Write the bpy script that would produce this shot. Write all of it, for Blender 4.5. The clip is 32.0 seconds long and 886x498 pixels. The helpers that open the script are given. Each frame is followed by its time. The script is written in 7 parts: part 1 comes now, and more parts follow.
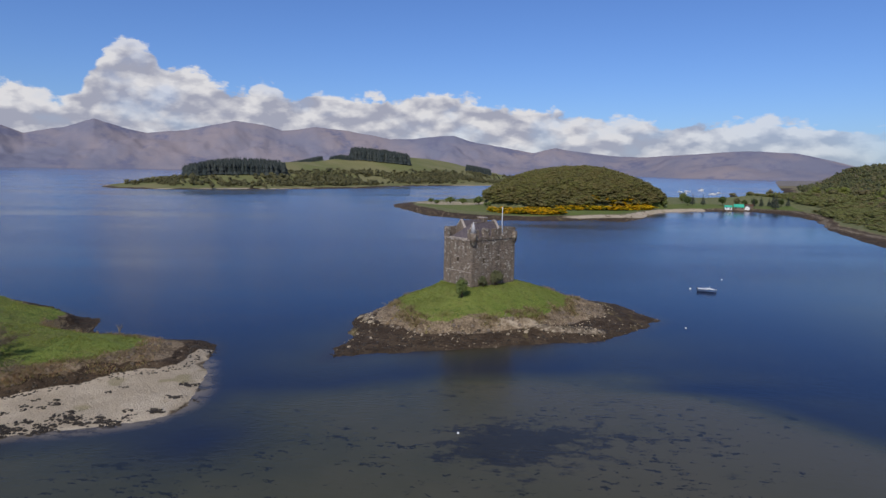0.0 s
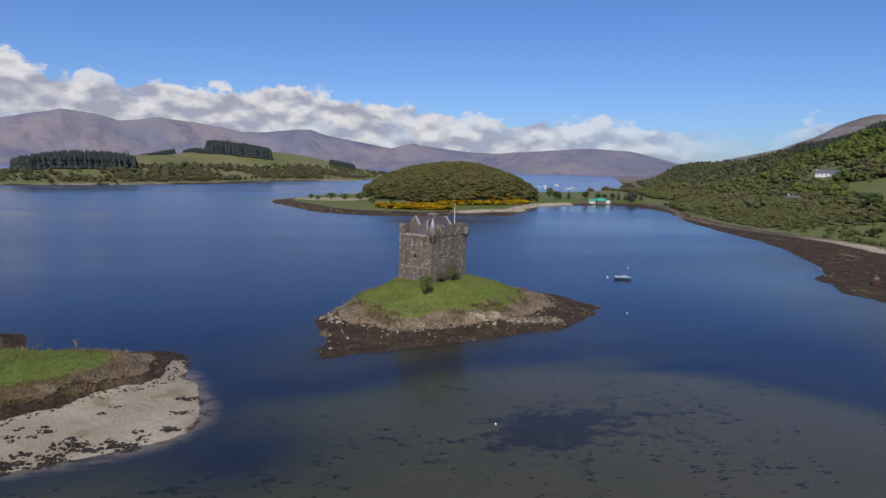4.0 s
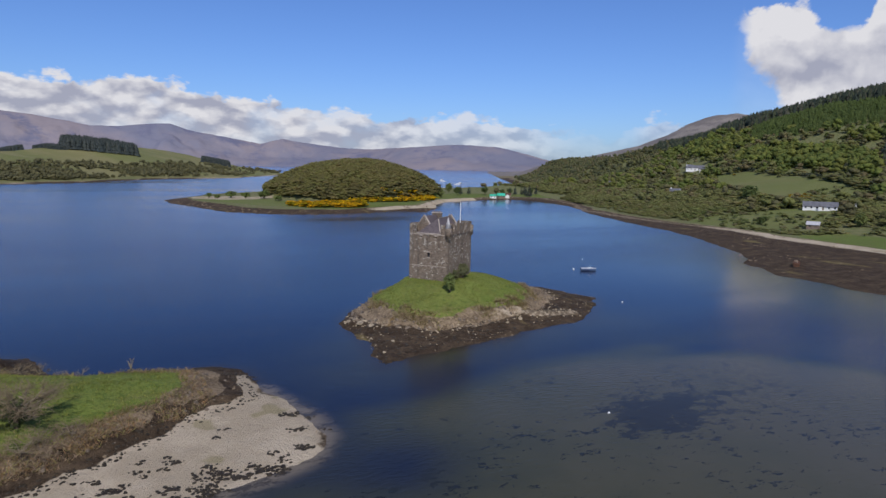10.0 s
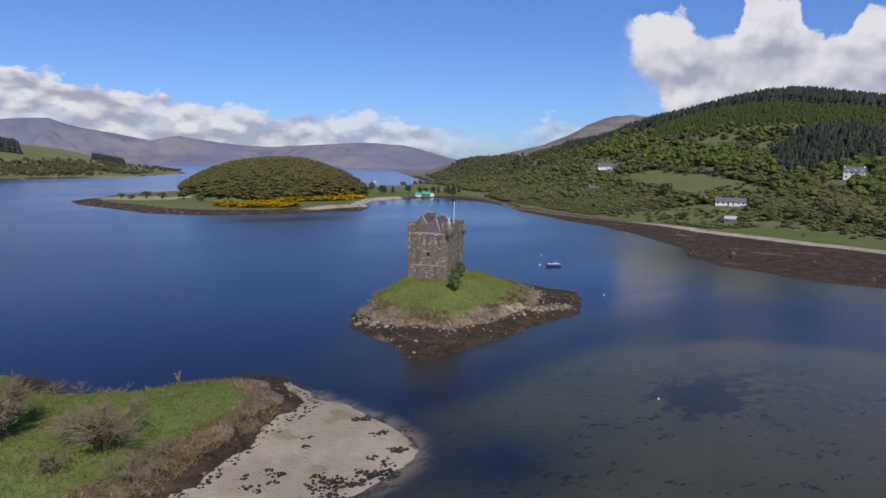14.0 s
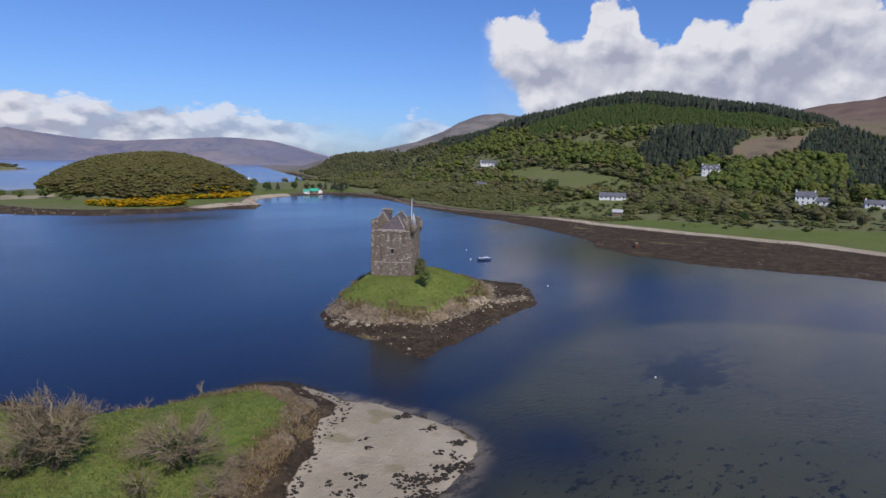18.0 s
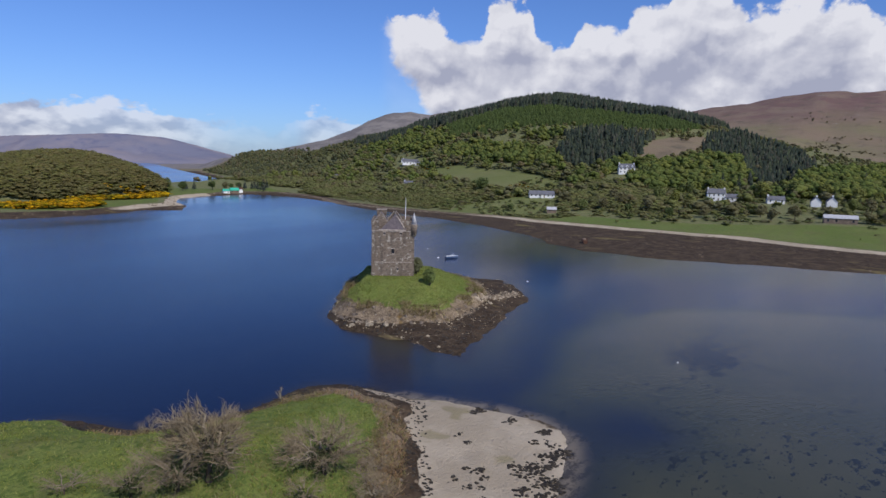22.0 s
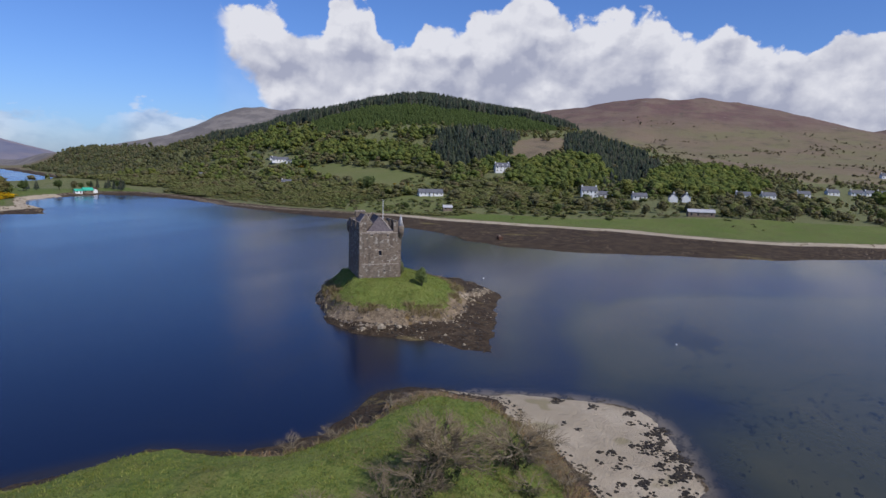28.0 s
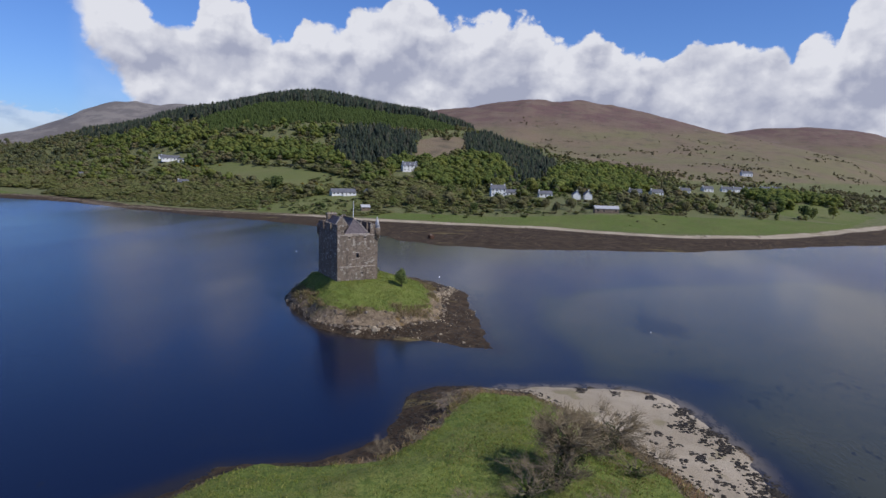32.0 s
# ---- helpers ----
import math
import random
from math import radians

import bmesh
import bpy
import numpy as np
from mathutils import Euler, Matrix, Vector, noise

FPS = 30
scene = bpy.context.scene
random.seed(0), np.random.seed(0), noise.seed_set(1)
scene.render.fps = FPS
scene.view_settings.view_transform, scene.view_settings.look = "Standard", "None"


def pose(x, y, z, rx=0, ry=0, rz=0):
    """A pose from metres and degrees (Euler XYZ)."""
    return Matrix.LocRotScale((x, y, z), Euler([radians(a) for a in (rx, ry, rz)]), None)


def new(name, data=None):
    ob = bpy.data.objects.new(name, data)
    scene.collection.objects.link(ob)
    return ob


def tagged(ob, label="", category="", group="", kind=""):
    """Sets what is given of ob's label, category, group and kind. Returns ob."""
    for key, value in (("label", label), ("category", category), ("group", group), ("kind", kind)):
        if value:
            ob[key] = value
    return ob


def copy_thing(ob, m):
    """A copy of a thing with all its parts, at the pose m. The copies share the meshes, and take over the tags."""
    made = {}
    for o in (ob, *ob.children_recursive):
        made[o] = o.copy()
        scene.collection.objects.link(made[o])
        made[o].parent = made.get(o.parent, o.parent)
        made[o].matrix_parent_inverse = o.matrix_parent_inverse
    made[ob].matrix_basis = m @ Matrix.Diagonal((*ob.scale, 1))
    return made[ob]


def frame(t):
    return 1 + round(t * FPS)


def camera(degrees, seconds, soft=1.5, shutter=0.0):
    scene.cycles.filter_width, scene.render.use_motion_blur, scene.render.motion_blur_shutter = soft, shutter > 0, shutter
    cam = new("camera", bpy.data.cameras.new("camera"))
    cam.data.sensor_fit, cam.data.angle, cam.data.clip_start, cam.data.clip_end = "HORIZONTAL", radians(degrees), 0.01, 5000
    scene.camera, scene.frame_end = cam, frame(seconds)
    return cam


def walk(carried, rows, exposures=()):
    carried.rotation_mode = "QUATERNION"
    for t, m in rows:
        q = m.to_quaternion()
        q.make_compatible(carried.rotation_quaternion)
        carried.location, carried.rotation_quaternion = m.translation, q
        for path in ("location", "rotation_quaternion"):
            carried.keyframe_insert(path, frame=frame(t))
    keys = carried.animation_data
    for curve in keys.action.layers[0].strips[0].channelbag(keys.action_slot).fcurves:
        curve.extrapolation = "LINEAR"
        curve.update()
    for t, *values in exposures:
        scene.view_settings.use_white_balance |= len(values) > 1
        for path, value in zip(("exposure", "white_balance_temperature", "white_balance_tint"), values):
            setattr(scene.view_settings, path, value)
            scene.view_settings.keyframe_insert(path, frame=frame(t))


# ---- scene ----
cam = camera(70.6, 32.0)
METRES, EYE, TILT, LEAN, TURN = 185.0, 35.3, -0.704, 1.336, 0.0
ROWS = [
    (0.0, 0.0, 0.0, 0.0, 0.27, -6.71, -2.28),
    (0.5, -0.0179, -0.002, -0.0002, -2.22, -6.68, -2.39),
    (1.0, -0.0331, -0.0027, -0.0005, -5.27, -6.61, -2.45),
    (1.5, -0.0506, -0.0032, -0.0008, -6.6, -6.63, -2.46),
    (2.0, -0.0659, -0.0026, -0.0012, -7.45, -6.67, -2.41),
    (2.5, -0.0831, -0.0012, -0.0016, -8.8, -6.69, -2.39),
    (3.0, -0.0995, 0.0007, -0.0019, -10.2, -6.69, -2.39),
    (3.5, -0.1146, 0.003, -0.0021, -11.66, -6.66, -2.41),
    (5.5, -0.1773, 0.0181, -0.0034, -15.43, -6.62, -2.41),
    (6.0, -0.1928, 0.0222, -0.0035, -16.36, -6.63, -2.35),
    (6.5, -0.2061, 0.0261, -0.0036, -17.05, -6.63, -2.27),
    (7.0, -0.2212, 0.0306, -0.0039, -17.95, -6.63, -2.23),
    (7.5, -0.2358, 0.0353, -0.0041, -19.3, -6.61, -2.21),
    (8.0, -0.2489, 0.0397, -0.0045, -19.75, -6.62, -2.17),
    (8.5, -0.264, 0.0451, -0.0047, -21.91, -6.58, -2.17),
    (9.0, -0.2773, 0.0499, -0.005, -23.36, -6.55, -2.14),
    (9.5, -0.2923, 0.0557, -0.0052, -23.85, -6.57, -2.06),
    (10.0, -0.3057, 0.0612, -0.0055, -24.67, -6.56, -2.01),
    (10.5, -0.3211, 0.0679, -0.0055, -25.51, -6.56, -1.98),
    (11.0, -0.3353, 0.0745, -0.0057, -26.89, -6.53, -1.96),
    (11.5, -0.3475, 0.0798, -0.0059, -28.33, -6.5, -1.94),
    (12.0, -0.36, 0.0858, -0.0062, -29.34, -6.48, -1.92),
    (12.5, -0.3742, 0.0924, -0.0064, -30.82, -6.46, -1.91),
    (13.0, -0.3893, 0.1, -0.0067, -31.34, -6.46, -1.89),
    (13.5, -0.4043, 0.1077, -0.007, -32.48, -6.45, -1.85),
    (14.0, -0.4187, 0.1156, -0.0074, -33.53, -6.44, -1.86),
    (14.5, -0.4332, 0.1246, -0.0079, -37.24, -6.33, -1.88),
    (16.5, -0.4846, 0.1599, -0.0097, -41.11, -6.33, -1.81),
    (17.0, -0.4963, 0.1688, -0.01, -42.87, -6.4, -1.8),
    (17.5, -0.5096, 0.1793, -0.0105, -44.2, -6.4, -1.8),
    (18.0, -0.5207, 0.1889, -0.0107, -45.62, -6.39, -1.79),
    (18.5, -0.5337, 0.2001, -0.0111, -46.63, -6.36, -1.73),
    (19.0, -0.5452, 0.2106, -0.0111, -47.5, -6.36, -1.7),
    (19.5, -0.5565, 0.2216, -0.0112, -49.0, -6.34, -1.7),
    (20.0, -0.5681, 0.2321, -0.0112, -49.57, -6.34, -1.66),
    (20.5, -0.5793, 0.2437, -0.0116, -51.14, -6.32, -1.67),
    (21.0, -0.5907, 0.2545, -0.0115, -51.54, -6.33, -1.64),
    (21.5, -0.6006, 0.2647, -0.0118, -52.44, -6.32, -1.62),
    (22.0, -0.6125, 0.277, -0.0119, -54.44, -6.29, -1.64),
    (22.5, -0.6224, 0.2878, -0.0121, -54.85, -6.31, -1.65),
    (23.0, -0.6336, 0.3, -0.0121, -55.35, -6.32, -1.6),
    (23.5, -0.6433, 0.312, -0.0122, -56.09, -6.32, -1.57),
    (24.0, -0.6529, 0.3241, -0.0123, -57.35, -6.3, -1.57),
    (24.5, -0.6619, 0.3363, -0.0121, -61.68, -6.2, -1.59),
    (25.0, -0.6703, 0.3494, -0.0126, -64.52, -6.13, -1.61),
    (25.5, -0.6797, 0.3634, -0.012, -66.15, -6.14, -1.62),
    (26.0, -0.6871, 0.3759, -0.0119, -67.02, -6.12, -1.57),
    (26.5, -0.6955, 0.3908, -0.0113, -67.56, -6.14, -1.57),
    (28.5, -0.7198, 0.4414, -0.0115, -69.43, -6.14, -1.44),
    (29.0, -0.7258, 0.4528, -0.0111, -71.98, -6.08, -1.44),
    (29.5, -0.7325, 0.4681, -0.0111, -74.35, -6.05, -1.41),
    (30.0, -0.7387, 0.4826, -0.011, -75.15, -6.04, -1.34),
    (30.5, -0.7442, 0.4963, -0.0107, -75.68, -6.06, -1.32),
    (31.0, -0.7502, 0.512, -0.0105, -76.28, -6.07, -1.31),
    (31.5, -0.7554, 0.527, -0.0103, -77.14, -6.07, -1.25),
    (32.0, -0.7604, 0.5422, -0.01, -78.91, -6.06, -1.23),
]
walk(cam, [(t, pose(0, 0, EYE, TILT, LEAN, TURN) @ pose(METRES * x, METRES * y, METRES * z, 90 + pitch, roll, yaw)) for t, x, y, z, yaw, pitch, roll in ROWS],
     exposures=[(0.0, -0.12, 6550, 10.5), (8.0, -0.08, 6480, 11), (16.0, -0.04, 6350, 12), (24.0, -0.03, 6250, 12.5), (32.0, -0.03, 6250, 11.5)])

# ---- light: sun from behind the first camera, Nishita sky with a bank of cumulus ----
SUN_DIR = Vector((-0.34, -0.94, 0.0)).normalized()
SUN_EL = radians(46)
sun_data = bpy.data.lights.new("sun", "SUN")
sun_data.energy, sun_data.angle, sun_data.color = 3.6, radians(0.55), (1.0, 0.95, 0.87)
sun = new("sun", sun_data)
sun_from = Vector((SUN_DIR.x * math.cos(SUN_EL), SUN_DIR.y * math.cos(SUN_EL), math.sin(SUN_EL)))
sun.rotation_euler = sun_from.to_track_quat("Z", "Y").to_euler()
sun.location = (0, 0, 300)


class Nodes:
    """Short hand for node trees."""

    def __init__(self, tree):
        self.tree = tree
        tree.nodes.clear()

    def add(self, kind, **kw):
        n = self.tree.nodes.new(kind)
        ins = kw.pop("ins", {})
        if "operation" in kw:
            n.operation = kw["operation"]
        if "blend" in kw:
            n.blend_type = kw["blend"]
        if "data_type" in kw:
            n.data_type = kw["data_type"]
        if "feature" in kw:
            n.feature = kw["feature"]
        if "attribute_name" in kw:
            n.attribute_name = kw["attribute_name"]
        for key, v in ins.items():
            if isinstance(v, bpy.types.NodeSocket):
                self.tree.links.new(v, n.inputs[key])
            else:
                n.inputs[key].default_value = v
        return n

    def math(self, op, a, b=0.0, clamp=False):
        n = self.add("ShaderNodeMath", operation=op, ins={0: a, 1: b})
        n.use_clamp = clamp
        return n.outputs[0]

    def noise(self, vec, scale, detail=4.0, rough=0.55, out="Fac"):
        n = self.add("ShaderNodeTexNoise", ins={"Vector": vec, "Scale": scale, "Detail": detail, "Roughness": rough})
        return n.outputs[out]

    def voronoi(self, vec, scale, feature="F1", out="Distance"):
        n = self.add("ShaderNodeTexVoronoi", feature=feature, ins={"Vector": vec, "Scale": scale})
        return n.outputs[out]

    def step(self, v, lo, hi, a=0.0, b=1.0, smooth=True):
        n = self.add("ShaderNodeMapRange", ins={0: v, 1: lo, 2: hi, 3: a, 4: b})
        n.interpolation_type = "SMOOTHSTEP" if smooth else "LINEAR"
        return n.outputs[0]

    def mix(self, f, a, b, blend="MIX"):
        n = self.tree.nodes.new("ShaderNodeMix")
        n.data_type, n.blend_type = "RGBA", blend
        for key, v in ((0, f), (6, a), (7, b)):
            if isinstance(v, bpy.types.NodeSocket):
                self.tree.links.new(v, n.inputs[key])
            else:
                n.inputs[key].default_value = (*v, 1) if isinstance(v, tuple) else v
        return n.outputs[2]

    def ramp(self, f, stops):
        n = self.add("ShaderNodeValToRGB", ins={0: f})
        el = n.color_ramp.elements
        while len(el) < len(stops):
            el.new(0.5)
        for e, (p, v) in zip(el, stops):
            e.position = p
            e.color = (v, v, v, 1) if not isinstance(v, tuple) else (*v, 1)
        return n.outputs[0]

    def combine(self, x, y, z):
        return self.add("ShaderNodeCombineXYZ", ins={0: x, 1: y, 2: z}).outputs[0]


# Cloud tops: azimuth and elevation in degrees, azimuth from +y towards +x
CLOUD_WEST = [(-60, 6), (-36, 6.6), (-33, 5.4), (-31.2, 4.3), (-30.2, 5.0), (-28.3, 8.2), (-26.8, 9.7), (-25, 9.2), (-23.8, 8.0), (-22, 7.9),
              (-20, 6.6), (-17.3, 6.1), (-15.9, 6.9), (-14, 6.0), (-11.6, 6.4), (-5.1, 5.6), (-1.4, 6.5), (1.9, 6.1), (4.5, 5.5), (8.5, 4.8),
              (14.3, 4.5), (19, 3.8), (24, 3.9), (27.5, 4.0), (30.9, 3.2), (36, 2.9), (40, 1.9), (42.6, 4.0), (45.5, 3.7), (48.2, 3.0)]
CLOUD_EAST = [(48.4, 11.2), (51.5, 11.8), (53.7, 12.2), (55.6, 10.9), (57.6, 11.0), (58.3, 13.2), (60, 13.9), (61.7, 12.6), (62.6, 10.0), (65.2, 9.7),
              (66.2, 11.9), (68.3, 12.4), (69.4, 11.3), (72.5, 12.5), (75.3, 14.1), (77.3, 13.7), (79.3, 12.4), (82.8, 12.7), (86.7, 12.0), (90, 10.3),
              (91.6, 11.5), (94.3, 9.8), (96, 10.1), (97.8, 9.0), (99.8, 10.8), (104, 10.6), (106.2, 9.8), (107.1, 7.9), (108, 9.4), (110, 9.6), (110.7, 12.6), (118, 15)]
world = bpy.data.worlds.new("sky")
scene.world = world
world.use_nodes = True
w = Nodes(world.node_tree)
sky = w.add("ShaderNodeTexSky")
sky.sky_type, sky.sun_disc = "NISHITA", False
sky.sun_elevation, sky.sun_rotation = SUN_EL, math.atan2(SUN_DIR.x, SUN_DIR.y)
sky.altitude, sky.air_density, sky.dust_density, sky.ozone_density = 100, 1.0, 0.6, 3.0
way = w.add("ShaderNodeTexCoord").outputs["Generated"]
sep = w.add("ShaderNodeSeparateXYZ", ins={0: way})
az = w.math("MULTIPLY", w.math("ARCTAN2", sep.outputs[0], sep.outputs[1]), 57.2958)
el = w.math("MULTIPLY", w.math("ARCSINE", sep.outputs[2]), 57.2958)


def cloud_ramp(stops):
    f = w.step(az, stops[0][0], stops[-1][0], smooth=False)
    lo, span = stops[0][0], stops[-1][0] - stops[0][0]
    return w.math("MULTIPLY", w.ramp(f, [((a - lo) / span, e / 20) for a, e in stops]), 20.0)


west = w.math("LESS_THAN", az, 48.3)
top = w.math("ADD", w.math("MULTIPLY", cloud_ramp(CLOUD_WEST), west), w.math("MULTIPLY", cloud_ramp(CLOUD_EAST), w.math("SUBTRACT", 1.0, west)))


east = w.math("SUBTRACT", 1.0, west)
grain = w.math("ADD", 1.0, w.math("MULTIPLY", west, 0.75))


def billow(d_az, d_el, puffs):
    """Heaped puffs: round heads at falling sizes, bent by noise."""
    flat_ = w.math("ADD", 1.15, w.math("MULTIPLY", west, 0.75))
    p = w.combine(w.math("MULTIPLY", w.math("ADD", az, d_az), grain), w.math("MULTIPLY", w.math("MULTIPLY", w.math("ADD", el, d_el), flat_), grain), 3.7)
    bend = w.add("ShaderNodeTexNoise", ins={"Vector": p, "Scale": 0.45, "Detail": 4.0, "Roughness": 0.6}).outputs["Color"]
    p = w.add("ShaderNodeVectorMath", operation="ADD", ins={0: p, 1: w.add("ShaderNodeVectorMath", operation="SCALE", ins={0: bend, 3: 2.0}).outputs[0]}).outputs[0]
    total = None
    for scale, amount in puffs:
        v = w.add("ShaderNodeTexVoronoi", feature="SMOOTH_F1", ins={"Vector": p, "Scale": scale, "Smoothness": 0.35})
        puff = w.math("MULTIPLY", w.math("SUBTRACT", 0.85, v.outputs["Distance"]), amount * 1.25)
        total = puff if total is None else w.math("ADD", total, puff)
    return total


ALL_PUFFS = ((0.20, 0.95), (0.46, 0.55), (1.05, 0.28), (2.4, 0.13))
BIG_PUFFS = ((0.16, 1.3), (0.36, 0.62), (0.85, 0.20), (2.1, 0.05))
heap = billow(0, 0, ALL_PUFFS)
big, big_up = billow(0, 0, BIG_PUFFS), billow(-0.35, 0.85, BIG_PUFFS)
soft = w.noise(w.combine(az, w.math("MULTIPLY", el, 1.6), 9.0), 0.16, 4.0, 0.55)
ragged = w.math("MULTIPLY", w.math("SUBTRACT", heap, 0.62), w.math("ADD", 1.3, w.math("MULTIPLY", east, 1.0)))
over = w.math("SUBTRACT", w.math("ADD", top, ragged), el)
under = w.math("SUBTRACT", el, w.math("SUBTRACT", w.math("ADD", 11.2, w.math("MULTIPLY", ragged, -1.2)), w.math("MULTIPLY", w.math("SUBTRACT", az, 48.7), 1.55)))
under = w.math("MAXIMUM", under, w.math("MULTIPLY", west, 50.0))
mask = w.math("MULTIPLY", w.step(over, -0.1, 0.55), w.step(under, -0.4, 1.6))
# the low western bank thins towards the north, the heaps in the east are dense
thin = w.math("MULTIPLY", w.math("MULTIPLY", w.step(az, 8, 38, 1.0, 0.62), w.math("MAXIMUM", w.step(az, 30, 38, 1.0, 0.25), w.step(az, 40, 43, 0.0, 0.8))), w.step(soft, 0.30, 0.5, 0.72, 1.0))
thin = w.math("MULTIPLY", thin, west)
mask = w.math("MULTIPLY", mask, w.math("MAXIMUM", thin, w.math("MULTIPLY", east, w.step(az, 48.3, 50.0))))
lit = w.math("MULTIPLY", w.math("SUBTRACT", big, big_up), 1.0)
lit = w.math("ADD", lit, w.math("MULTIPLY", w.math("SUBTRACT", big, 0.85), 0.30))
lit = w.math("ADD", lit, w.math("MULTIPLY", w.math("SUBTRACT", heap, 0.8), 0.10))
lit = w.math("ADD", lit, w.step(w.math("MULTIPLY", over, w.math("ADD", 1.0, w.math("MULTIPLY", west, 1.3))), 0.1, 5.5, 0.93, 0.42))
grey = w.math("MULTIPLY", w.step(soft, 0.44, 0.60), w.step(over, 0.8, 3.0))
lit = w.math("SUBTRACT", lit, w.math("MULTIPLY", grey, 0.26), clamp=True)
cloud = w.mix(lit, (0.38, 0.40, 0.50), (0.76, 0.76, 0.79))
SKY = 0.088
deep = w.mix(1.0, sky.outputs[0], (SKY * 0.68, SKY * 0.92, SKY * 1.42), "MULTIPLY")
seen = w.mix(mask, deep, cloud)
bg = w.add("ShaderNodeBackground", ins={0: seen, 1: 1.0})
w.tree.links.new(bg.outputs[0], w.add("ShaderNodeOutputWorld").inputs[0])


# ---- materials ----
def material(name):
    m = bpy.data.materials.new(name)
    m.use_nodes = True
    n = Nodes(m.node_tree)
    return m, n, n.add("ShaderNodeTexCoord").outputs["Object"]


def finish(n, colour, rough=0.8, bump=None, strength=0.5, distance=0.1, metal=0.0, spec=0.3, extra=None):
    b = n.add("ShaderNodeBsdfPrincipled", ins={"Roughness": rough, "Metallic": metal, "Specular IOR Level": spec})
    if isinstance(colour, tuple):
        b.inputs["Base Color"].default_value = (*colour, 1)
    else:
        n.tree.links.new(colour, b.inputs["Base Color"])
    if bump is not None:
        k = n.add("ShaderNodeBump", ins={"Strength": strength, "Distance": distance, "Height": bump})
        n.tree.links.new(k.outputs[0], b.inputs["Normal"])
    shader = b.outputs[0]
    n.tree.links.new(shader, n.add("ShaderNodeOutputMaterial").inputs[0])
    return b


def plain(name, colour, rough=0.7, scale=3.0, vary=0.25, metal=0.0, bump=0.2):
    m, n, p = material(name)
    f = n.noise(p, scale, 5)
    g = n.noise(p, scale * 9, 3)
    c = n.mix(n.step(f, 0.3, 0.7), tuple(v * (1 - vary) for v in colour), tuple(min(1, v * (1 + vary)) for v in colour))
    c = n.mix(n.step(g, 0.35, 0.75, 0, 0.35), c, tuple(v * 0.6 for v in colour))
    finish(n, c, rough, g, bump, 0.02, metal)
    return m


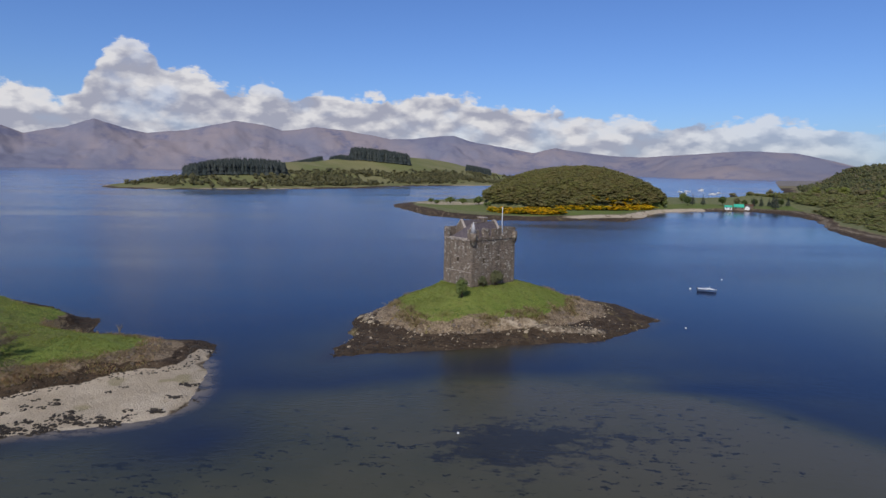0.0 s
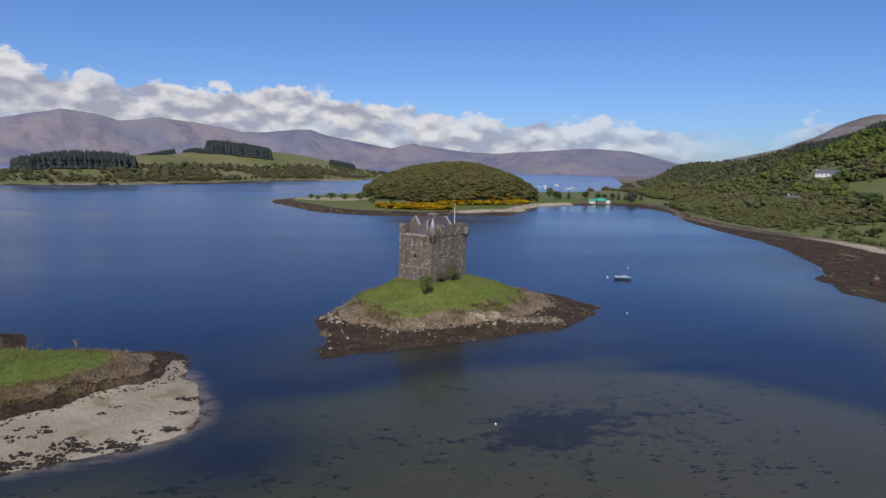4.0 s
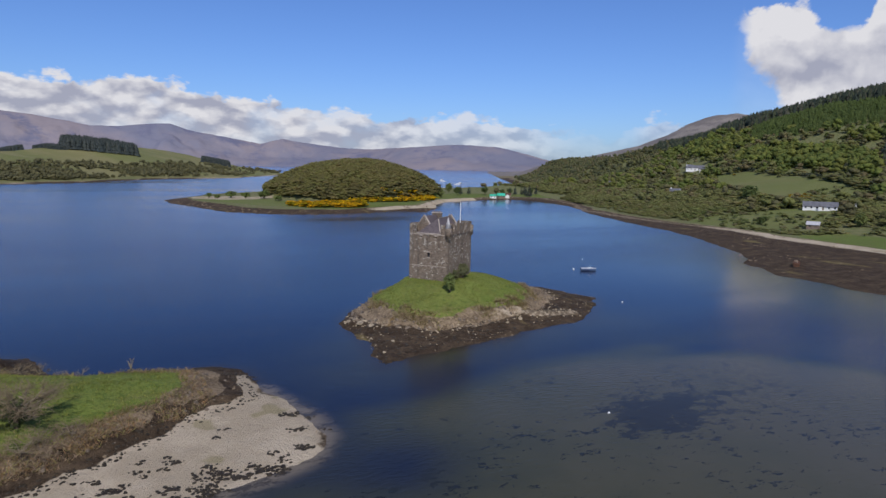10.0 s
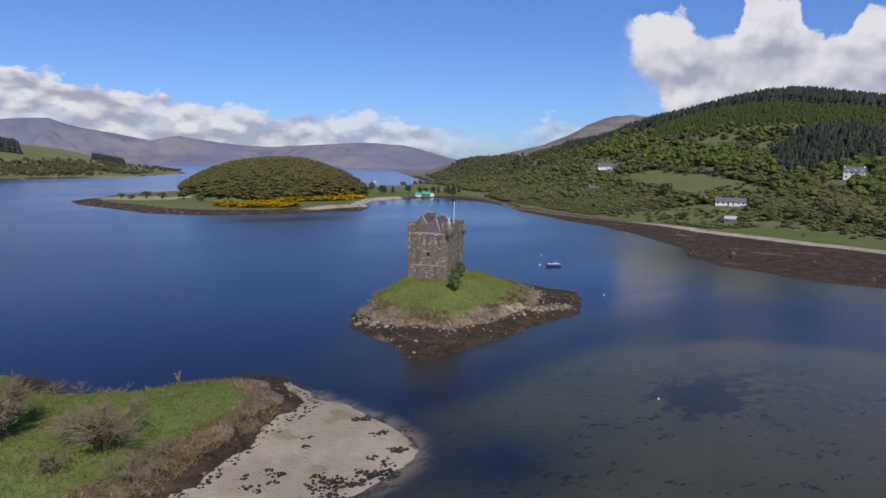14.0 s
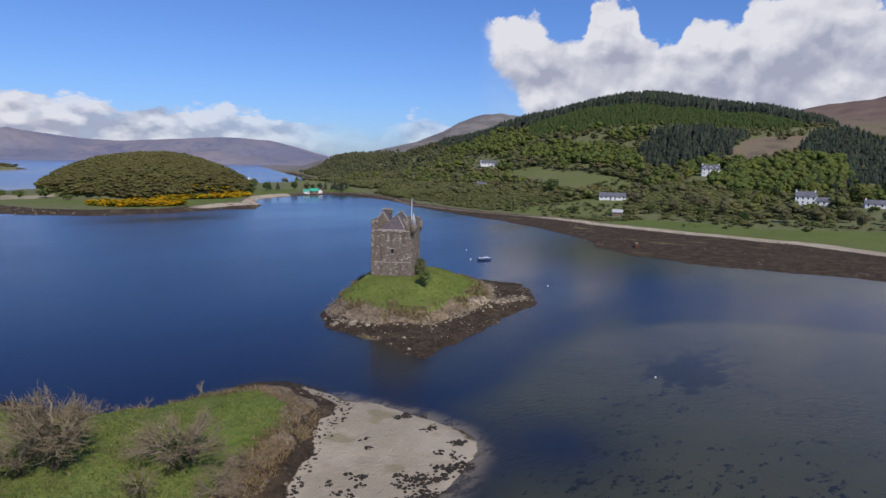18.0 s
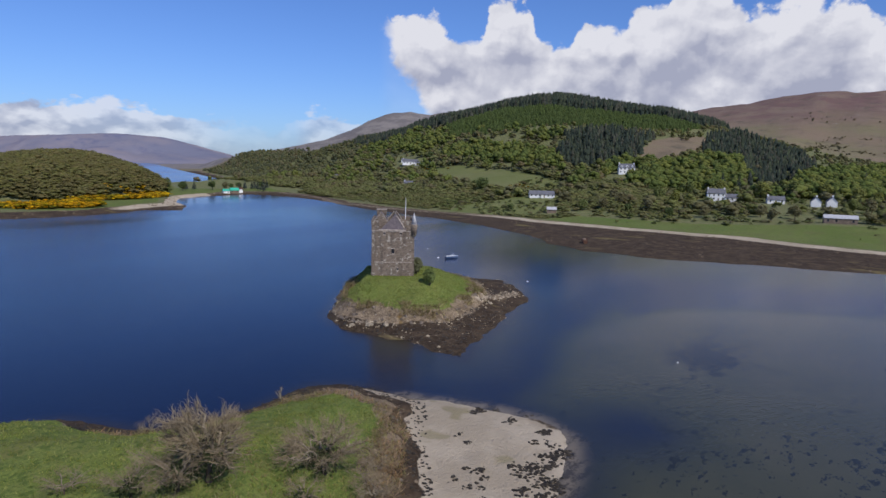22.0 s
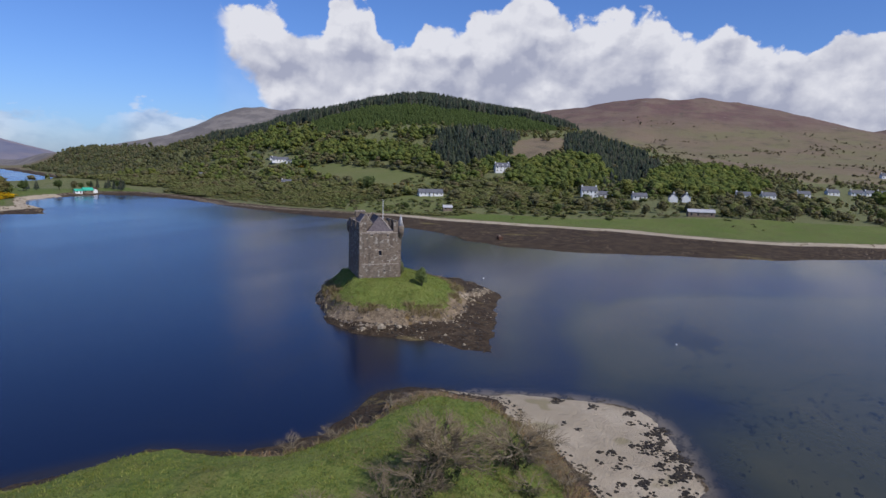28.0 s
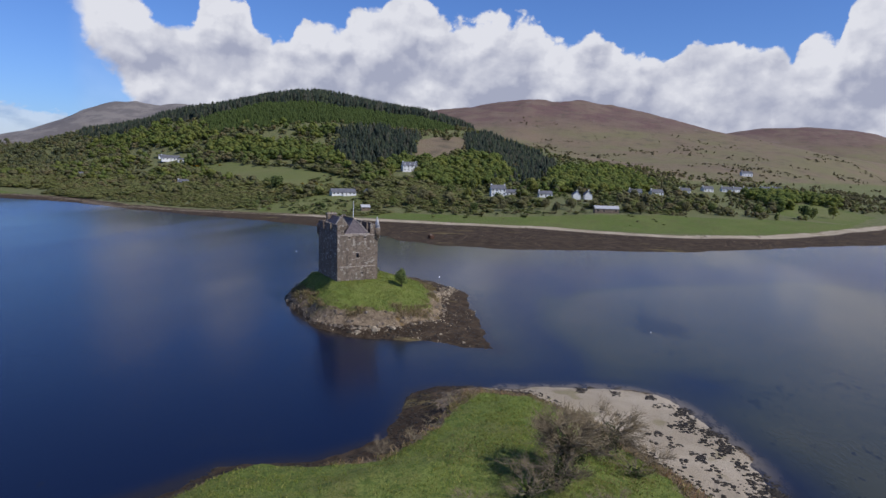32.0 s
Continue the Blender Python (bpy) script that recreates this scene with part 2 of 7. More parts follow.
def land_material():
    """Turf, rock, weed-covered mud and sand, by the four weights stored on the land."""
    m, n, p = material("land")
    zone = n.add("ShaderNodeAttribute", attribute_name="zone")
    sx = n.add("ShaderNodeSeparateColor", ins={0: zone.outputs["Color"]})
    wob = n.math("MULTIPLY", n.math("SUBTRACT", n.noise(p, 0.55, 6, 0.65), 0.5), 0.9)

    def edge(v):
        return n.step(n.math("ADD", v, wob), 0.38, 0.62)
    grass_w, mud_w, sand_w = edge(sx.outputs[0]), edge(sx.outputs[1]), edge(sx.outputs[2])
    moor_w = edge(zone.outputs["Alpha"])
    big, mid, fine = n.noise(p, 0.035, 4), n.noise(p, 0.28, 5, 0.65), n.noise(p, 2.6, 6, 0.7)
    grass = n.mix(n.step(big, 0.35, 0.65), (0.155, 0.200, 0.040), (0.190, 0.220, 0.055))
    grass = n.mix(n.step(mid, 0.45, 0.66), grass, (0.172, 0.185, 0.050))
    grass = n.mix(n.step(n.noise(p, 0.09, 4, 0.6), 0.56, 0.72, 0, 0.6), grass, (0.185, 0.150, 0.060))
    grass = n.mix(n.step(n.noise(p, 0.8, 5, 0.7), 0.50, 0.64, 0, 0.7), grass, (0.070, 0.110, 0.020))
    grass = n.mix(n.step(fine, 0.46, 0.72), grass, (0.062, 0.092, 0.018))
    alt = n.add("ShaderNodeSeparateXYZ", ins={0: p}).outputs[2]
    heath = n.step(n.math("ADD", alt, n.math("MULTIPLY", n.math("SUBTRACT", n.noise(p, 0.005, 5, 0.6), 0.5), 260.0)), 90, 190)
    moor = n.mix(heath, n.mix(n.step(n.noise(p, 0.008, 6, 0.65), 0.38, 0.62), (0.200, 0.150, 0.096), (0.182, 0.160, 0.082)), n.mix(n.step(n.noise(p, 0.010, 6, 0.65), 0.4, 0.62), (0.150, 0.092, 0.078), (0.190, 0.135, 0.098)))
    moor = n.mix(n.step(n.noise(p, 0.03, 6, 0.7), 0.5, 0.70, 0, 0.8), moor, (0.105, 0.088, 0.060))
    moor = n.mix(n.step(n.noise(p, 0.022, 8, 0.78), 0.62, 0.68, 0, 0.8), moor, (0.255, 0.225, 0.190))
    streak = n.noise(n.add("ShaderNodeMapping", ins={"Vector": p, "Scale": (1.0, 1.0, 0.25)}).outputs[0], 1.7, 5, 0.7)
    rock = n.mix(n.step(mid, 0.35, 0.65), (0.140, 0.102, 0.064), (0.285, 0.214, 0.140))
    rock = n.mix(n.step(streak, 0.50, 0.64, 0, 0.8), rock, (0.36, 0.28, 0.17))
    rock = n.mix(n.step(fine, 0.46, 0.7), rock, (0.062, 0.042, 0.024))
    rock = n.mix(n.step(n.noise(p, 1.1, 4, 0.7), 0.64, 0.72), rock, (0.30, 0.27, 0.21))
    rock = n.mix(n.step(n.noise(p, 0.16, 4, 0.7), 0.62, 0.72, 0, 0.7), rock, (0.19, 0.115, 0.030))
    mud = n.mix(n.step(n.noise(p, 0.22, 6, 0.7), 0.38, 0.66), (0.050, 0.034, 0.021), (0.100, 0.070, 0.043))
    mud = n.mix(n.step(n.noise(p, 0.9, 6, 0.75), 0.48, 0.66), mud, (0.022, 0.015, 0.009))
    mud = n.mix(n.step(n.noise(n.add("ShaderNodeMapping", ins={"Vector": p, "Scale": (1.0, 0.35, 1.0)}).outputs[0], 0.08, 5, 0.7), 0.60, 0.68, 0, 0.8), mud, (0.190, 0.150, 0.060))
    for scale in (0.9, 2.1):
        mud = n.mix(n.step(n.voronoi(p, scale), 0.06, 0.17, 0.6, 0.0), mud, (0.21, 0.18, 0.135))
    sand = n.mix(n.step(n.noise(p, 0.10, 5, 0.6), 0.40, 0.62), (0.385, 0.315, 0.220), (0.470, 0.388, 0.278))
    sand = n.mix(n.step(n.noise(p, 0.13, 3, 0.5), 0.60, 0.66, 0, 0.55), sand, (0.22, 0.19, 0.085))
    sand = n.mix(n.step(fine, 0.5, 0.8, 0, 0.25), sand, (0.20, 0.17, 0.125))
    c = n.mix(mud_w, rock, mud)
    c = n.mix(sand_w, c, sand)
    c = n.mix(grass_w, c, grass)
    c = n.mix(moor_w, c, moor)
    cover = n.add("ShaderNodeSeparateColor", ins={0: n.add("ShaderNodeAttribute", attribute_name="cover").outputs["Color"]})
    under = n.mix(n.step(mid, 0.35, 0.65), (0.120, 0.135, 0.052), (0.175, 0.168, 0.078))
    c = n.mix(n.math("MULTIPLY", edge(cover.outputs[0]), grass_w), c, under)
    meadow = n.mix(n.step(big, 0.35, 0.65), (0.100, 0.140, 0.030), (0.130, 0.158, 0.042))
    meadow = n.mix(n.step(n.noise(p, 0.11, 5, 0.65), 0.46, 0.66, 0, 0.75), meadow, (0.120, 0.118, 0.045))
    meadow = n.mix(n.step(n.noise(p, 0.45, 5, 0.7), 0.50, 0.66, 0, 0.6), meadow, (0.062, 0.082, 0.022))
    c = n.mix(n.math("MULTIPLY", n.math("MULTIPLY", n.step(cover.outputs[2], 0.2, 0.45), n.math("SUBTRACT", 1.0, edge(cover.outputs[0]))), n.math("MULTIPLY", grass_w, 0.8)), c, meadow)
    # olive field colour; on the far island its paleness also stands for haze
    pasture = n.mix(n.step(n.noise(p, 0.010, 4), 0.4, 0.6), (0.150, 0.158, 0.058), (0.195, 0.180, 0.080))
    c = n.mix(n.math("MULTIPLY", cover.outputs[1], grass_w), c, pasture)
    crag = n.mix(n.step(n.noise(p, 0.02, 6, 0.7), 0.42, 0.6), (0.160, 0.142, 0.130), (0.235, 0.208, 0.180))
    c = n.mix(n.math("MULTIPLY", n.step(cover.outputs[2], 0.6, 0.95), moor_w), c, crag)
    h = n.math("ADD", n.math("MULTIPLY", fine, 0.6), mid)
    finish(n, c, 0.92, h, 0.9, 0.6, spec=0.12)
    return m


def water_material():
    """Sea water: the bed's colour by depth under a rippled mirror surface."""
    m, n, p = material("sea_water")
    zone = n.add("ShaderNodeAttribute", attribute_name="zone")
    sx = n.add("ShaderNodeSeparateColor", ins={0: zone.outputs["Color"]})
    shoal, weed, edge = sx.outputs[0], sx.outputs[1], sx.outputs[2]
    wob = n.math("MULTIPLY", n.math("SUBTRACT", n.noise(p, 0.06, 5, 0.6), 0.5), 0.5)
    sh = n.step(n.math("ADD", shoal, wob), 0.02, 0.98)
    c = n.mix(sh, (0.0050, 0.0090, 0.0300), (0.050, 0.051, 0.022))
    c = n.mix(n.step(n.math("ADD", shoal, wob), 0.62, 1.10), c, (0.074, 0.066, 0.038))
    # clumps of weed on the shallow bed, drawn out along the tide
    tide = n.add("ShaderNodeMapping", ins={"Vector": p, "Rotation": (0, 0, radians(20)), "Scale": (0.55, 1.0, 1.0)}).outputs[0]
    warp = n.add("ShaderNodeVectorMath", operation="ADD", ins={0: tide, 1: n.noise(p, 0.7, 3, 0.6, "Color")}).outputs[0]
    speck = n.noise(warp, 0.85, 5, 0.72)
    grow = n.noise(p, 0.05, 3, 0.6)
    few = n.math("MULTIPLY", n.step(n.math("ADD", speck, n.math("MULTIPLY", n.math("SUBTRACT", grow, 0.5), 0.35)), 0.585, 0.64), n.step(n.math("ADD", shoal, wob), 0.30, 0.6))
    patch = n.step(n.math("ADD", n.math("MULTIPLY", weed, 0.62), n.math("MULTIPLY", n.math("SUBTRACT", n.noise(warp, 0.42, 6, 0.75), 0.5), 2.4)), 0.34, 0.62)
    c = n.mix(n.math("MULTIPLY", few, 0.85), c, (0.012, 0.013, 0.010))
    c = n.mix(n.math("MULTIPLY", patch, 0.75), c, (0.014, 0.014, 0.014))
    c = n.mix(n.step(edge, 0.2, 1.0, 0.0, 0.9), c, (0.024, 0.018, 0.012))
    # pale sand of the spit running on under shallow water
    wet = n.step(n.math("ADD", zone.outputs["Alpha"], n.math("MULTIPLY", wob, 0.5)), 0.25, 1.0, 0.0, 0.85)
    c = n.mix(wet, c, n.mix(n.step(n.noise(warp, 0.5, 5, 0.7), 0.46, 0.60), (0.175, 0.140, 0.092), (0.060, 0.048, 0.030)))
    # ripples: long soft wind lanes with finer ripples on them
    lanes = n.noise(n.add("ShaderNodeMapping", ins={"Vector": p, "Rotation": (0, 0, radians(-25)), "Scale": (0.2, 1.0, 1.0)}).outputs[0], 0.012, 4, 0.6)
    rip = n.noise(n.add("ShaderNodeMapping", ins={"Vector": p, "Rotation": (0, 0, radians(35)), "Scale": (0.45, 1.0, 1.0)}).outputs[0], 1.5, 3, 0.6)
    bump = n.add("ShaderNodeBump", ins={"Strength": n.step(lanes, 0.36, 0.60, 0.10, 0.62), "Distance": 0.10, "Height": rip})
    rough = n.step(lanes, 0.35, 0.65, 0.15, 0.26)
    bed = n.add("ShaderNodeBsdfDiffuse", ins={0: c})
    gloss = n.add("ShaderNodeBsdfGlossy", ins={0: (0.90, 0.89, 0.90, 1), "Roughness": rough, "Normal": bump.outputs[0]})
    fres = n.add("ShaderNodeFresnel", ins={"IOR": 1.33, "Normal": bump.outputs[0]})
    s1 = n.add("ShaderNodeMixShader", ins={0: fres.outputs[0], 1: bed.outputs[0], 2: gloss.outputs[0]})
    n.tree.links.new(s1.outputs[0], n.add("ShaderNodeOutputMaterial").inputs[0])
    return m


def leaf_material(name, dark, light, through_light=0.25):
    m, n, p = material(name)
    tint = n.add("ShaderNodeAttribute", attribute_name="tint")
    geo = n.add("ShaderNodeNewGeometry")
    c = n.mix(geo.outputs["Random Per Island"], dark, light)
    c = n.mix(1.0, c, tint.outputs["Color"], "MULTIPLY")
    c = n.mix(n.step(n.noise(p, 1.3, 3), 0.4, 0.75, 0, 0.2), c, dark)
    fleck = n.noise(p, 2.6, 3, 0.7)
    c = n.mix(n.step(fleck, 0.5, 0.75, 0, 0.15), c, tuple(v * 0.45 for v in dark))
    k = n.add("ShaderNodeBump", ins={"Strength": 0.35, "Distance": 0.4, "Height": fleck})
    d = n.add("ShaderNodeBsdfDiffuse", ins={0: c, "Normal": k.outputs[0]})
    t = n.add("ShaderNodeBsdfTranslucent", ins={0: c})
    s = n.add("ShaderNodeMixShader", ins={0: through_light, 1: d.outputs[0], 2: t.outputs[0]})
    n.tree.links.new(s.outputs[0], n.add("ShaderNodeOutputMaterial").inputs[0])
    return m


def rubble_material(name, dark, light, wet=0.5):
    """Rubble masonry: uneven stones in pale mortar, lichen and rain streaks."""
    m, n, p = material(name)
    q = n.add("ShaderNodeMapping", ins={"Vector": p, "Scale": (1.0, 1.0, 1.6)}).outputs[0]
    q = n.add("ShaderNodeVectorMath", operation="ADD", ins={0: q, 1: n.add("ShaderNodeVectorMath", operation="SCALE", ins={0: n.noise(p, 2.0, 3, 0.6, "Color"), 3: 0.25}).outputs[0]}).outputs[0]
    cell = n.add("ShaderNodeTexVoronoi", feature="F1", ins={"Vector": q, "Scale": 2.1})
    gap = n.voronoi(q, 2.1, "DISTANCE_TO_EDGE")
    tone = n.add("ShaderNodeSeparateColor", ins={0: cell.outputs["Color"]}).outputs[0]
    c = n.mix(tone, dark, light)
    c = n.mix(n.step(n.noise(p, 0.35, 5, 0.65), 0.42, 0.66), c, n.mix(0.5, c, (0.17, 0.145, 0.115)))
    c = n.mix(n.step(gap, 0.0, 0.07, 0.5, 0.0), c, (0.22, 0.20, 0.165))
    pale = n.math("MULTIPLY", n.step(n.noise(p, 0.7, 5, 0.75), 0.53, 0.60), n.step(tone, 0.35, 0.7))
    c = n.mix(n.math("MULTIPLY", pale, 0.85), c, (0.46, 0.42, 0.35))
    streak = n.noise(n.add("ShaderNodeMapping", ins={"Vector": p, "Scale": (1.0, 1.0, 0.07)}).outputs[0], 1.1, 4, 0.6)
    c = n.mix(n.step(streak, 0.48, 0.70, 0.0, wet), c, (0.055, 0.045, 0.035))
    h = n.math("ADD", n.step(gap, 0.0, 0.12), n.math("MULTIPLY", n.noise(p, 7, 4), 0.5))
    finish(n, c, 0.92, h, 0.7, 0.08)
    return m


LAND, WATER = land_material(), water_material()
STONE = rubble_material("rubble_stone", (0.125, 0.093, 0.068), (0.240, 0.185, 0.138))
STONE_PALE = plain("dressed_pale_stone", (0.40, 0.34, 0.28), 0.85, 1.5, 0.25)
SLATE = plain("roof_slate", (0.105, 0.085, 0.085), 0.6, 2.0, 0.3)
DARK_ROCK = plain("weathered_rock", (0.165, 0.122, 0.078), 0.9, 1.2, 0.45, bump=0.8)
BANK_ROCK = plain("grey_bank_rock", (0.155, 0.122, 0.090), 0.9, 1.4, 0.45, bump=0.8)
PALE_ROCK = plain("barnacled_pale_rock", (0.32, 0.260, 0.175), 0.9, 1.6, 0.3, bump=0.8)
WEED_ROCK = plain("bladderwrack", (0.030, 0.022, 0.012), 0.6, 1.3, 0.5, bump=0.9)
WHITE_WASH = plain("white_harling", (0.78, 0.77, 0.74), 0.85, 1.2, 0.06)
WHITE_PAINT = plain("white_paint", (0.80, 0.80, 0.78), 0.5, 2.0, 0.06)
GREY_ROOF = plain("grey_slate_roof", (0.13, 0.13, 0.14), 0.7, 0.8, 0.25)
GREEN_ROOF = plain("green_sheet_roof", (0.05, 0.42, 0.27), 0.45, 0.8, 0.12)
TIMBER = plain("weathered_timber", (0.20, 0.15, 0.11), 0.85, 1.5, 0.3)
GLASS_DARK = plain("dark_window_glass", (0.03, 0.035, 0.045), 0.12, 1.0, 0.2, bump=0.0)
LEAD = plain("lead_grey", (0.45, 0.44, 0.44), 0.55, 2.0, 0.15)
BARK = plain("bark", (0.095, 0.072, 0.050), 0.95, 3.0, 0.35, bump=0.8)
LICHEN = plain("lichened_limbs", (0.240, 0.195, 0.130), 0.95, 2.5, 0.35, bump=0.6)
TWIG = plain("lichened_twigs", (0.215, 0.165, 0.098), 0.95, 2.0, 0.3)
HULL_BLUE = plain("hull_paint_blue", (0.08, 0.13, 0.23), 0.35, 1.0, 0.15)
RUST = plain("rusted_iron", (0.10, 0.05, 0.03), 0.9, 2.0, 0.4)
LEAF_BRIGHT = leaf_material("spring_leaves", (0.215, 0.240, 0.088), (0.275, 0.292, 0.108), 0.5)
# scrub and conifer colours are paled and greyed to carry distance haze
LEAF_DULL = leaf_material("budding_scrub", (0.255, 0.232, 0.138), (0.300, 0.272, 0.165), 0.5)
LEAF_CONIFER = leaf_material("conifer_needles", (0.078, 0.090, 0.072), (0.108, 0.124, 0.090), 0.45)
LEAF_LARCH = leaf_material("larch_needles", (0.135, 0.165, 0.062), (0.185, 0.215, 0.085), 0.5)
GORSE = leaf_material("gorse_flowers", (0.200, 0.150, 0.016), (0.72, 0.45, 0.010), 0.3)
GRASS_BLADE = leaf_material("rough_grass", (0.180, 0.208, 0.046), (0.330, 0.340, 0.108), 0.4)
STRAW = leaf_material("dead_grass", (0.24, 0.19, 0.11), (0.40, 0.33, 0.21), 0.3)
HEATHER = leaf_material("dead_bracken", (0.195, 0.140, 0.096), (0.370, 0.280, 0.180), 0.2)


# ---- land forms ----
rng = np.random.default_rng(7)


def fbm(x, y, scale, octaves=5, gain=0.5, seed=0):
    """Value noise on arrays, about -1 to 1."""
    total, amp, norm = np.zeros_like(x, dtype=float), 1.0, 0.0
    for o in range(octaves):
        px, py = x * scale * 2 ** o + 17.3 * o + seed * 5.1, y * scale * 2 ** o - 9.7 * o + seed * 3.7
        ix, iy = np.floor(px), np.floor(py)
        fx, fy = px - ix, py - iy
        fx, fy = fx * fx * (3 - 2 * fx), fy * fy * (3 - 2 * fy)

        def lattice(a, b):
            v = np.sin(a * 127.1 + b * 311.7 + seed * 74.7 + o * 13.1) * 43758.5453
            return 2 * (v - np.floor(v)) - 1
        v = (lattice(ix, iy) * (1 - fx) + lattice(ix + 1, iy) * fx) * (1 - fy) + (lattice(ix, iy + 1) * (1 - fx) + lattice(ix + 1, iy + 1) * fx) * fy
        total, norm, amp = total + amp * v, norm + amp, amp * gain
    return total / norm


def sdist(poly, x, y):
    """Distance to a polygon's edge, positive inside."""
    best, inside = np.full(x.shape, 1e12), np.zeros(x.shape, bool)
    n = len(poly)
    for i in range(n):
        (ax, ay), (bx, by) = poly[i], poly[(i + 1) % n]
        ex, ey = bx - ax, by - ay
        t = np.clip(((x - ax) * ex + (y - ay) * ey) / (ex * ex + ey * ey), 0, 1)
        best = np.minimum(best, (x - ax - t * ex) ** 2 + (y - ay - t * ey) ** 2)
        cross = ((ay > y) != (by > y)) & (x < ex * (y - ay) / (ey if ey else 1e-9) + ax)
        inside ^= cross
    return np.where(inside, 1, -1) * np.sqrt(best)


def rise(v, lo, hi):
    t = np.clip((v - lo) / (hi - lo), 0, 1)
    return t * t * (3 - 2 * t)


def terraces(x, y, levels, under=0.25):
    """Height from nested outlines [(z, polygon), ...], outermost first; it falls away under water outside."""
    ds = [sdist(p, x, y) for _, p in levels]
    h = levels[0][0] + np.minimum(ds[0], 0) * under
    for (z0, _), (z1, _), d0, d1 in zip(levels, levels[1:], ds, ds[1:]):
        s = np.clip(d0, 0, None) / (np.clip(d0, 0, None) + np.clip(-d1, 0, None) + 1e-6)
        h = np.where((d0 > 0), z0 + (z1 - z0) * s, h)
    return h, ds


def ridge(x, y, line, sigma):
    """Height of a hill along a crest [(x, y, z), ...] that falls off smoothly to both sides."""
    ds, zs = [], []
    for (ax, ay, az_), (bx, by, bz) in zip(line, line[1:]):
        ex, ey = bx - ax, by - ay
        t = np.clip(((x - ax) * ex + (y - ay) * ey) / (ex * ex + ey * ey), 0, 1)
        ds.append(np.hypot(x - ax - t * ex, y - ay - t * ey))
        zs.append(az_ + t * (bz - az_))
    ds, zs = np.array(ds), np.array(zs)
    best = ds.min(0)
    wt = np.exp(-(ds - best) / (0.12 * sigma))
    return (zs * wt).sum(0) / wt.sum(0) * np.exp(-(best / sigma) ** 2)


def grid_axis(lo, hi, fine_lo, fine_hi, step, growth=1.12):
    mid = list(np.arange(fine_lo, fine_hi, step)) + [fine_hi]
    up, s = [], step
    while (up[-1] if up else fine_hi) < hi:
        s *= growth
        up.append((up[-1] if up else fine_hi) + s)
    down, s = [], step
    while (down[-1] if down else fine_lo) > lo:
        s *= growth
        down.append((down[-1] if down else fine_lo) - s)
    return np.array(down[::-1] + mid + up)


def add_mesh(name, verts, faces, mat, smooth=False):
    """A mesh object from arrays; all faces have the same number of corners."""
    me = bpy.data.meshes.new(name)
    verts, faces = np.asarray(verts, dtype=np.float32), np.asarray(faces, dtype=np.int32)
    k = faces.shape[1]
    me.vertices.add(len(verts))
    me.vertices.foreach_set("co", verts.ravel())
    me.loops.add(faces.size)
    me.loops.foreach_set("vertex_index", faces.ravel())
    me.polygons.add(len(faces))
    me.polygons.foreach_set("loop_start", np.arange(0, faces.size, k, dtype=np.int32))
    me.polygons.foreach_set("use_smooth", np.full(len(faces), smooth))
    me.update(calc_edges=True)
    me.materials.append(mat)
    return new(name, me)


def set_colour(ob, key, rgba):
    a = ob.data.attributes.new(key, "FLOAT_COLOR", "POINT")
    a.data.foreach_set("color", np.asarray(rgba, dtype=np.float32).ravel())


def sheet(name, xs, ys, height, zones, mat, smooth=True, keep=None, cover=None):
    gx, gy = np.meshgrid(xs, ys)
    x, y = gx.ravel(), gy.ravel()
    z, zone = height(x, y), None
    nx, ny = len(xs), len(ys)
    i = np.arange(nx * ny).reshape(ny, nx)
    f = np.stack([i[:-1, :-1], i[:-1, 1:], i[1:, 1:], i[1:, :-1]], -1).reshape(-1, 4)
    rgba = zones(x, y, z)
    if keep is not None:
        ok = keep(x, y, z)
        f = f[ok[f].any(1)]
        used = np.unique(f)
        back = np.zeros(len(x), np.int64)
        back[used] = np.arange(len(used))
        x, y, z, rgba, f = x[used], y[used], z[used], rgba[used], back[f]
    ob = add_mesh(name, np.stack([x, y, z], -1), f, mat, smooth)
    set_colour(ob, "zone", rgba)
    if cover is not None:
        set_colour(ob, "cover", cover(x, y, z))
    return ob


# the castle's islet
ISLET = [(-22, 111), (-11, 115.5), (0, 117.5), (11, 121), (26, 125), (35, 127), (46, 138), (52, 146), (49, 155), (45, 164), (38, 171), (25, 175), (12, 173), (0, 166), (-8, 159), (-14, 155), (-19, 147), (-20.5, 140), (-20, 131), (-21, 120)]
ISLET_ROCK = [(-16, 148), (-16, 141), (-12, 132.5), (-5, 127), (6, 128), (17, 131), (29, 137), (38, 146), (40, 156), (35, 165), (20, 171), (8, 169.5), (-4, 161), (-12, 155)]
ISLET_TURF = [(-11, 149), (-10.2, 142.5), (-8.2, 135.2), (-3.4, 129.6), (6, 131.8), (19, 135.2), (28.6, 143.0), (31.2, 153), (27.5, 161.5), (18, 167.5), (9, 166.8), (-1, 159), (-9, 153.5)]
ISLET_TOP = [(4.5, 141.5), (13, 144.5), (20.5, 152), (16, 161), (10.5, 163.6), (-1.5, 153.8), (1, 146)]
CASTLE = (8.56, 153.64, radians(40.18))


def warp(x, y, amount, scale, seed):
    """Shift places by noise, to fray an outline."""
    return x + amount * fbm(x, y, scale, 4, 0.6, seed), y + amount * fbm(x, y, scale, 4, 0.6, seed + 1)


RIDGE, LEDGE = ((11, 132.2), (33, 131.4)), ((-18.4, 142.5), (-15.6, 134.0))


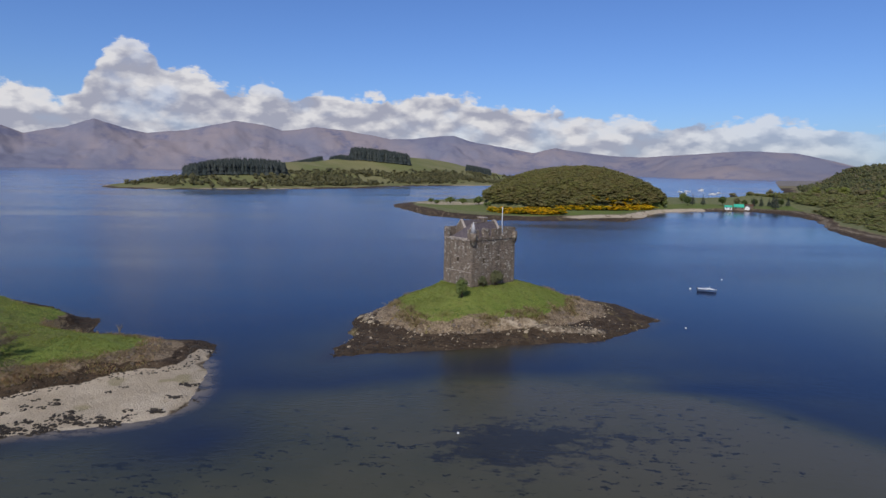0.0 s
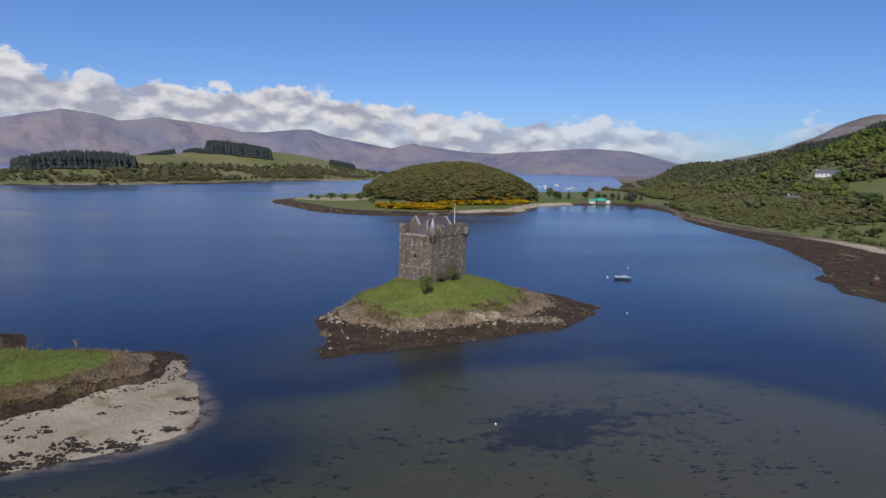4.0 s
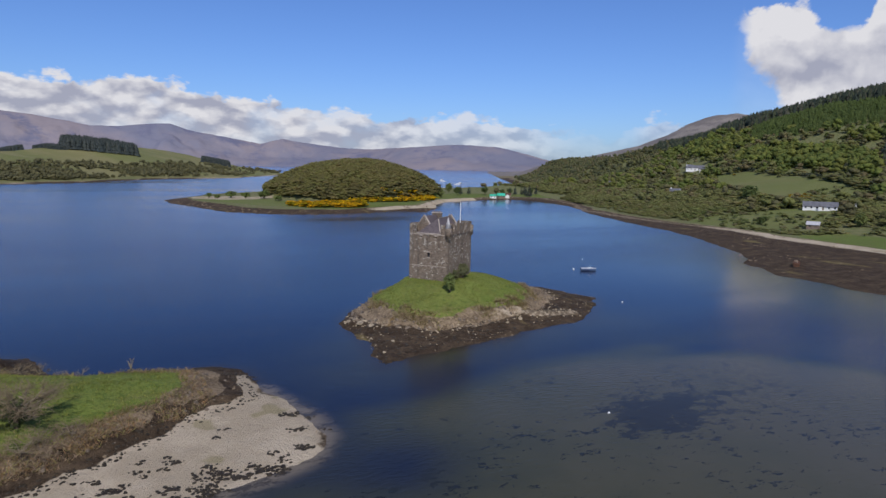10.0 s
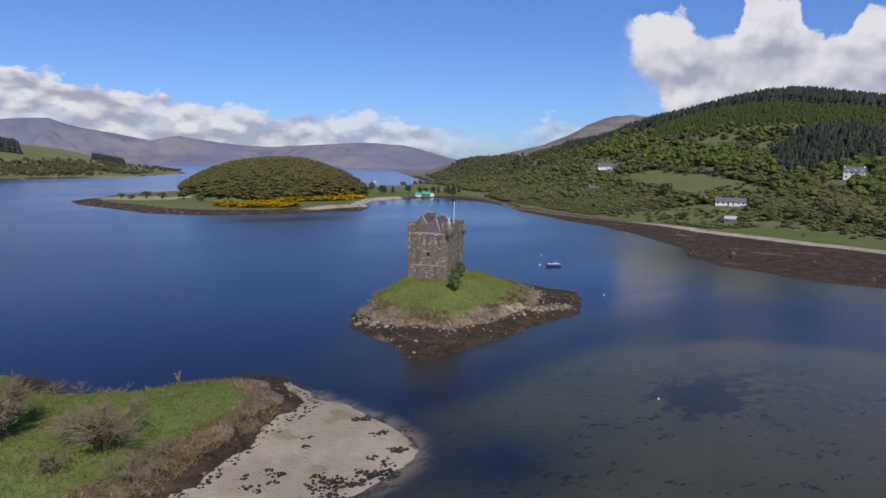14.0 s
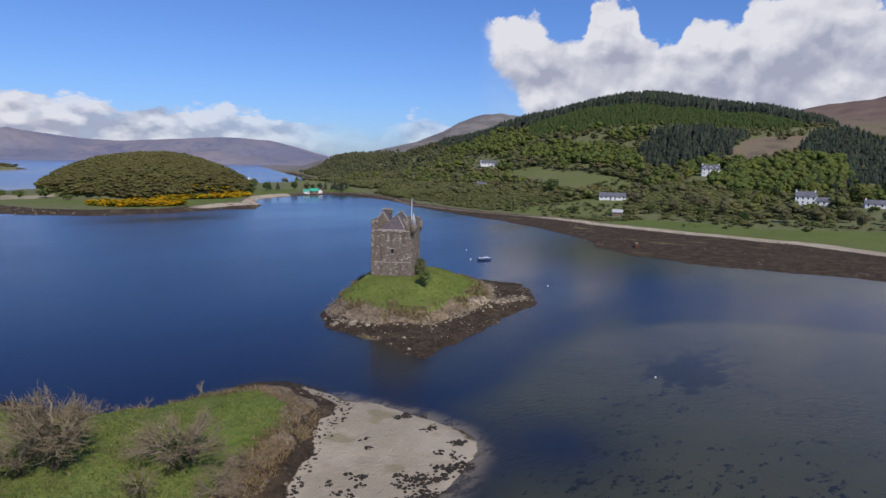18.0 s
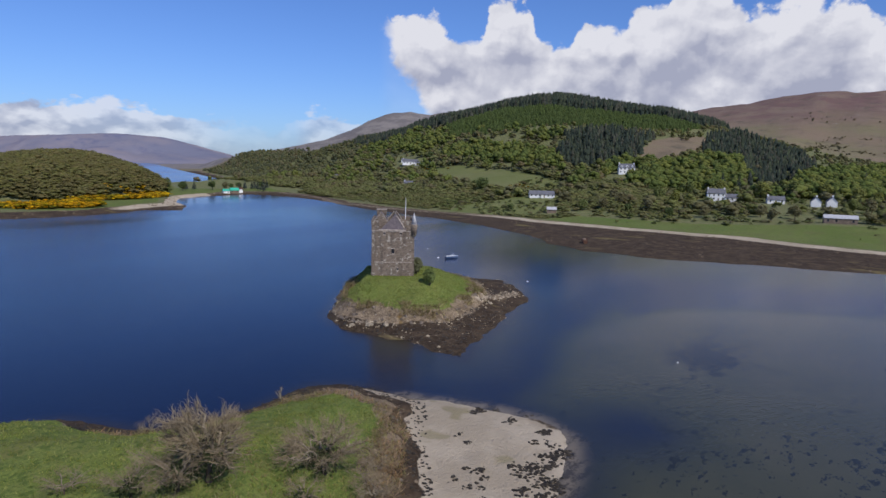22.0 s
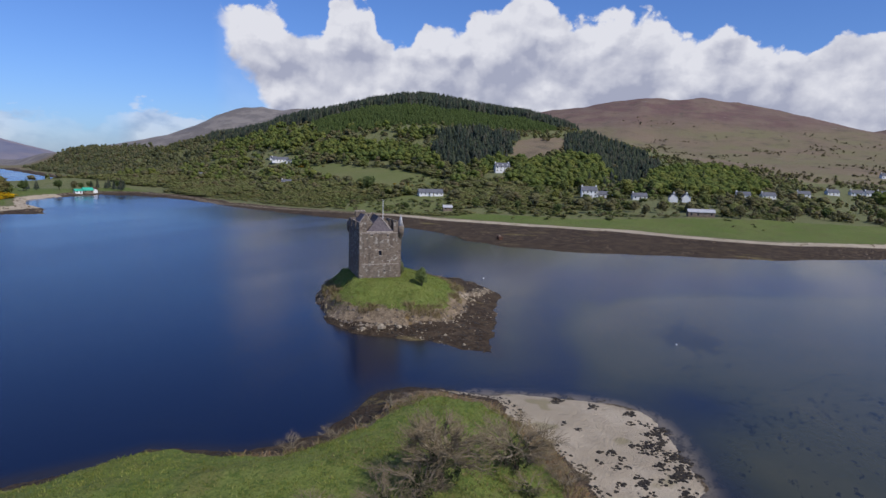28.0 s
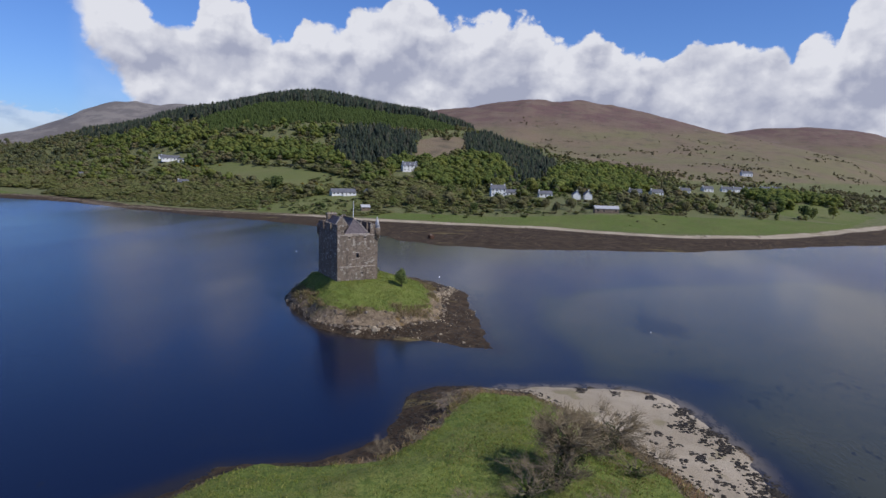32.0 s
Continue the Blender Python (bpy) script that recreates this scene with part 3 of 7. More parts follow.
def segment(x, y, a, b):
    """Distance to a straight line between two places."""
    ex, ey = b[0] - a[0], b[1] - a[1]
    t = np.clip(((x - a[0]) * ex + (y - a[1]) * ey) / (ex * ex + ey * ey), 0, 1)
    return np.hypot(x - a[0] - t * ex, y - a[1] - t * ey)


def islet_height(x, y):
    x, y = warp(x, y, 1.7, 0.13, 61)
    h, ds = terraces(x, y, [(0.0, ISLET), (1.1, ISLET_ROCK), (3.9, ISLET_TURF), (7.4, ISLET_TOP)], 0.16)
    on_top = rise(ds[3], -6, 3)
    h = h + fbm(x, y, 0.25, 4, 0.55, 2) * (0.22 + 0.55 * rise(h, 0.8, 1.6) * (1 - rise(h, 2.8, 4.2))) * (1 - on_top) + 0.05 * fbm(x, y, 1.1, 3)
    ledge = np.exp(-(segment(x, y, *RIDGE) / 2.2) ** 2) * 0.9 + np.exp(-(segment(x, y, *LEDGE) / 1.3) ** 2) * 0.6
    return h + ledge * (1 - rise(h, 2.4, 3.4)) - 0.25 * (1 - rise(ds[0], -3, 2.5))


def islet_zone(x, y, z):
    x, y = warp(x, y, 1.7, 0.13, 61)
    h, ds = terraces(x, y, [(0.0, ISLET), (1.1, ISLET_ROCK), (3.4, ISLET_TURF)])
    wob = fbm(x, y, 0.2, 4, 0.6, 4)
    grass = rise(ds[2] + wob * 2.0, -1.7, 0.5)
    mud = rise(-ds[1] + wob * 1.2, -0.8, 1.2) * (1 - grass)
    sand = np.maximum(0.45 * rise(2.3 + wob * 1.0 - segment(x, y, *RIDGE), -0.4, 0.8), 0.5 * rise(0.5 + wob * 1.6 - segment(x, y, *LEDGE), -0.4, 0.8)) * (1 - grass)
    return np.stack([grass, mud * (1 - sand), sand, 0 * x], -1)


islet = sheet("islet", np.arange(-40, 66, 0.45), np.arange(98, 186, 0.45), islet_height, islet_zone, LAND)
tagged(islet, "small grassy tidal islet ringed by brown weed-covered rock", "islet", kind="structure")

# the near headland with its sand spit
HEAD = [(-116, 160), (-92, 147), (-84, 141.5), (-78, 138), (-74, 128), (-66, 121.5), (-57, 121.5), (-48, 122), (-44, 118), (-41.5, 106), (-37.5, 95), (-37, 88), (-40, 82), (-47, 78.5), (-57, 76), (-70, 73), (-95, 64), (-140, 50), (-260, 40), (-260, 260), (-170, 190)]
HEAD_ROCK = [(-116, 157), (-93, 143), (-85, 138.5), (-80.5, 135), (-77, 122), (-67, 117.5), (-57, 118.5), (-50, 118.5), (-46, 113), (-45, 104), (-51, 99.5), (-57, 95), (-64, 88.5), (-76, 81), (-98, 71), (-141, 56), (-255, 46), (-255, 255), (-170, 186)]
HEAD_TURF = [(-118, 153), (-95, 139), (-87, 135), (-82.5, 131), (-79, 118.5), (-68, 114.5), (-60, 113.5), (-54.5, 111.5), (-53, 104), (-57, 99.5), (-63, 95.5), (-69, 90.5), (-80, 85), (-101, 76), (-142, 61), (-250, 51), (-250, 250), (-170, 182)]
HEAD_TOP = [(-122, 140), (-98, 129), (-88, 118), (-78, 107), (-76, 99), (-88, 93), (-108, 86), (-145, 73), (-240, 61), (-240, 240), (-172, 170)]


def head_height(x, y):
    x, y = warp(x, y, 2.0, 0.11, 64)
    h, ds = terraces(x, y, [(0.0, HEAD), (0.9, HEAD_ROCK), (3.3, HEAD_TURF), (6.0, HEAD_TOP)], 0.10)
    h = h + fbm(x, y, 0.22, 4, 0.55, 6) * (0.10 + 0.65 * rise(h, 0.95, 1.5) * (1 - rise(h, 2.9, 4.0))) + rise(h, 3.0, 4.5) * (0.5 * fbm(x, y, 0.06, 3, 0.5, 8) + 0.10 * fbm(x, y, 0.9, 3))
    return h - 0.12 * (1 - rise(ds[0], -3, 3))


def head_zone(x, y, z):
    x, y = warp(x, y, 2.0, 0.11, 64)
    d = [sdist(p, x, y) for p in (HEAD, HEAD_ROCK, HEAD_TURF)]
    wob = fbm(x, y, 0.18, 4, 0.6, 9)
    grass = rise(d[2] + wob * 1.8, -0.8, 1.2)
    sand = rise(-d[1] + wob * 1.0, -0.3, 0.7) * rise(x + 0.9 * (115 - y), -46, -43) * rise(116.5 - y, 0, 2.0)
    sand = sand * (1 - 0.6 * rise(1.5 - d[0] + wob * 2.0, 0, 1.6))
    mud = rise(-d[1] + wob * 2.2 + 3.2, 0.0, 1.6) * (1 - grass) * (1 - sand)
    return np.stack([grass, mud, sand, 0 * x], -1)


headland = sheet("headland", grid_axis(-250, -22, -112, -24, 0.5, 1.15), grid_axis(45, 240, 64, 150, 0.5, 1.15), head_height, head_zone, LAND)
tagged(headland, "green headland with dark rock edge and pale sand spit", "headland", kind="structure")

# the mainland shore with the wooded knoll, the village slope and the hills behind
MAIN = [(-47, 565), (-32, 500), (-12, 459), (5, 447), (27, 431), (62, 427), (104, 445), (125, 430), (142, 458), (167, 512), (195, 548), (239, 560), (277, 572), (290, 548), (282, 500), (262, 430), (240, 385), (217, 308), (205, 275), (190, 240), (168, 199), (145, 178), (136, 155), (134, 117), (145, 75), (155, 45), (197, -12), (230, -69), (300, -150), (420, -260), (800, -500), (2600, -1900), (4400, -1900), (4400, 3400), (1500, 2900), (700, 1320), (480, 880), (400, 790), (330, 835), (250, 825), (150, 790), (60, 740), (-20, 660), (-50, 600)]
MAIN_TOP = [(-28, 562), (-10, 500), (4, 474), (20, 456), (40, 447), (66, 444), (102, 460), (132, 470), (150, 500), (172, 530), (198, 560), (240, 576), (285, 590), (318, 560), (302, 505), (264, 420), (249, 367), (242, 314), (241, 262), (236, 215), (231, 168), (228, 113), (217, 70), (215, 40), (238, -10), (302, -70), (368, -130), (480, -225), (850, -455), (2650, -1800), (4300, -1800), (4300, 3300), (1540, 2800), (730, 1320), (508, 890), (420, 770), (335, 815), (255, 810), (150, 775), (65, 725), (-10, 650), (-30, 600)]
CREST = [(620, 1400, 2), (680, 1230, 3), (735, 1100, 11), (780, 1010, 27), (816, 890, 68), (853, 692, 90), (862, 601, 102), (878, 517, 110), (906, 446, 98), (930, 366, 83), (960, 280, 52)]
FAR_CREST = [(1100, 1560, 30), (1177, 1469, 58), (1228, 1417, 86), (1291, 1346, 122), (1345, 1282, 158), (1376, 1243, 170), (1390, 1225, 158), (1402, 1208, 174), (1434, 1162, 176), (1600, 1000, 140)]
MOOR_CREST = [(2120, 640, 166), (2148, 410, 203), (2163, 282, 230), (2173, 70, 266), (2160, -130, 232), (2148, -260, 186), (2125, -380, 142), (2100, -500, 95), (2060, -680, 30)]
MOOR_FAR = [(2900, -500, 185), (2850, -900, 225), (2780, -1080, 200), (2700, -1300, 80)]

# ground where the trees were felled
FELLED = [(612, 280), (690, 238), (572, 212), (505, 236), (520, 264)]

def main_height(x, y):
    x, y = warp(x, y, 7.0, 0.022, 67)
    h, ds = terraces(x, y, [(0.0, MAIN), (2.2, MAIN_TOP)], 0.10)
    d = np.clip(ds[1], 0, None)
    inland = rise(x, 222, 285)
    slope = 0.066 + 0.034 * rise(y, 150, 240) * rise(640 - y, 0, 140)
    slope = slope * (1 - 0.5 * rise(y, 640, 900))
    neck = rise(d + 0 * x, 0, 1) * rise(340 - x, 0, 50) * rise(y, 540, 580)
    base = np.minimum(d, 320) * slope * inland * (1 - 0.85 * neck)
    u, v = (x - 124) * 0.96 + (y - 616) * 0.28, -(x - 124) * 0.28 + (y - 616) * 0.96
    knoll = 32 * np.clip(1 - (u / 87) ** 2 - (v / 78) ** 2, 0, 1) ** 0.75
    hills = np.maximum.reduce([ridge(x, y, CREST, 320), ridge(x, y, FAR_CREST, 420), ridge(x, y, MOOR_CREST, 820), ridge(x, y, MOOR_FAR, 700)])
    hills = hills * rise(d, 20, 320 - 210 * rise(y, 780, 1000) * rise(1500 - x, 0, 300))
    rough = fbm(x, y, 0.004, 5, 0.5, 3) * 0.10 * hills + fbm(x, y, 0.011, 4, 0.6, 15) * 0.11 * hills * rise(y, 800, 1100) * rise(x, 900, 1050) + fbm(x, y, 0.03, 4, 0.5, 5) * rise(d, 5, 80) * 1.2
    h = h + base + knoll * rise(d, 0, 25) + hills + rough + fbm(x, y, 0.12, 3, 0.5, 12) * 0.12 * (h < 2.1)
    return h - 0.2 * (1 - rise(ds[0], -6, 8))


def main_zone(x, y, z):
    x, y = warp(x, y, 7.0, 0.022, 67)
    d0, d1 = sdist(MAIN, x, y), sdist(MAIN_TOP, x, y)
    wob = fbm(x, y, 0.05, 4, 0.6, 21)
    grass = rise(d1 + wob * 3, -1.0, 2.0)
    sand = np.exp(-((d1 + 5.0 + wob * 2.5) / 6.5) ** 2) * (0.45 + 0.75 * rise(300 - y, 0, 120) + 0.8 * rise(x, 85, 115) * (x < 235) * (y > 420) - 0.35 * (x < 85) * (y > 420))
    grass = grass * (1 - 0.62 * rise(1.1 - ((x - 8) / 34) ** 2 - ((y - 590) / 42) ** 2 + wob * 0.8, 0, 0.5))
    sand = np.clip(np.maximum(sand, (x < 60) * (y > 520) * (y < 660) * rise(d1, 0, 3)), 0, 1) * (1 - grass)
    mud = np.clip(1 - grass - sand, 0, 1)
    moor = np.maximum(rise(x + 0.6 * np.clip(y - 200, 0, 500), 980, 1200), rise(d1 * (y > 1000), 420, 560))
    moor = np.maximum(moor, rise(x - 1.2 * y, 520, 800) * rise(z, 18, 34))
    moor = np.maximum(moor, rise(sdist(FELLED, x, y) + 6 * wob, -3, 4))
    return np.stack([grass * (1 - moor), mud, sand, moor], -1)


# open ground on the village slope
FIELDS = [[(470, 500), (478, 455), (430, 320), (402, 282), (376, 280), (352, 318), (375, 370), (420, 440)],
          [(222, 160), (226, 100), (217, 50), (240, -15), (300, -75), (345, -100), (336, -50), (305, 10), (284, 75), (272, 120), (262, 165), (262, 215), (243, 225)],
          [(247, 300), (246, 240), (285, 238), (322, 255), (316, 288), (285, 305)],
          [(195, 560), (320, 555), (330, 598), (255, 650), (150, 570)],
          [(345, -100), (430, -150), (520, -150), (500, -110), (420, -75), (380, -60)],
          [(30, 470), (0, 520), (-25, 560), (-30, 600), (10, 600), (40, 545), (90, 500), (150, 535), (170, 545), (135, 480), (100, 462), (60, 448)],
          [(535, 235), (560, 260), (600, 262), (640, 230), (600, 215)],
          [(498, 272), (548, 270), (556, 246), (502, 240)]]


def open_field(x, y):
    out = np.zeros_like(x)
    for poly in FIELDS:
        out = np.maximum(out, rise(sdist(poly, x, y) + 5 * fbm(x, y, 0.03, 3, 0.5, 71), -4, 4))
    return out


def main_cover(x, y, z):
    pale = rise(sdist(FIELDS[0], x, y), -5, 5) * 0.75 + rise(sdist(FIELDS[4], x, y), -5, 20) * 0.6 + rise(sdist(FIELDS[5], x, y), -3, 6) * rise(60 - x, 0, 40) * 0.5
    pale = pale + 0.65 * rise(sdist(FIELDS[2], x, y), -4, 4) + 0.3 * 0.3 * rise(sdist(FIELDS[1], x, y), -4, 8) + 0.7 * rise(sdist(FIELDS[7], x, y), -4, 4)
    return np.stack([1 - open_field(x, y), np.clip(pale, 0, 1), 0.5 + 0.5 * rise(y, 900, 1050) * rise(x, 850, 1000), 0 * x + 1], -1)


mainland = sheet("mainland", grid_axis(-70, 4400, -60, 470, 3.0, 1.045), grid_axis(-1900, 3300, -140, 620, 3.0, 1.045), main_height, main_zone, LAND,
                 keep=lambda x, y, z: (sdist(MAIN, x, y) > -25), cover=main_cover)
tagged(mainland, "mainland shore of turf, scrub and brown foreshore with hills", "shore", kind="structure")

# the low green island across the loch
FAR_ISLE = [(-470, 868), (-379, 856), (-241, 924), (-130, 1034), (-66, 1180), (90, 1290), (180, 1480), (300, 1790), (320, 2200), (-200, 2300), (-500, 1700), (-580, 1200), (-520, 950)]


def isle_height(x, y):
    x, y = warp(x, y, 16.0, 0.008, 73)
    d = sdist(FAR_ISLE, x, y)
    h = np.where(d > 0, 2.0 * rise(d, 0, 18) + 18 * rise(d, 10, 190) + 44 * rise(d, 110, 400), d * 0.1)
    return h + rise(d, 10, 120) * (5 * fbm(x, y, 0.006, 4, 0.5, 31) + 1.0 * fbm(x, y, 0.03, 3, 0.5, 32))


def isle_zone(x, y, z):
    x, y = warp(x, y, 16.0, 0.008, 73)
    d = sdist(FAR_ISLE, x, y)
    wob = fbm(x, y, 0.02, 4, 0.6, 33)
    grass = rise(d + wob * 6, 9, 14)
    sand = np.exp(-((d - 7) / 4) ** 2) * rise(wob, -0.2, 0.3) * (1 - grass)
    return np.stack([grass, np.clip(1 - grass - sand, 0, 1), sand, 0 * x], -1)


# full pasture cover everywhere here, which puts distance haze into the turf colour
isle = sheet("far_island", np.arange(-640, 260, 7.0), np.arange(820, 2340, 8.0), isle_height, isle_zone, LAND, keep=lambda x, y, z: z > -2, cover=lambda x, y, z: np.stack([0 * x, 0 * x + 1, 0 * x, 0 * x + 1], -1))
tagged(isle, "low green island with pasture and dark plantations", "island", kind="structure")


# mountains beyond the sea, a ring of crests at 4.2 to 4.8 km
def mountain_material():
    m, n, p = material("far_mountain_heath_hazed")
    # haze put into the heath colour: blue-grey, with warmer mauve for lit slopes
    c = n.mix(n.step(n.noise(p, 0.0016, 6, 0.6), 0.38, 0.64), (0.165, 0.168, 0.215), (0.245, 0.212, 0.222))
    # darker blue-grey patches painted in as shaded slopes
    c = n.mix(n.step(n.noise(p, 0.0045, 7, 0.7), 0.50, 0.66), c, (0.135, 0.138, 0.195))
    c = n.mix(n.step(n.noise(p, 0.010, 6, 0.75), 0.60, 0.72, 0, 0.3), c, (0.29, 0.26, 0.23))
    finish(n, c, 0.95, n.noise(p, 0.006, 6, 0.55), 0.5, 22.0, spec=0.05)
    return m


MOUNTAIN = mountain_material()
CRESTS = [(-80, 3.0), (-60, 3.4), (-45, 2.6), (-37, 3.4), (-33.8, 2.15), (-31.2, 2.7), (-29.1, 3.45), (-27, 2.8), (-25.3, 2.45), (-22.3, 2.85), (-18.5, 3.75), (-15.9, 3.4), (-14.5, 3.05), (-11.6, 3.45), (-8.6, 3.15), (-5.1, 2.5), (-3, 2.55), (-1.1, 2.8), (0.7, 2.95), (2, 2.5), (5.6, 1.8), (7.8, 1.45), (9.8, 1.9), (13.8, 1.35), (17.6, 1.15), (24.2, 1.75), (28.7, 1.57), (31.5, 1.0), (33.8, 0.35), (36, -0.2), (40, -0.4)]


def mountains():
    azs = np.radians(np.arange(-80, 40.01, 0.12))
    radii = np.concatenate([np.linspace(3450, 4000, 12), np.linspace(4040, 4750, 40)])
    ca, ce = np.array([a for a, _ in CRESTS]), np.array([e for _, e in CRESTS])
    g, r = np.meshgrid(azs, radii)
    deg = np.degrees(g)
    el_top = np.interp(deg, ca, ce)
    near = rise(deg, 15, 22)
    foot, crest = 4080 - 520 * near, 4600 - 450 * near
    x, y = np.sin(g) * r, np.cos(g) * r
    top_z = 35.3 + crest * np.tan(np.radians(el_top))
    s = np.clip((r - foot) / (crest - foot), 0, 1.2)
    shape = np.where(s < 1, s ** 0.85, 1 - (s - 1) * 1.5)
    bumps = fbm(x, y, 0.0022, 5, 0.55, 41)
    z = top_z * shape * (1 + 0.30 * bumps * np.clip(1 - np.abs(s - 0.45) * 1.9, 0, 1)) - 6 * (s <= 0)
    gully = 1 - 2.2 * np.abs(fbm(x + 60 * bumps, y, 0.0030, 4, 0.55, 45))
    z = z - np.clip(gully, -0.4, 1) * 46 * np.clip(1 - np.abs(s - 0.5) * 1.9, 0, 1) * rise(top_z, 40, 220)
    z = z + fbm(x, y, 0.008, 4, 0.5, 43) * 7 * (s > 0)
    n_r, n_a = g.shape
    i = np.arange(n_r * n_a).reshape(n_r, n_a)
    f = np.stack([i[:-1, :-1], i[1:, :-1], i[1:, 1:], i[:-1, 1:]], -1).reshape(-1, 4)
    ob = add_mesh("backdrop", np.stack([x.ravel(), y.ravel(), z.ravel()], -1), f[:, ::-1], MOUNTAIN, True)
    tagged(ob, "hazy mauve mountains far beyond the sea loch", "mountains", kind="structure")


mountains()

# the sea: one sheet out to the horizon
SHOAL = [(-33, 96), (-18, 99), (0, 106), (20, 106), (33, 107), (45, 97.5), (54, 88), (61, 77), (72, 55), (90, 20), (60, -40), (-60, -40), (-90, 40), (-70, 70), (-44, 80)]
DEEPS = [(-33, 77, 9, 9, 0.62), (-24, 100, 9, 7, 0.4), (46, 99, 16, 3, 0.8), (-12, 106, 16, 5, 0.5)]


def water_zone(x, y, z):
    d = sdist(SHOAL, x, y)
    shoal = np.maximum(rise(d, -8, 9), 0.32 * rise(d, -34, -2)) * (0.80 + 0.20 * rise(x, -30, 35))
    for cx, cy, rx, ry, amount in DEEPS:
        shoal = shoal * (1 - amount * np.exp(-((x - cx) / rx) ** 2 - ((y - cy) / ry) ** 2))
    east = rise(sdist(MAIN, x, y), -75, -4) * rise(x, 20, 90) * rise(330 - y, 0, 120)
    shoal = np.maximum(shoal, 0.85 * east)
    lee = np.exp(-np.clip(-sdist(ISLET, x, y), 0, None) / 17) * rise(150 - y, 0, 30)
    shoal = np.maximum(shoal, 0.62 * lee)
    u, v = (x - 9) * 0.97 + (y - 77) * 0.25, -(x - 9) * 0.25 + (y - 77) * 0.97
    weed = 0.9 * np.exp(-((u + 1) / 9) ** 2 - (v / 7.0) ** 2) + 0.62 * np.exp(-((u - 9) / 19) ** 2 - ((v + 1) / 11) ** 2)
    land = np.maximum.reduce([sdist(ISLET, x, y), sdist(HEAD, x, y), sdist(MAIN, x, y)])
    edge = np.exp(-np.clip(-land, 0, None) / 2.6)
    near_sand = np.exp(-np.clip(-sdist(HEAD, x, y), 0, None) / 6.0) * (y < 116) * (x < -20)
    shoal = np.maximum(shoal, 0.22 * near_sand)
    wet_sand = np.exp(-np.clip(-sdist(HEAD, x, y), 0, None) / 2.3) * rise(x - 0.2 * (y - 75), -75, -58) * rise(113 - y, 0, 4)
    return np.stack([shoal, weed, edge * (1 - wet_sand), wet_sand], -1)


sea = sheet("water", grid_axis(-4900, 4900, -110, 240, 1.6, 1.09), grid_axis(-3000, 4900, -30, 200, 1.6, 1.09), lambda x, y: 0 * x, water_zone, WATER)
tagged(sea, "calm blue sea loch, shallow over sand and weed", "water", kind="structure")


# ---- plants ----
def unit(v):
    return v / np.maximum(np.linalg.norm(v, axis=-1, keepdims=True), 1e-9)


def broad_proto(k, lobes=7, seed=0, flat=1.0):
    """Leaf clumps of a round-headed tree of height 1 and width 1: places, facings and sizes."""
    r = np.random.default_rng(seed)
    c0 = np.stack([r.uniform(-0.26, 0.26, lobes), r.uniform(-0.26, 0.26, lobes), r.uniform(0.34, 0.72, lobes)], -1)
    c0[0] = (0, 0, 0.72)
    rad = r.uniform(0.17, 0.27, lobes)
    pick = r.integers(0, lobes, k)
    d = unit(r.normal(size=(k, 3)) + np.array([0, 0, 0.25]))
    c = c0[pick] + d * rad[pick][:, None] * r.uniform(0.72, 1.06, (k, 1))
    c[:, 2] = np.clip(c[:, 2] * flat, 0.04, 1.0)
    nrm = unit(d + 0.3 * r.normal(size=(k, 3)) + np.array([0, 0, 0.55]))
    return c, nrm, r.uniform(0.045, 0.085, k) * (90 / k) ** 0.35 * 1.5


def conifer_proto(k, seed=0, slim=1.0):
    r = np.random.default_rng(seed)
    h = 1 - np.sqrt(r.uniform(0.0, 0.96, k))
    h = np.clip(0.08 + 0.92 * h, 0, 1)
    a = r.uniform(0, 2 * np.pi, k)
    rad = 0.5 * (1 - h) ** 0.85 * slim * r.uniform(0.55, 1.1, k)
    c = np.stack([np.cos(a) * rad, np.sin(a) * rad, h], -1)
    nrm = unit(np.stack([np.cos(a), np.sin(a), 0.85 + 0 * a], -1) + 0.35 * r.normal(size=(k, 3)))
    return c, nrm, (0.035 + 0.075 * (1 - h)) * (60 / k) ** 0.35


def leaf_quads(c, nrm, size, seed=0):
    """Four corners of an irregular leaf clump at each place."""
    r = np.random.default_rng(seed)
    t = unit(np.cross(nrm, unit(r.normal(size=nrm.shape))))
    b = np.cross(nrm, t)
    k = len(c)
    out = np.empty((k, 4, 3))
    for j, (sa, sb) in enumerate(((-1, -1), (1, -1), (1, 1), (-1, 1))):
        out[:, j] = c + (sa * t * r.uniform(0.5, 1.2, (k, 1)) + sb * b * r.uniform(0.5, 1.2, (k, 1))) * size[:, None] + nrm * size[:, None] * r.uniform(-0.3, 0.3, (k, 1))
    return out


def leaf_object(name, quads, mat, tint):
    k = len(quads)
    ob = add_mesh(name, quads.reshape(-1, 3), np.arange(4 * k).reshape(k, 4), mat, False)
    set_colour(ob, "tint", np.repeat(np.concatenate([tint, np.ones((k, 1))], 1), 4, axis=0))
    return ob


def ico():
    bm = bmesh.new()
    bmesh.ops.create_icosphere(bm, subdivisions=1, radius=1.0)
    v = np.array([tuple(p.co) for p in bm.verts])
    f = np.array([[p.index for p in q.verts] for q in bm.faces])
    bm.free()
    return v, f


ICO_V, ICO_F = ico()


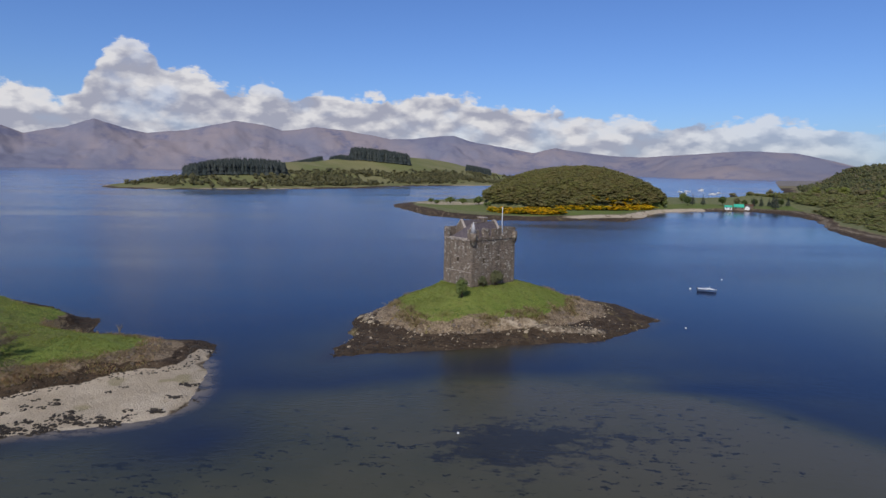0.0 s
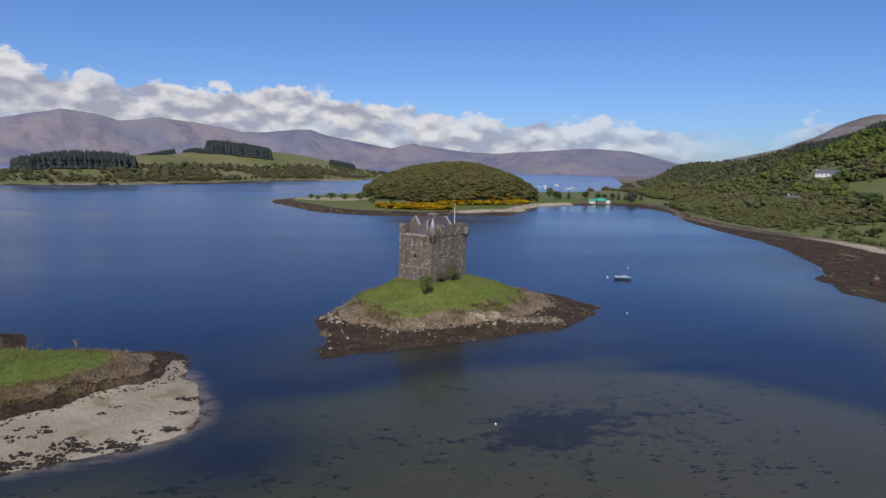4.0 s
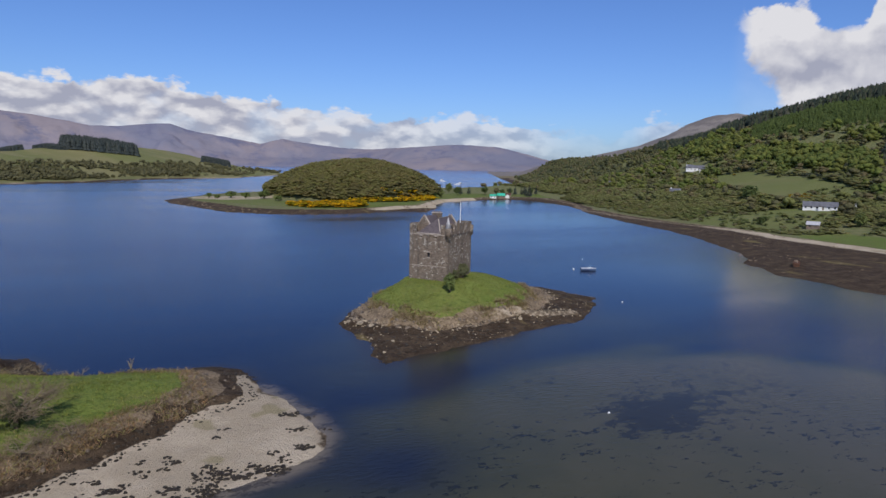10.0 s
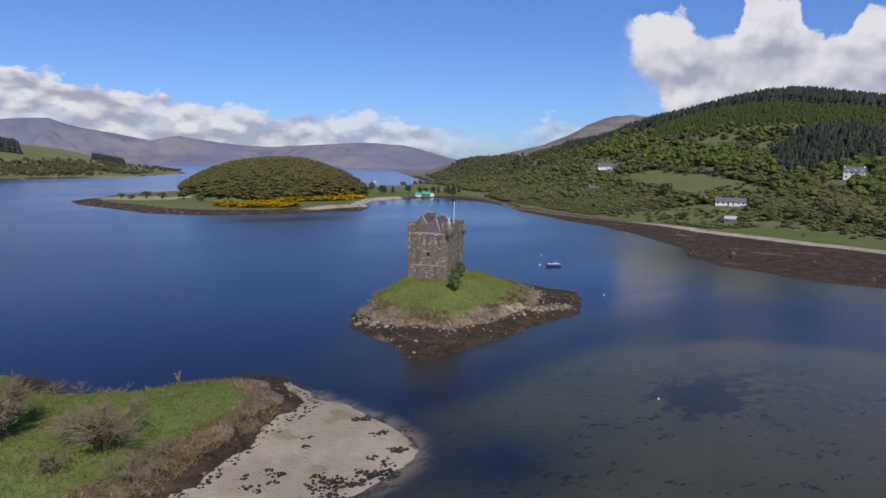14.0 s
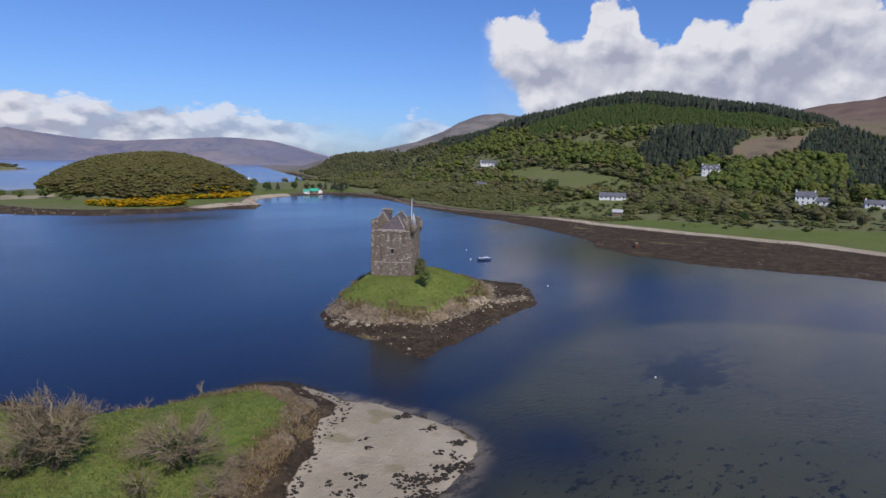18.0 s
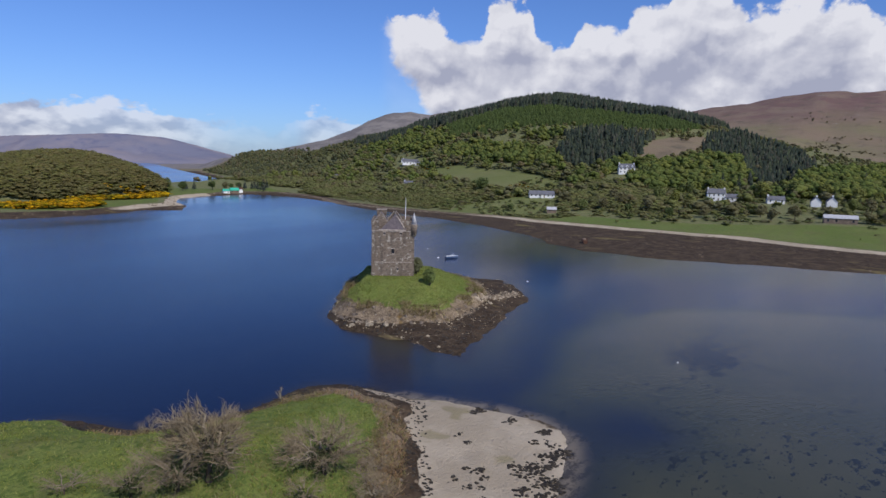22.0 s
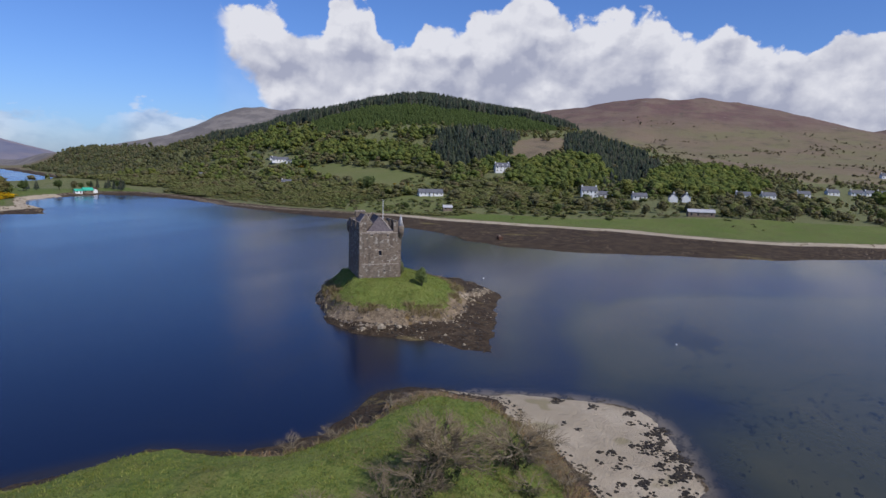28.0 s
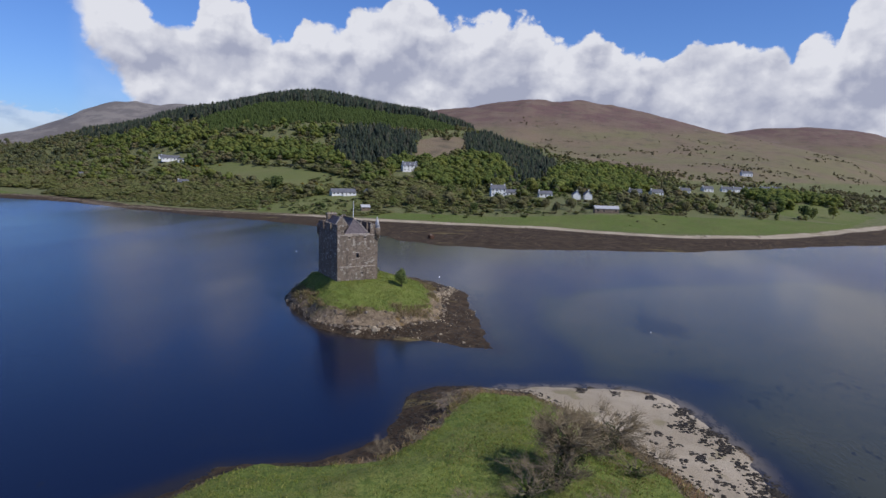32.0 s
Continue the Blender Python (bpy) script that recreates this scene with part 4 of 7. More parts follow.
def leaf_triangles(c, nrm, size, r):
    """A small ragged three-cornered spray of leaves at each place."""
    t = unit(np.cross(nrm, unit(r.normal(size=nrm.shape))))
    b = np.cross(nrm, t)
    out = np.empty((len(c), 3, 3))
    for j, ang in enumerate((0.0, 2.1, 4.2)):
        a = ang + r.uniform(-0.5, 0.5, (len(c), 1))
        out[:, j] = c + (np.cos(a) * t + np.sin(a) * b) * size[:, None] * r.uniform(0.7, 1.3, (len(c), 1))
    return out


def crown_proto(lobes, leaves, seed=0, flat=1.0, spread=0.27, squash=0.9):
    """A tree head of height 1 and width 1: uneven lobes of foliage with sprays of leaves standing off them."""
    r = np.random.default_rng(seed)
    c0 = np.stack([r.uniform(-spread, spread, lobes), r.uniform(-spread, spread, lobes), r.uniform(0.22, 0.70, lobes)], -1)
    c0[0] = (0, 0, 0.72)
    rad = r.uniform(0.18, 0.28, lobes)
    verts, faces, tone = [], [], []
    for i in range(lobes):
        v = ICO_V * rad[i] * r.uniform(0.72, 1.22, (len(ICO_V), 1)) * np.array([1, 1, squash]) + c0[i]
        faces.append(ICO_F + 12 * i)
        verts.append(v)
        tone.append(np.full(12, r.uniform(0.94, 1.06)))
    pick = r.integers(0, lobes, leaves)
    d = unit(r.normal(size=(leaves, 3)) + np.array([0, 0, 0.35]))
    c = c0[pick] + d * rad[pick][:, None] * r.uniform(0.88, 1.22, (leaves, 1))
    verts.append(leaf_triangles(c, unit(d + 0.5 * r.normal(size=d.shape)), r.uniform(0.05, 0.10, leaves), r).reshape(-1, 3))
    faces.append(12 * lobes + np.arange(3 * leaves).reshape(-1, 3))
    tone.append(np.repeat(r.uniform(0.88, 1.14, leaves), 3))
    v = np.concatenate(verts)
    v[:, 2] = np.maximum(v[:, 2] * flat, 0.0)
    return v, np.concatenate(faces), np.concatenate(tone)


def fir_proto(tiers, leaves, seed=0):
    """A conifer of height 1 and width 1: ragged skirts of branches, narrowing upwards."""
    r = np.random.default_rng(seed)
    verts, faces, tone = [], [], []
    for i in range(tiers):
        z1, z0 = 0.34 + 0.66 * (i + 1) / tiers, 0.06 + 0.80 * i / tiers
        rad = 0.5 * (1 - 0.82 * i / tiers)
        a = 6.283 * (np.arange(7) + r.uniform(-0.3, 0.3, 7)) / 7
        k = r.uniform(0.65, 1.15, 7)
        rim = np.stack([np.cos(a) * rad * k, np.sin(a) * rad * k, z0 + r.uniform(-0.04, 0.04, 7)], -1)
        n0 = 8 * i
        verts += [rim, [[0, 0, z1]]]
        faces += [[n0 + j, n0 + (j + 1) % 7, n0 + 7] for j in range(7)]
        tone.append(np.full(8, r.uniform(0.9, 1.1)))
    h = r.uniform(0.08, 0.9, leaves)
    a = r.uniform(0, 6.283, leaves)
    c = np.stack([np.cos(a) * 0.46 * (1 - h), np.sin(a) * 0.46 * (1 - h), h], -1)
    nrm = unit(np.stack([np.cos(a), np.sin(a), 0.8 + 0 * a], -1) + 0.3 * r.normal(size=(leaves, 3)))
    verts.append(leaf_triangles(c, nrm, 0.05 + 0.09 * (1 - h), r).reshape(-1, 3))
    faces = np.concatenate([np.array(faces), 8 * tiers + np.arange(3 * leaves).reshape(-1, 3)])
    tone.append(np.repeat(r.uniform(0.8, 1.25, leaves), 3))
    return np.concatenate([np.asarray(v, float) for v in verts]), faces, np.concatenate(tone)


BROAD_LOW = [crown_proto(6, 48, s + 20, 1.0, 0.30, 0.8) for s in range(6)]
SCRUB = [crown_proto(5, 30, s + 40, 0.9, 0.38, 0.6) for s in range(5)]
KNOLL = [crown_proto(7, 60, s + 60, 0.95, 0.42, 0.5) for s in range(5)]
FIRS_LOW = [fir_proto(3, 14, s + 10) for s in range(5)]


def forest(name, spots, height, width, protos, mat, label, category, tints, seed=0):
    """Many trees or bushes too many to count, as one object."""
    r = np.random.default_rng(seed)
    all_v, all_f, all_t, base = [], [], [], 0
    which = r.integers(0, len(protos), len(spots))
    for i, (v, f, tone) in enumerate(protos):
        mine = np.nonzero(which == i)[0]
        if not len(mine):
            continue
        a = r.uniform(0, 2 * np.pi, len(mine))[:, None]
        hh, ww = height[mine][:, None], width[mine][:, None]
        x = (v[:, 0] * np.cos(a) - v[:, 1] * np.sin(a)) * ww + spots[mine, 0][:, None]
        y = (v[:, 0] * np.sin(a) + v[:, 1] * np.cos(a)) * ww + spots[mine, 1][:, None]
        z = v[:, 2] * hh + spots[mine, 2][:, None]
        all_v.append(np.stack([x, y, z], -1).reshape(-1, 3))
        all_f.append((f[None] + (base + np.arange(len(mine)) * len(v))[:, None, None]).reshape(-1, 3))
        base += len(mine) * len(v)
        tree_tint = np.array(tints)[r.integers(0, len(tints), len(mine))] * r.uniform(0.90, 1.10, (len(mine), 1))
        all_t.append((tree_tint[:, None, :] * tone[None, :, None]).reshape(-1, 3))
    ob = add_mesh(name, np.concatenate(all_v), np.concatenate(all_f), mat, True)
    tint = np.concatenate(all_t)
    set_colour(ob, "tint", np.concatenate([tint, np.ones((len(tint), 1))], 1))
    return tagged(ob, label, category, kind="stuff")


def scatter(n, box, accept, height, seed):
    r = np.random.default_rng(seed)
    x, y = r.uniform(box[0], box[1], n), r.uniform(box[2], box[3], n)
    ok = r.uniform(0, 1, n) < accept(x, y)
    x, y = x[ok], y[ok]
    return np.stack([x, y, height(x, y) - 0.15], -1), r


def ellipse(x, y, cx, cy, rx, ry, turn=0.0):
    c, s = math.cos(radians(turn)), math.sin(radians(turn))
    u, v = (x - cx) * c + (y - cy) * s, -(x - cx) * s + (y - cy) * c
    return (u / rx) ** 2 + (v / ry) ** 2


def inland(x, y):
    return sdist(MAIN_TOP, x, y)


CLEAR = [(372, 155, 14), (451, 250, 14), (496, 534, 18), (325, 270, 16), (296, 74, 13), (374, 88, 13), (267, 566, 24), (380, 117, 10), (265, 233, 7), (276, 214, 7), (436, 244, 16), (360, 150, 14), (513, -14, 20), (560, -45, 18), (591, -75, 22), (620, -100, 16), (660, -130, 18), (677, -148, 16), (440, 40, 12), (455, 20, 12), (540, -40, 12), (570, -70, 12)]


def clear_of_houses(x, y):
    ok = np.ones_like(x)
    for cx, cy, r in CLEAR:
        ok = ok * ((x - cx) ** 2 + (y - cy) ** 2 > r * r) * (((x - cx + r * 0.9) ** 2 + (y - cy) ** 2) > r * r)
    return ok


clump = lambda x, y, s, k: rise(fbm(x, y, s, 4, 0.55, k), -0.15, 0.25)
GREENS = [(1, 1, 1), (0.74, 0.80, 0.9), (0.88, 0.86, 0.95), (1.12, 1.05, 0.9), (0.66, 0.70, 0.85)]
BROWNS = [(0.86, 0.82, 0.85), (1.0, 0.98, 0.9), (0.84, 0.92, 0.78), (0.92, 0.84, 0.85), (0.85, 1.0, 0.7)]
knoll_in = lambda x, y: ((x - 124) * 0.96 + (y - 616) * 0.28) ** 2 / 86 ** 2 + (-(x - 124) * 0.28 + (y - 616) * 0.96) ** 2 / 77 ** 2 < 1
# what grows where on the hill
FIR_CREST = [(725, 545), (738, 445), (787, 358), (755, 275), (850, 250), (970, 290), (950, 560), (900, 730), (810, 700)]
FIR_FLANK = [(650, 511), (677, 616), (694, 714), (735, 860), (860, 960), (930, 720), (800, 620), (722, 540)]
FIR_STAND = [(595, 380), (650, 340), (628, 282), (545, 256), (497, 279), (454, 301), (485, 334)]
FIR_EAST = [(668, 240), (770, 215), (735, 140), (581, 116), (448, 122), (455, 150), (596, 179), (555, 217)]
LARCH = [(672, 603), (712, 540), (735, 440), (760, 345), (760, 255), (680, 262), (655, 367), (605, 456), (580, 530)]
BRIGHT = [[(543, 522), (561, 478), (539, 394), (516, 347), (451, 314), (467, 361), (496, 442), (510, 501)],
          [(462, 274), (507, 263), (502, 220), (580, 183), (542, 157), (444, 149), (405, 185), (396, 228)],
          [(560, 112), (640, 60), (620, 22), (527, 10), (416, 45), (405, 88), (430, 120)],
          [(592, 414), (616, 390), (587, 371), (565, 398)],
          [(540, -75), (600, -130), (567, -169), (401, -108), (385, -62), (440, -72)]]
MID_GREEN = [(592, 536), (742, 750), (742, 847), (680, 796), (535, 560), (553, 512)]


def within(poly, x, y, fray=10.0, seed=95):
    """1 inside an outline on the hill, frayed by noise."""
    return rise(sdist(poly, x, y) + fray * fbm(x, y, 0.025, 3, 0.55, seed), -3, 3)


def any_of(polys, x, y, fray=8.0):
    return np.maximum.reduce([within(p, x, y, fray, 95 + i) for i, p in enumerate(polys)])


def firs_at(x, y):
    return np.maximum(any_of([FIR_CREST, FIR_FLANK, FIR_STAND, FIR_EAST], x, y), rise(main_height(x, y), 92, 100) * (y > 240) * (x < 1060)) * (1 - within(LARCH, x, y, 12)) * (1 - within(FELLED, x, y, 6))


def planted(x, y):
    """Ground taken by one of the stands."""
    return np.maximum.reduce([firs_at(x, y), within(LARCH, x, y, 12), any_of(BRIGHT, x, y), within(FELLED, x, y, 6)])


def on_slope(x, y):
    return (1 - open_field(x, y)) * clear_of_houses(x, y) * (1 - (x < 345) * (y > 540))


# knoll wood
spots, r = scatter(6600, (20, 230, 525, 710), lambda x, y: knoll_in(x, y) * 1.0, main_height, 1)
hh = r.uniform(5.0, 6.6, len(spots))
forest("knoll_wood", spots, hh, hh * r.uniform(1.2, 1.9, len(spots)), KNOLL, LEAF_DULL, "dense budding olive-brown woodland covering a knoll", "woodland", [(0.78, 0.80, 0.50), (0.84, 0.87, 0.50), (0.79, 0.86, 0.48), (0.86, 0.80, 0.53), (0.74, 0.73, 0.51)], 1)
# scrub along the shore
spots, r = scatter(26000, (236, 480, 130, 720), lambda x, y: (inland(x, y) > 3) * (0.25 + 0.75 * clump(x, y, 0.03, 51)) * on_slope(x, y) * (1 - any_of(BRIGHT, x, y)) * rise(y, 130, 200) * rise(480 - x, 0, 90), main_height, 2)
hh = r.uniform(1.4, 3.6, len(spots)) * (0.7 + 0.8 * rise(spots[:, 0], 250, 350))
forest("shore_scrub", spots, hh, hh * r.uniform(1.7, 2.8, len(spots)), SCRUB, LEAF_DULL, "olive-green budding scrub along the shore", "scrub", [(0.82, 0.95, 0.60), (0.90, 1.00, 0.62), (0.80, 0.92, 0.58), (0.94, 0.94, 0.68), (0.86, 1.02, 0.58), (0.76, 0.84, 0.56)], 2)
# broadleaved trees in new leaf: stands on the slope, and single heads among the rest
spots, r = scatter(21000, (380, 780, -180, 860), lambda x, y: np.clip(any_of(BRIGHT, x, y) + 0.55 * within(MID_GREEN, x, y) + 0.16 * clump(x, y, 0.018, 52) * (x < 620) * (y > 90) * (y < 720), 0, 1) * (inland(x, y) > 40) * on_slope(x, y) * (1 - firs_at(x, y)) * (1 - within(FELLED, x, y, 6)) * (0.75 - 0.3 * (x > 600)), main_height, 3)
hh = r.uniform(5.5, 12, len(spots))
forest("broadleaf_wood", spots, hh, hh * r.uniform(0.95, 1.3, len(spots)), BROAD_LOW, LEAF_BRIGHT, "broadleaved trees in fresh green spring leaf", "woodland", [(0.88, 0.92, 0.70), (0.70, 0.80, 0.62), (0.82, 0.90, 0.62), (1.00, 0.98, 0.70), (0.64, 0.74, 0.60), (0.80, 0.80, 0.66)], 3)
spots, r = scatter(19000, (300, 900, -180, 1250), lambda x, y: (inland(x, y) > 40) * (0.22 + 0.8 * clump(x, y, 0.02, 57)) * on_slope(x, y) * (0.35 + 0.65 * rise(y, -60, 90)) * (x - 1.2 * y < 640) * (0.25 + 0.75 * rise(x, 330, 420)) * (1 - 0.92 * planted(x, y)) * (main_height(x, y) < 96), main_height, 9)
hh = r.uniform(3.5, 9, len(spots)) * (1 - 0.35 * rise(spots[:, 0], 560, 700))
forest("bare_wood", spots, hh, hh * r.uniform(1.0, 1.7, len(spots)), BROAD_LOW, LEAF_DULL, "brownish broadleaved trees not yet in leaf", "woodland", [(0.78, 0.80, 0.63), (0.86, 0.95, 0.62), (0.74, 0.86, 0.58), (0.86, 0.80, 0.68), (0.80, 0.95, 0.54), (0.68, 0.72, 0.60)], 9)
# conifers: the crest, its shaded flank and two stands above the houses
spots, r = scatter(36000, (440, 1060, 110, 1000), lambda x, y: firs_at(x, y) * (0.6 + 0.4 * clump(x, y, 0.012, 53)) * np.where(x > 930, 0.4, 0.85) * clear_of_houses(x, y), main_height, 4)
hh = r.uniform(7, 13, len(spots)) + 4 * rise(spots[:, 2], 88, 105)
forest("conifer_forest", spots, hh, hh * r.uniform(0.5, 0.75, len(spots)), FIRS_LOW, LEAF_CONIFER, "dark conifer plantation over the hill", "forest", [(0.62, 0.70, 0.70), (0.55, 0.62, 0.64), (0.95, 1.0, 0.8), (0.72, 0.78, 0.72), (1.1, 0.98, 0.95)], 4)
spots, r = scatter(11000, (570, 780, 240, 650), lambda x, y: within(LARCH, x, y, 12) * 0.9, main_height, 5)
hh = r.uniform(4, 8, len(spots))
forest("larch_plantation", spots, hh, hh * r.uniform(0.75, 1.1, len(spots)), FIRS_LOW, LEAF_LARCH, "young green larch plantation below the summit", "forest", [(0.66, 0.74, 0.66), (0.56, 0.66, 0.60), (0.62, 0.72, 0.58)], 5)
# wooded flank towards the far bay
spots, r = scatter(7000, (400, 960, 740, 1420), lambda x, y: (inland(x, y) > 6) * (0.3 + 0.7 * clump(x, y, 0.012, 60)) * rise(960 - x, 0, 60) * rise(y, 740, 840), main_height, 13)
hh = r.uniform(5, 11, len(spots))
forest("coastal_wood", spots, hh, hh * r.uniform(0.8, 1.2, len(spots)), BROAD_LOW, LEAF_DULL, "mixed olive woodland on the far flank", "woodland", [(0.60, 0.70, 0.58), (0.72, 0.82, 0.58), (0.48, 0.58, 0.52), (0.78, 0.78, 0.68)], 13)
# bushes and hedges on the grass below the village
spots, r = scatter(8000, (248, 420, 20, 330), lambda x, y: (inland(x, y) > 8 + 6 * (y < 235)) * (0.06 + 0.5 * clump(x, y, 0.045, 62)) * (1 - np.where(y > 180, 0.55, 0.85) * open_field(x, y)) * clear_of_houses(x, y), main_height, 14)
hh = r.uniform(0.8, 3.4, len(spots))
forest("garden_bushes", spots, hh, hh * r.uniform(1.3, 2.4, len(spots)), SCRUB, LEAF_DULL, "green and brown bushes on grass below a village", "scrub", [(0.66, 0.84, 0.48), (0.80, 0.92, 0.56), (0.72, 0.70, 0.60), (0.52, 0.70, 0.40)], 14)
# trees and thickets about the eastern village
spots, r = scatter(9000, (330, 900, -330, 60), lambda x, y: (inland(x, y) > 30) * (0.12 + 0.88 * clump(x, y, 0.02, 59)) * (1 - open_field(x, y)) * clear_of_houses(x, y) * rise(900 - x, 0, 250) * 0.6 * (1 - any_of(BRIGHT, x, y)), main_height, 12)
hh = r.uniform(2.0, 6.0, len(spots))
forest("village_thicket", spots, hh, hh * r.uniform(0.9, 1.5, len(spots)), BROAD_LOW, LEAF_DULL, "grey-brown thickets and hedges about a village", "scrub", [(0.82, 0.80, 0.72), (0.86, 0.92, 0.66), (0.74, 0.74, 0.66), (0.80, 0.95, 0.55), (0.90, 0.84, 0.76)], 12)
# scattered scrub on the moor
spots, r = scatter(5200, (700, 1700, -500, 260), lambda x, y: rise(fbm(x, y, 0.01, 4, 0.6, 58), 0.1, 0.3) * (x - 1.2 * y > 500) * rise(1700 - x, 0, 500), main_height, 10)
hh = r.uniform(1.5, 4, len(spots))
forest("moor_scrub", spots, hh, hh * r.uniform(1.0, 1.8, len(spots)), BROAD_LOW, LEAF_DULL, "dark scrub dotted over a brown moor", "scrub", [(0.58, 0.56, 0.52), (0.72, 0.72, 0.58), (0.64, 0.60, 0.58)], 10)
# far island: hedgerow scrub and dark plantations
spots, r = scatter(12000, (-520, 260, 860, 1800), lambda x, y: rise(sdist(FAR_ISLE, x, y), 20, 45) * rise(190 - sdist(FAR_ISLE, x, y), 0, 60) * (0.06 + 0.94 * clump(x, y, 0.010, 54)), isle_height, 6)
hh = r.uniform(4, 9, len(spots))
forest("island_scrub", spots, hh, hh * r.uniform(1.0, 1.7, len(spots)), BROAD_LOW, LEAF_DULL, "grey-green scrub and trees along an island shore", "scrub", [(0.66, 0.70, 0.60), (0.78, 0.80, 0.66), (0.58, 0.62, 0.56)], 6)
PLANTS = [(-350, 1052, 80, 26, 36), (-318, 1400, 42, 11, 14), (-155, 1470, 66, 24, 12), (-236, 1432, 28, 10, 12), (86, 1690, 32, 14, 0)]
spots = []
r = np.random.default_rng(77)
for cx, cy, rx, ry, turn in PLANTS:
    u, v = r.uniform(-1, 1, 700), r.uniform(-1, 1, 700)
    c, s_ = math.cos(radians(turn)), math.sin(radians(turn))
    spots.append(np.stack([cx + u * rx * c - v * ry * s_, cy + u * rx * s_ + v * ry * c], -1))
spots = np.concatenate(spots)
spots = np.concatenate([spots, isle_height(spots[:, 0], spots[:, 1])[:, None] - 0.3], 1)
hh = r.uniform(19, 23, len(spots)) * np.repeat([1.0, 0.6, 1.1, 0.4, 0.75], 700)
# the blue-leaning tints put distance haze into the needles
forest("island_plantation", spots, hh, hh * r.uniform(0.45, 0.65, len(spots)), FIRS_LOW, LEAF_CONIFER, "dark blocks of conifers on an island pasture", "forest", [(0.7, 0.75, 0.95), (0.9, 0.9, 1.1)], 7)
# gorse in flower before the knoll, and some on the slope
spots, r = scatter(5200, (25, 215, 430, 590), lambda x, y: np.maximum((ellipse(x, y, 62, 476, 30, 19, -12) < 1), (ellipse(x, y, 140, 534, 50, 15, 20) < 1)) * rise(inland(x, y), 1, 4) * (0.4 + 0.6 * clump(x, y, 0.09, 55)), main_height, 8)
hh = r.uniform(2.6, 5.2, len(spots))
forest("gorse", spots, hh, hh * r.uniform(1.3, 2.0, len(spots)), SCRUB, GORSE, "gorse bushes in full yellow-orange flower", "gorse", [(1, 1, 1), (1, 0.85, 1), (0.42, 0.52, 0.9), (0.9, 0.75, 0.8)], 8)
spots, r = scatter(700, (340, 500, 290, 540), lambda x, y: np.maximum((ellipse(x, y, 370, 318, 14, 10, 0) < 1), (ellipse(x, y, 462, 500, 10, 40, 10) < 1) * 0.5), main_height, 11)
hh = r.uniform(1.5, 3.0, len(spots))
forest("gorse_on_slope", spots, hh, hh * r.uniform(1.2, 1.8, len(spots)), SCRUB, GORSE, "orange-brown gorse patches on a field slope", "gorse", [(0.6, 0.5, 0.8), (0.42, 0.42, 0.9)], 11)


# ---- things ----
def thing(name, place, label, category, turn=0.0, group=""):
    ob = new(name)
    ob.matrix_basis = Matrix.LocRotScale(Vector(place), Euler((0, 0, turn)), None)
    ob.empty_display_size = 0.5
    return tagged(ob, label, category, group)


def part(name, bm, mat, parent, label="", smooth=False):
    me = bpy.data.meshes.new(name)
    bmesh.ops.recalc_face_normals(bm, faces=bm.faces)
    bm.to_mesh(me)
    bm.free()
    for p in me.polygons:
        p.use_smooth = smooth
    me.materials.append(mat)
    ob = new(name, me)
    ob.parent = parent
    if label:
        tagged(ob, label)
    return ob


def box_bm(x0, y0, z0, x1, y1, z1, bevel=0.0):
    bm = bmesh.new()
    bmesh.ops.create_cube(bm, size=1.0, matrix=Matrix.LocRotScale(((x0 + x1) / 2, (y0 + y1) / 2, (z0 + z1) / 2), None, (x1 - x0, y1 - y0, z1 - z0)))
    if bevel:
        bmesh.ops.bevel(bm, geom=bm.edges[:], offset=bevel, segments=1, affect="EDGES")
    return bm


def cone_bm(x, y, z0, z1, r0, r1, seg=16):
    bm = bmesh.new()
    bmesh.ops.create_cone(bm, cap_ends=True, segments=seg, radius1=r0, radius2=r1, depth=z1 - z0, matrix=Matrix.Translation((x, y, (z0 + z1) / 2)))
    return bm


def prism_bm(profile, a, b, axis="y"):
    """A profile [(s, z), ...] drawn out from a to b along an axis."""
    bm = bmesh.new()
    def at(s, z, t):
        return (s, t, z) if axis == "y" else (t, s, z)
    f0 = [bm.verts.new(at(s, z, a)) for s, z in profile]
    f1 = [bm.verts.new(at(s, z, b)) for s, z in profile]
    bm.faces.new(f0)
    bm.faces.new(f1[::-1])
    n = len(profile)
    for i in range(n):
        bm.faces.new((f0[i], f1[i], f1[(i + 1) % n], f0[(i + 1) % n]))
    return bm


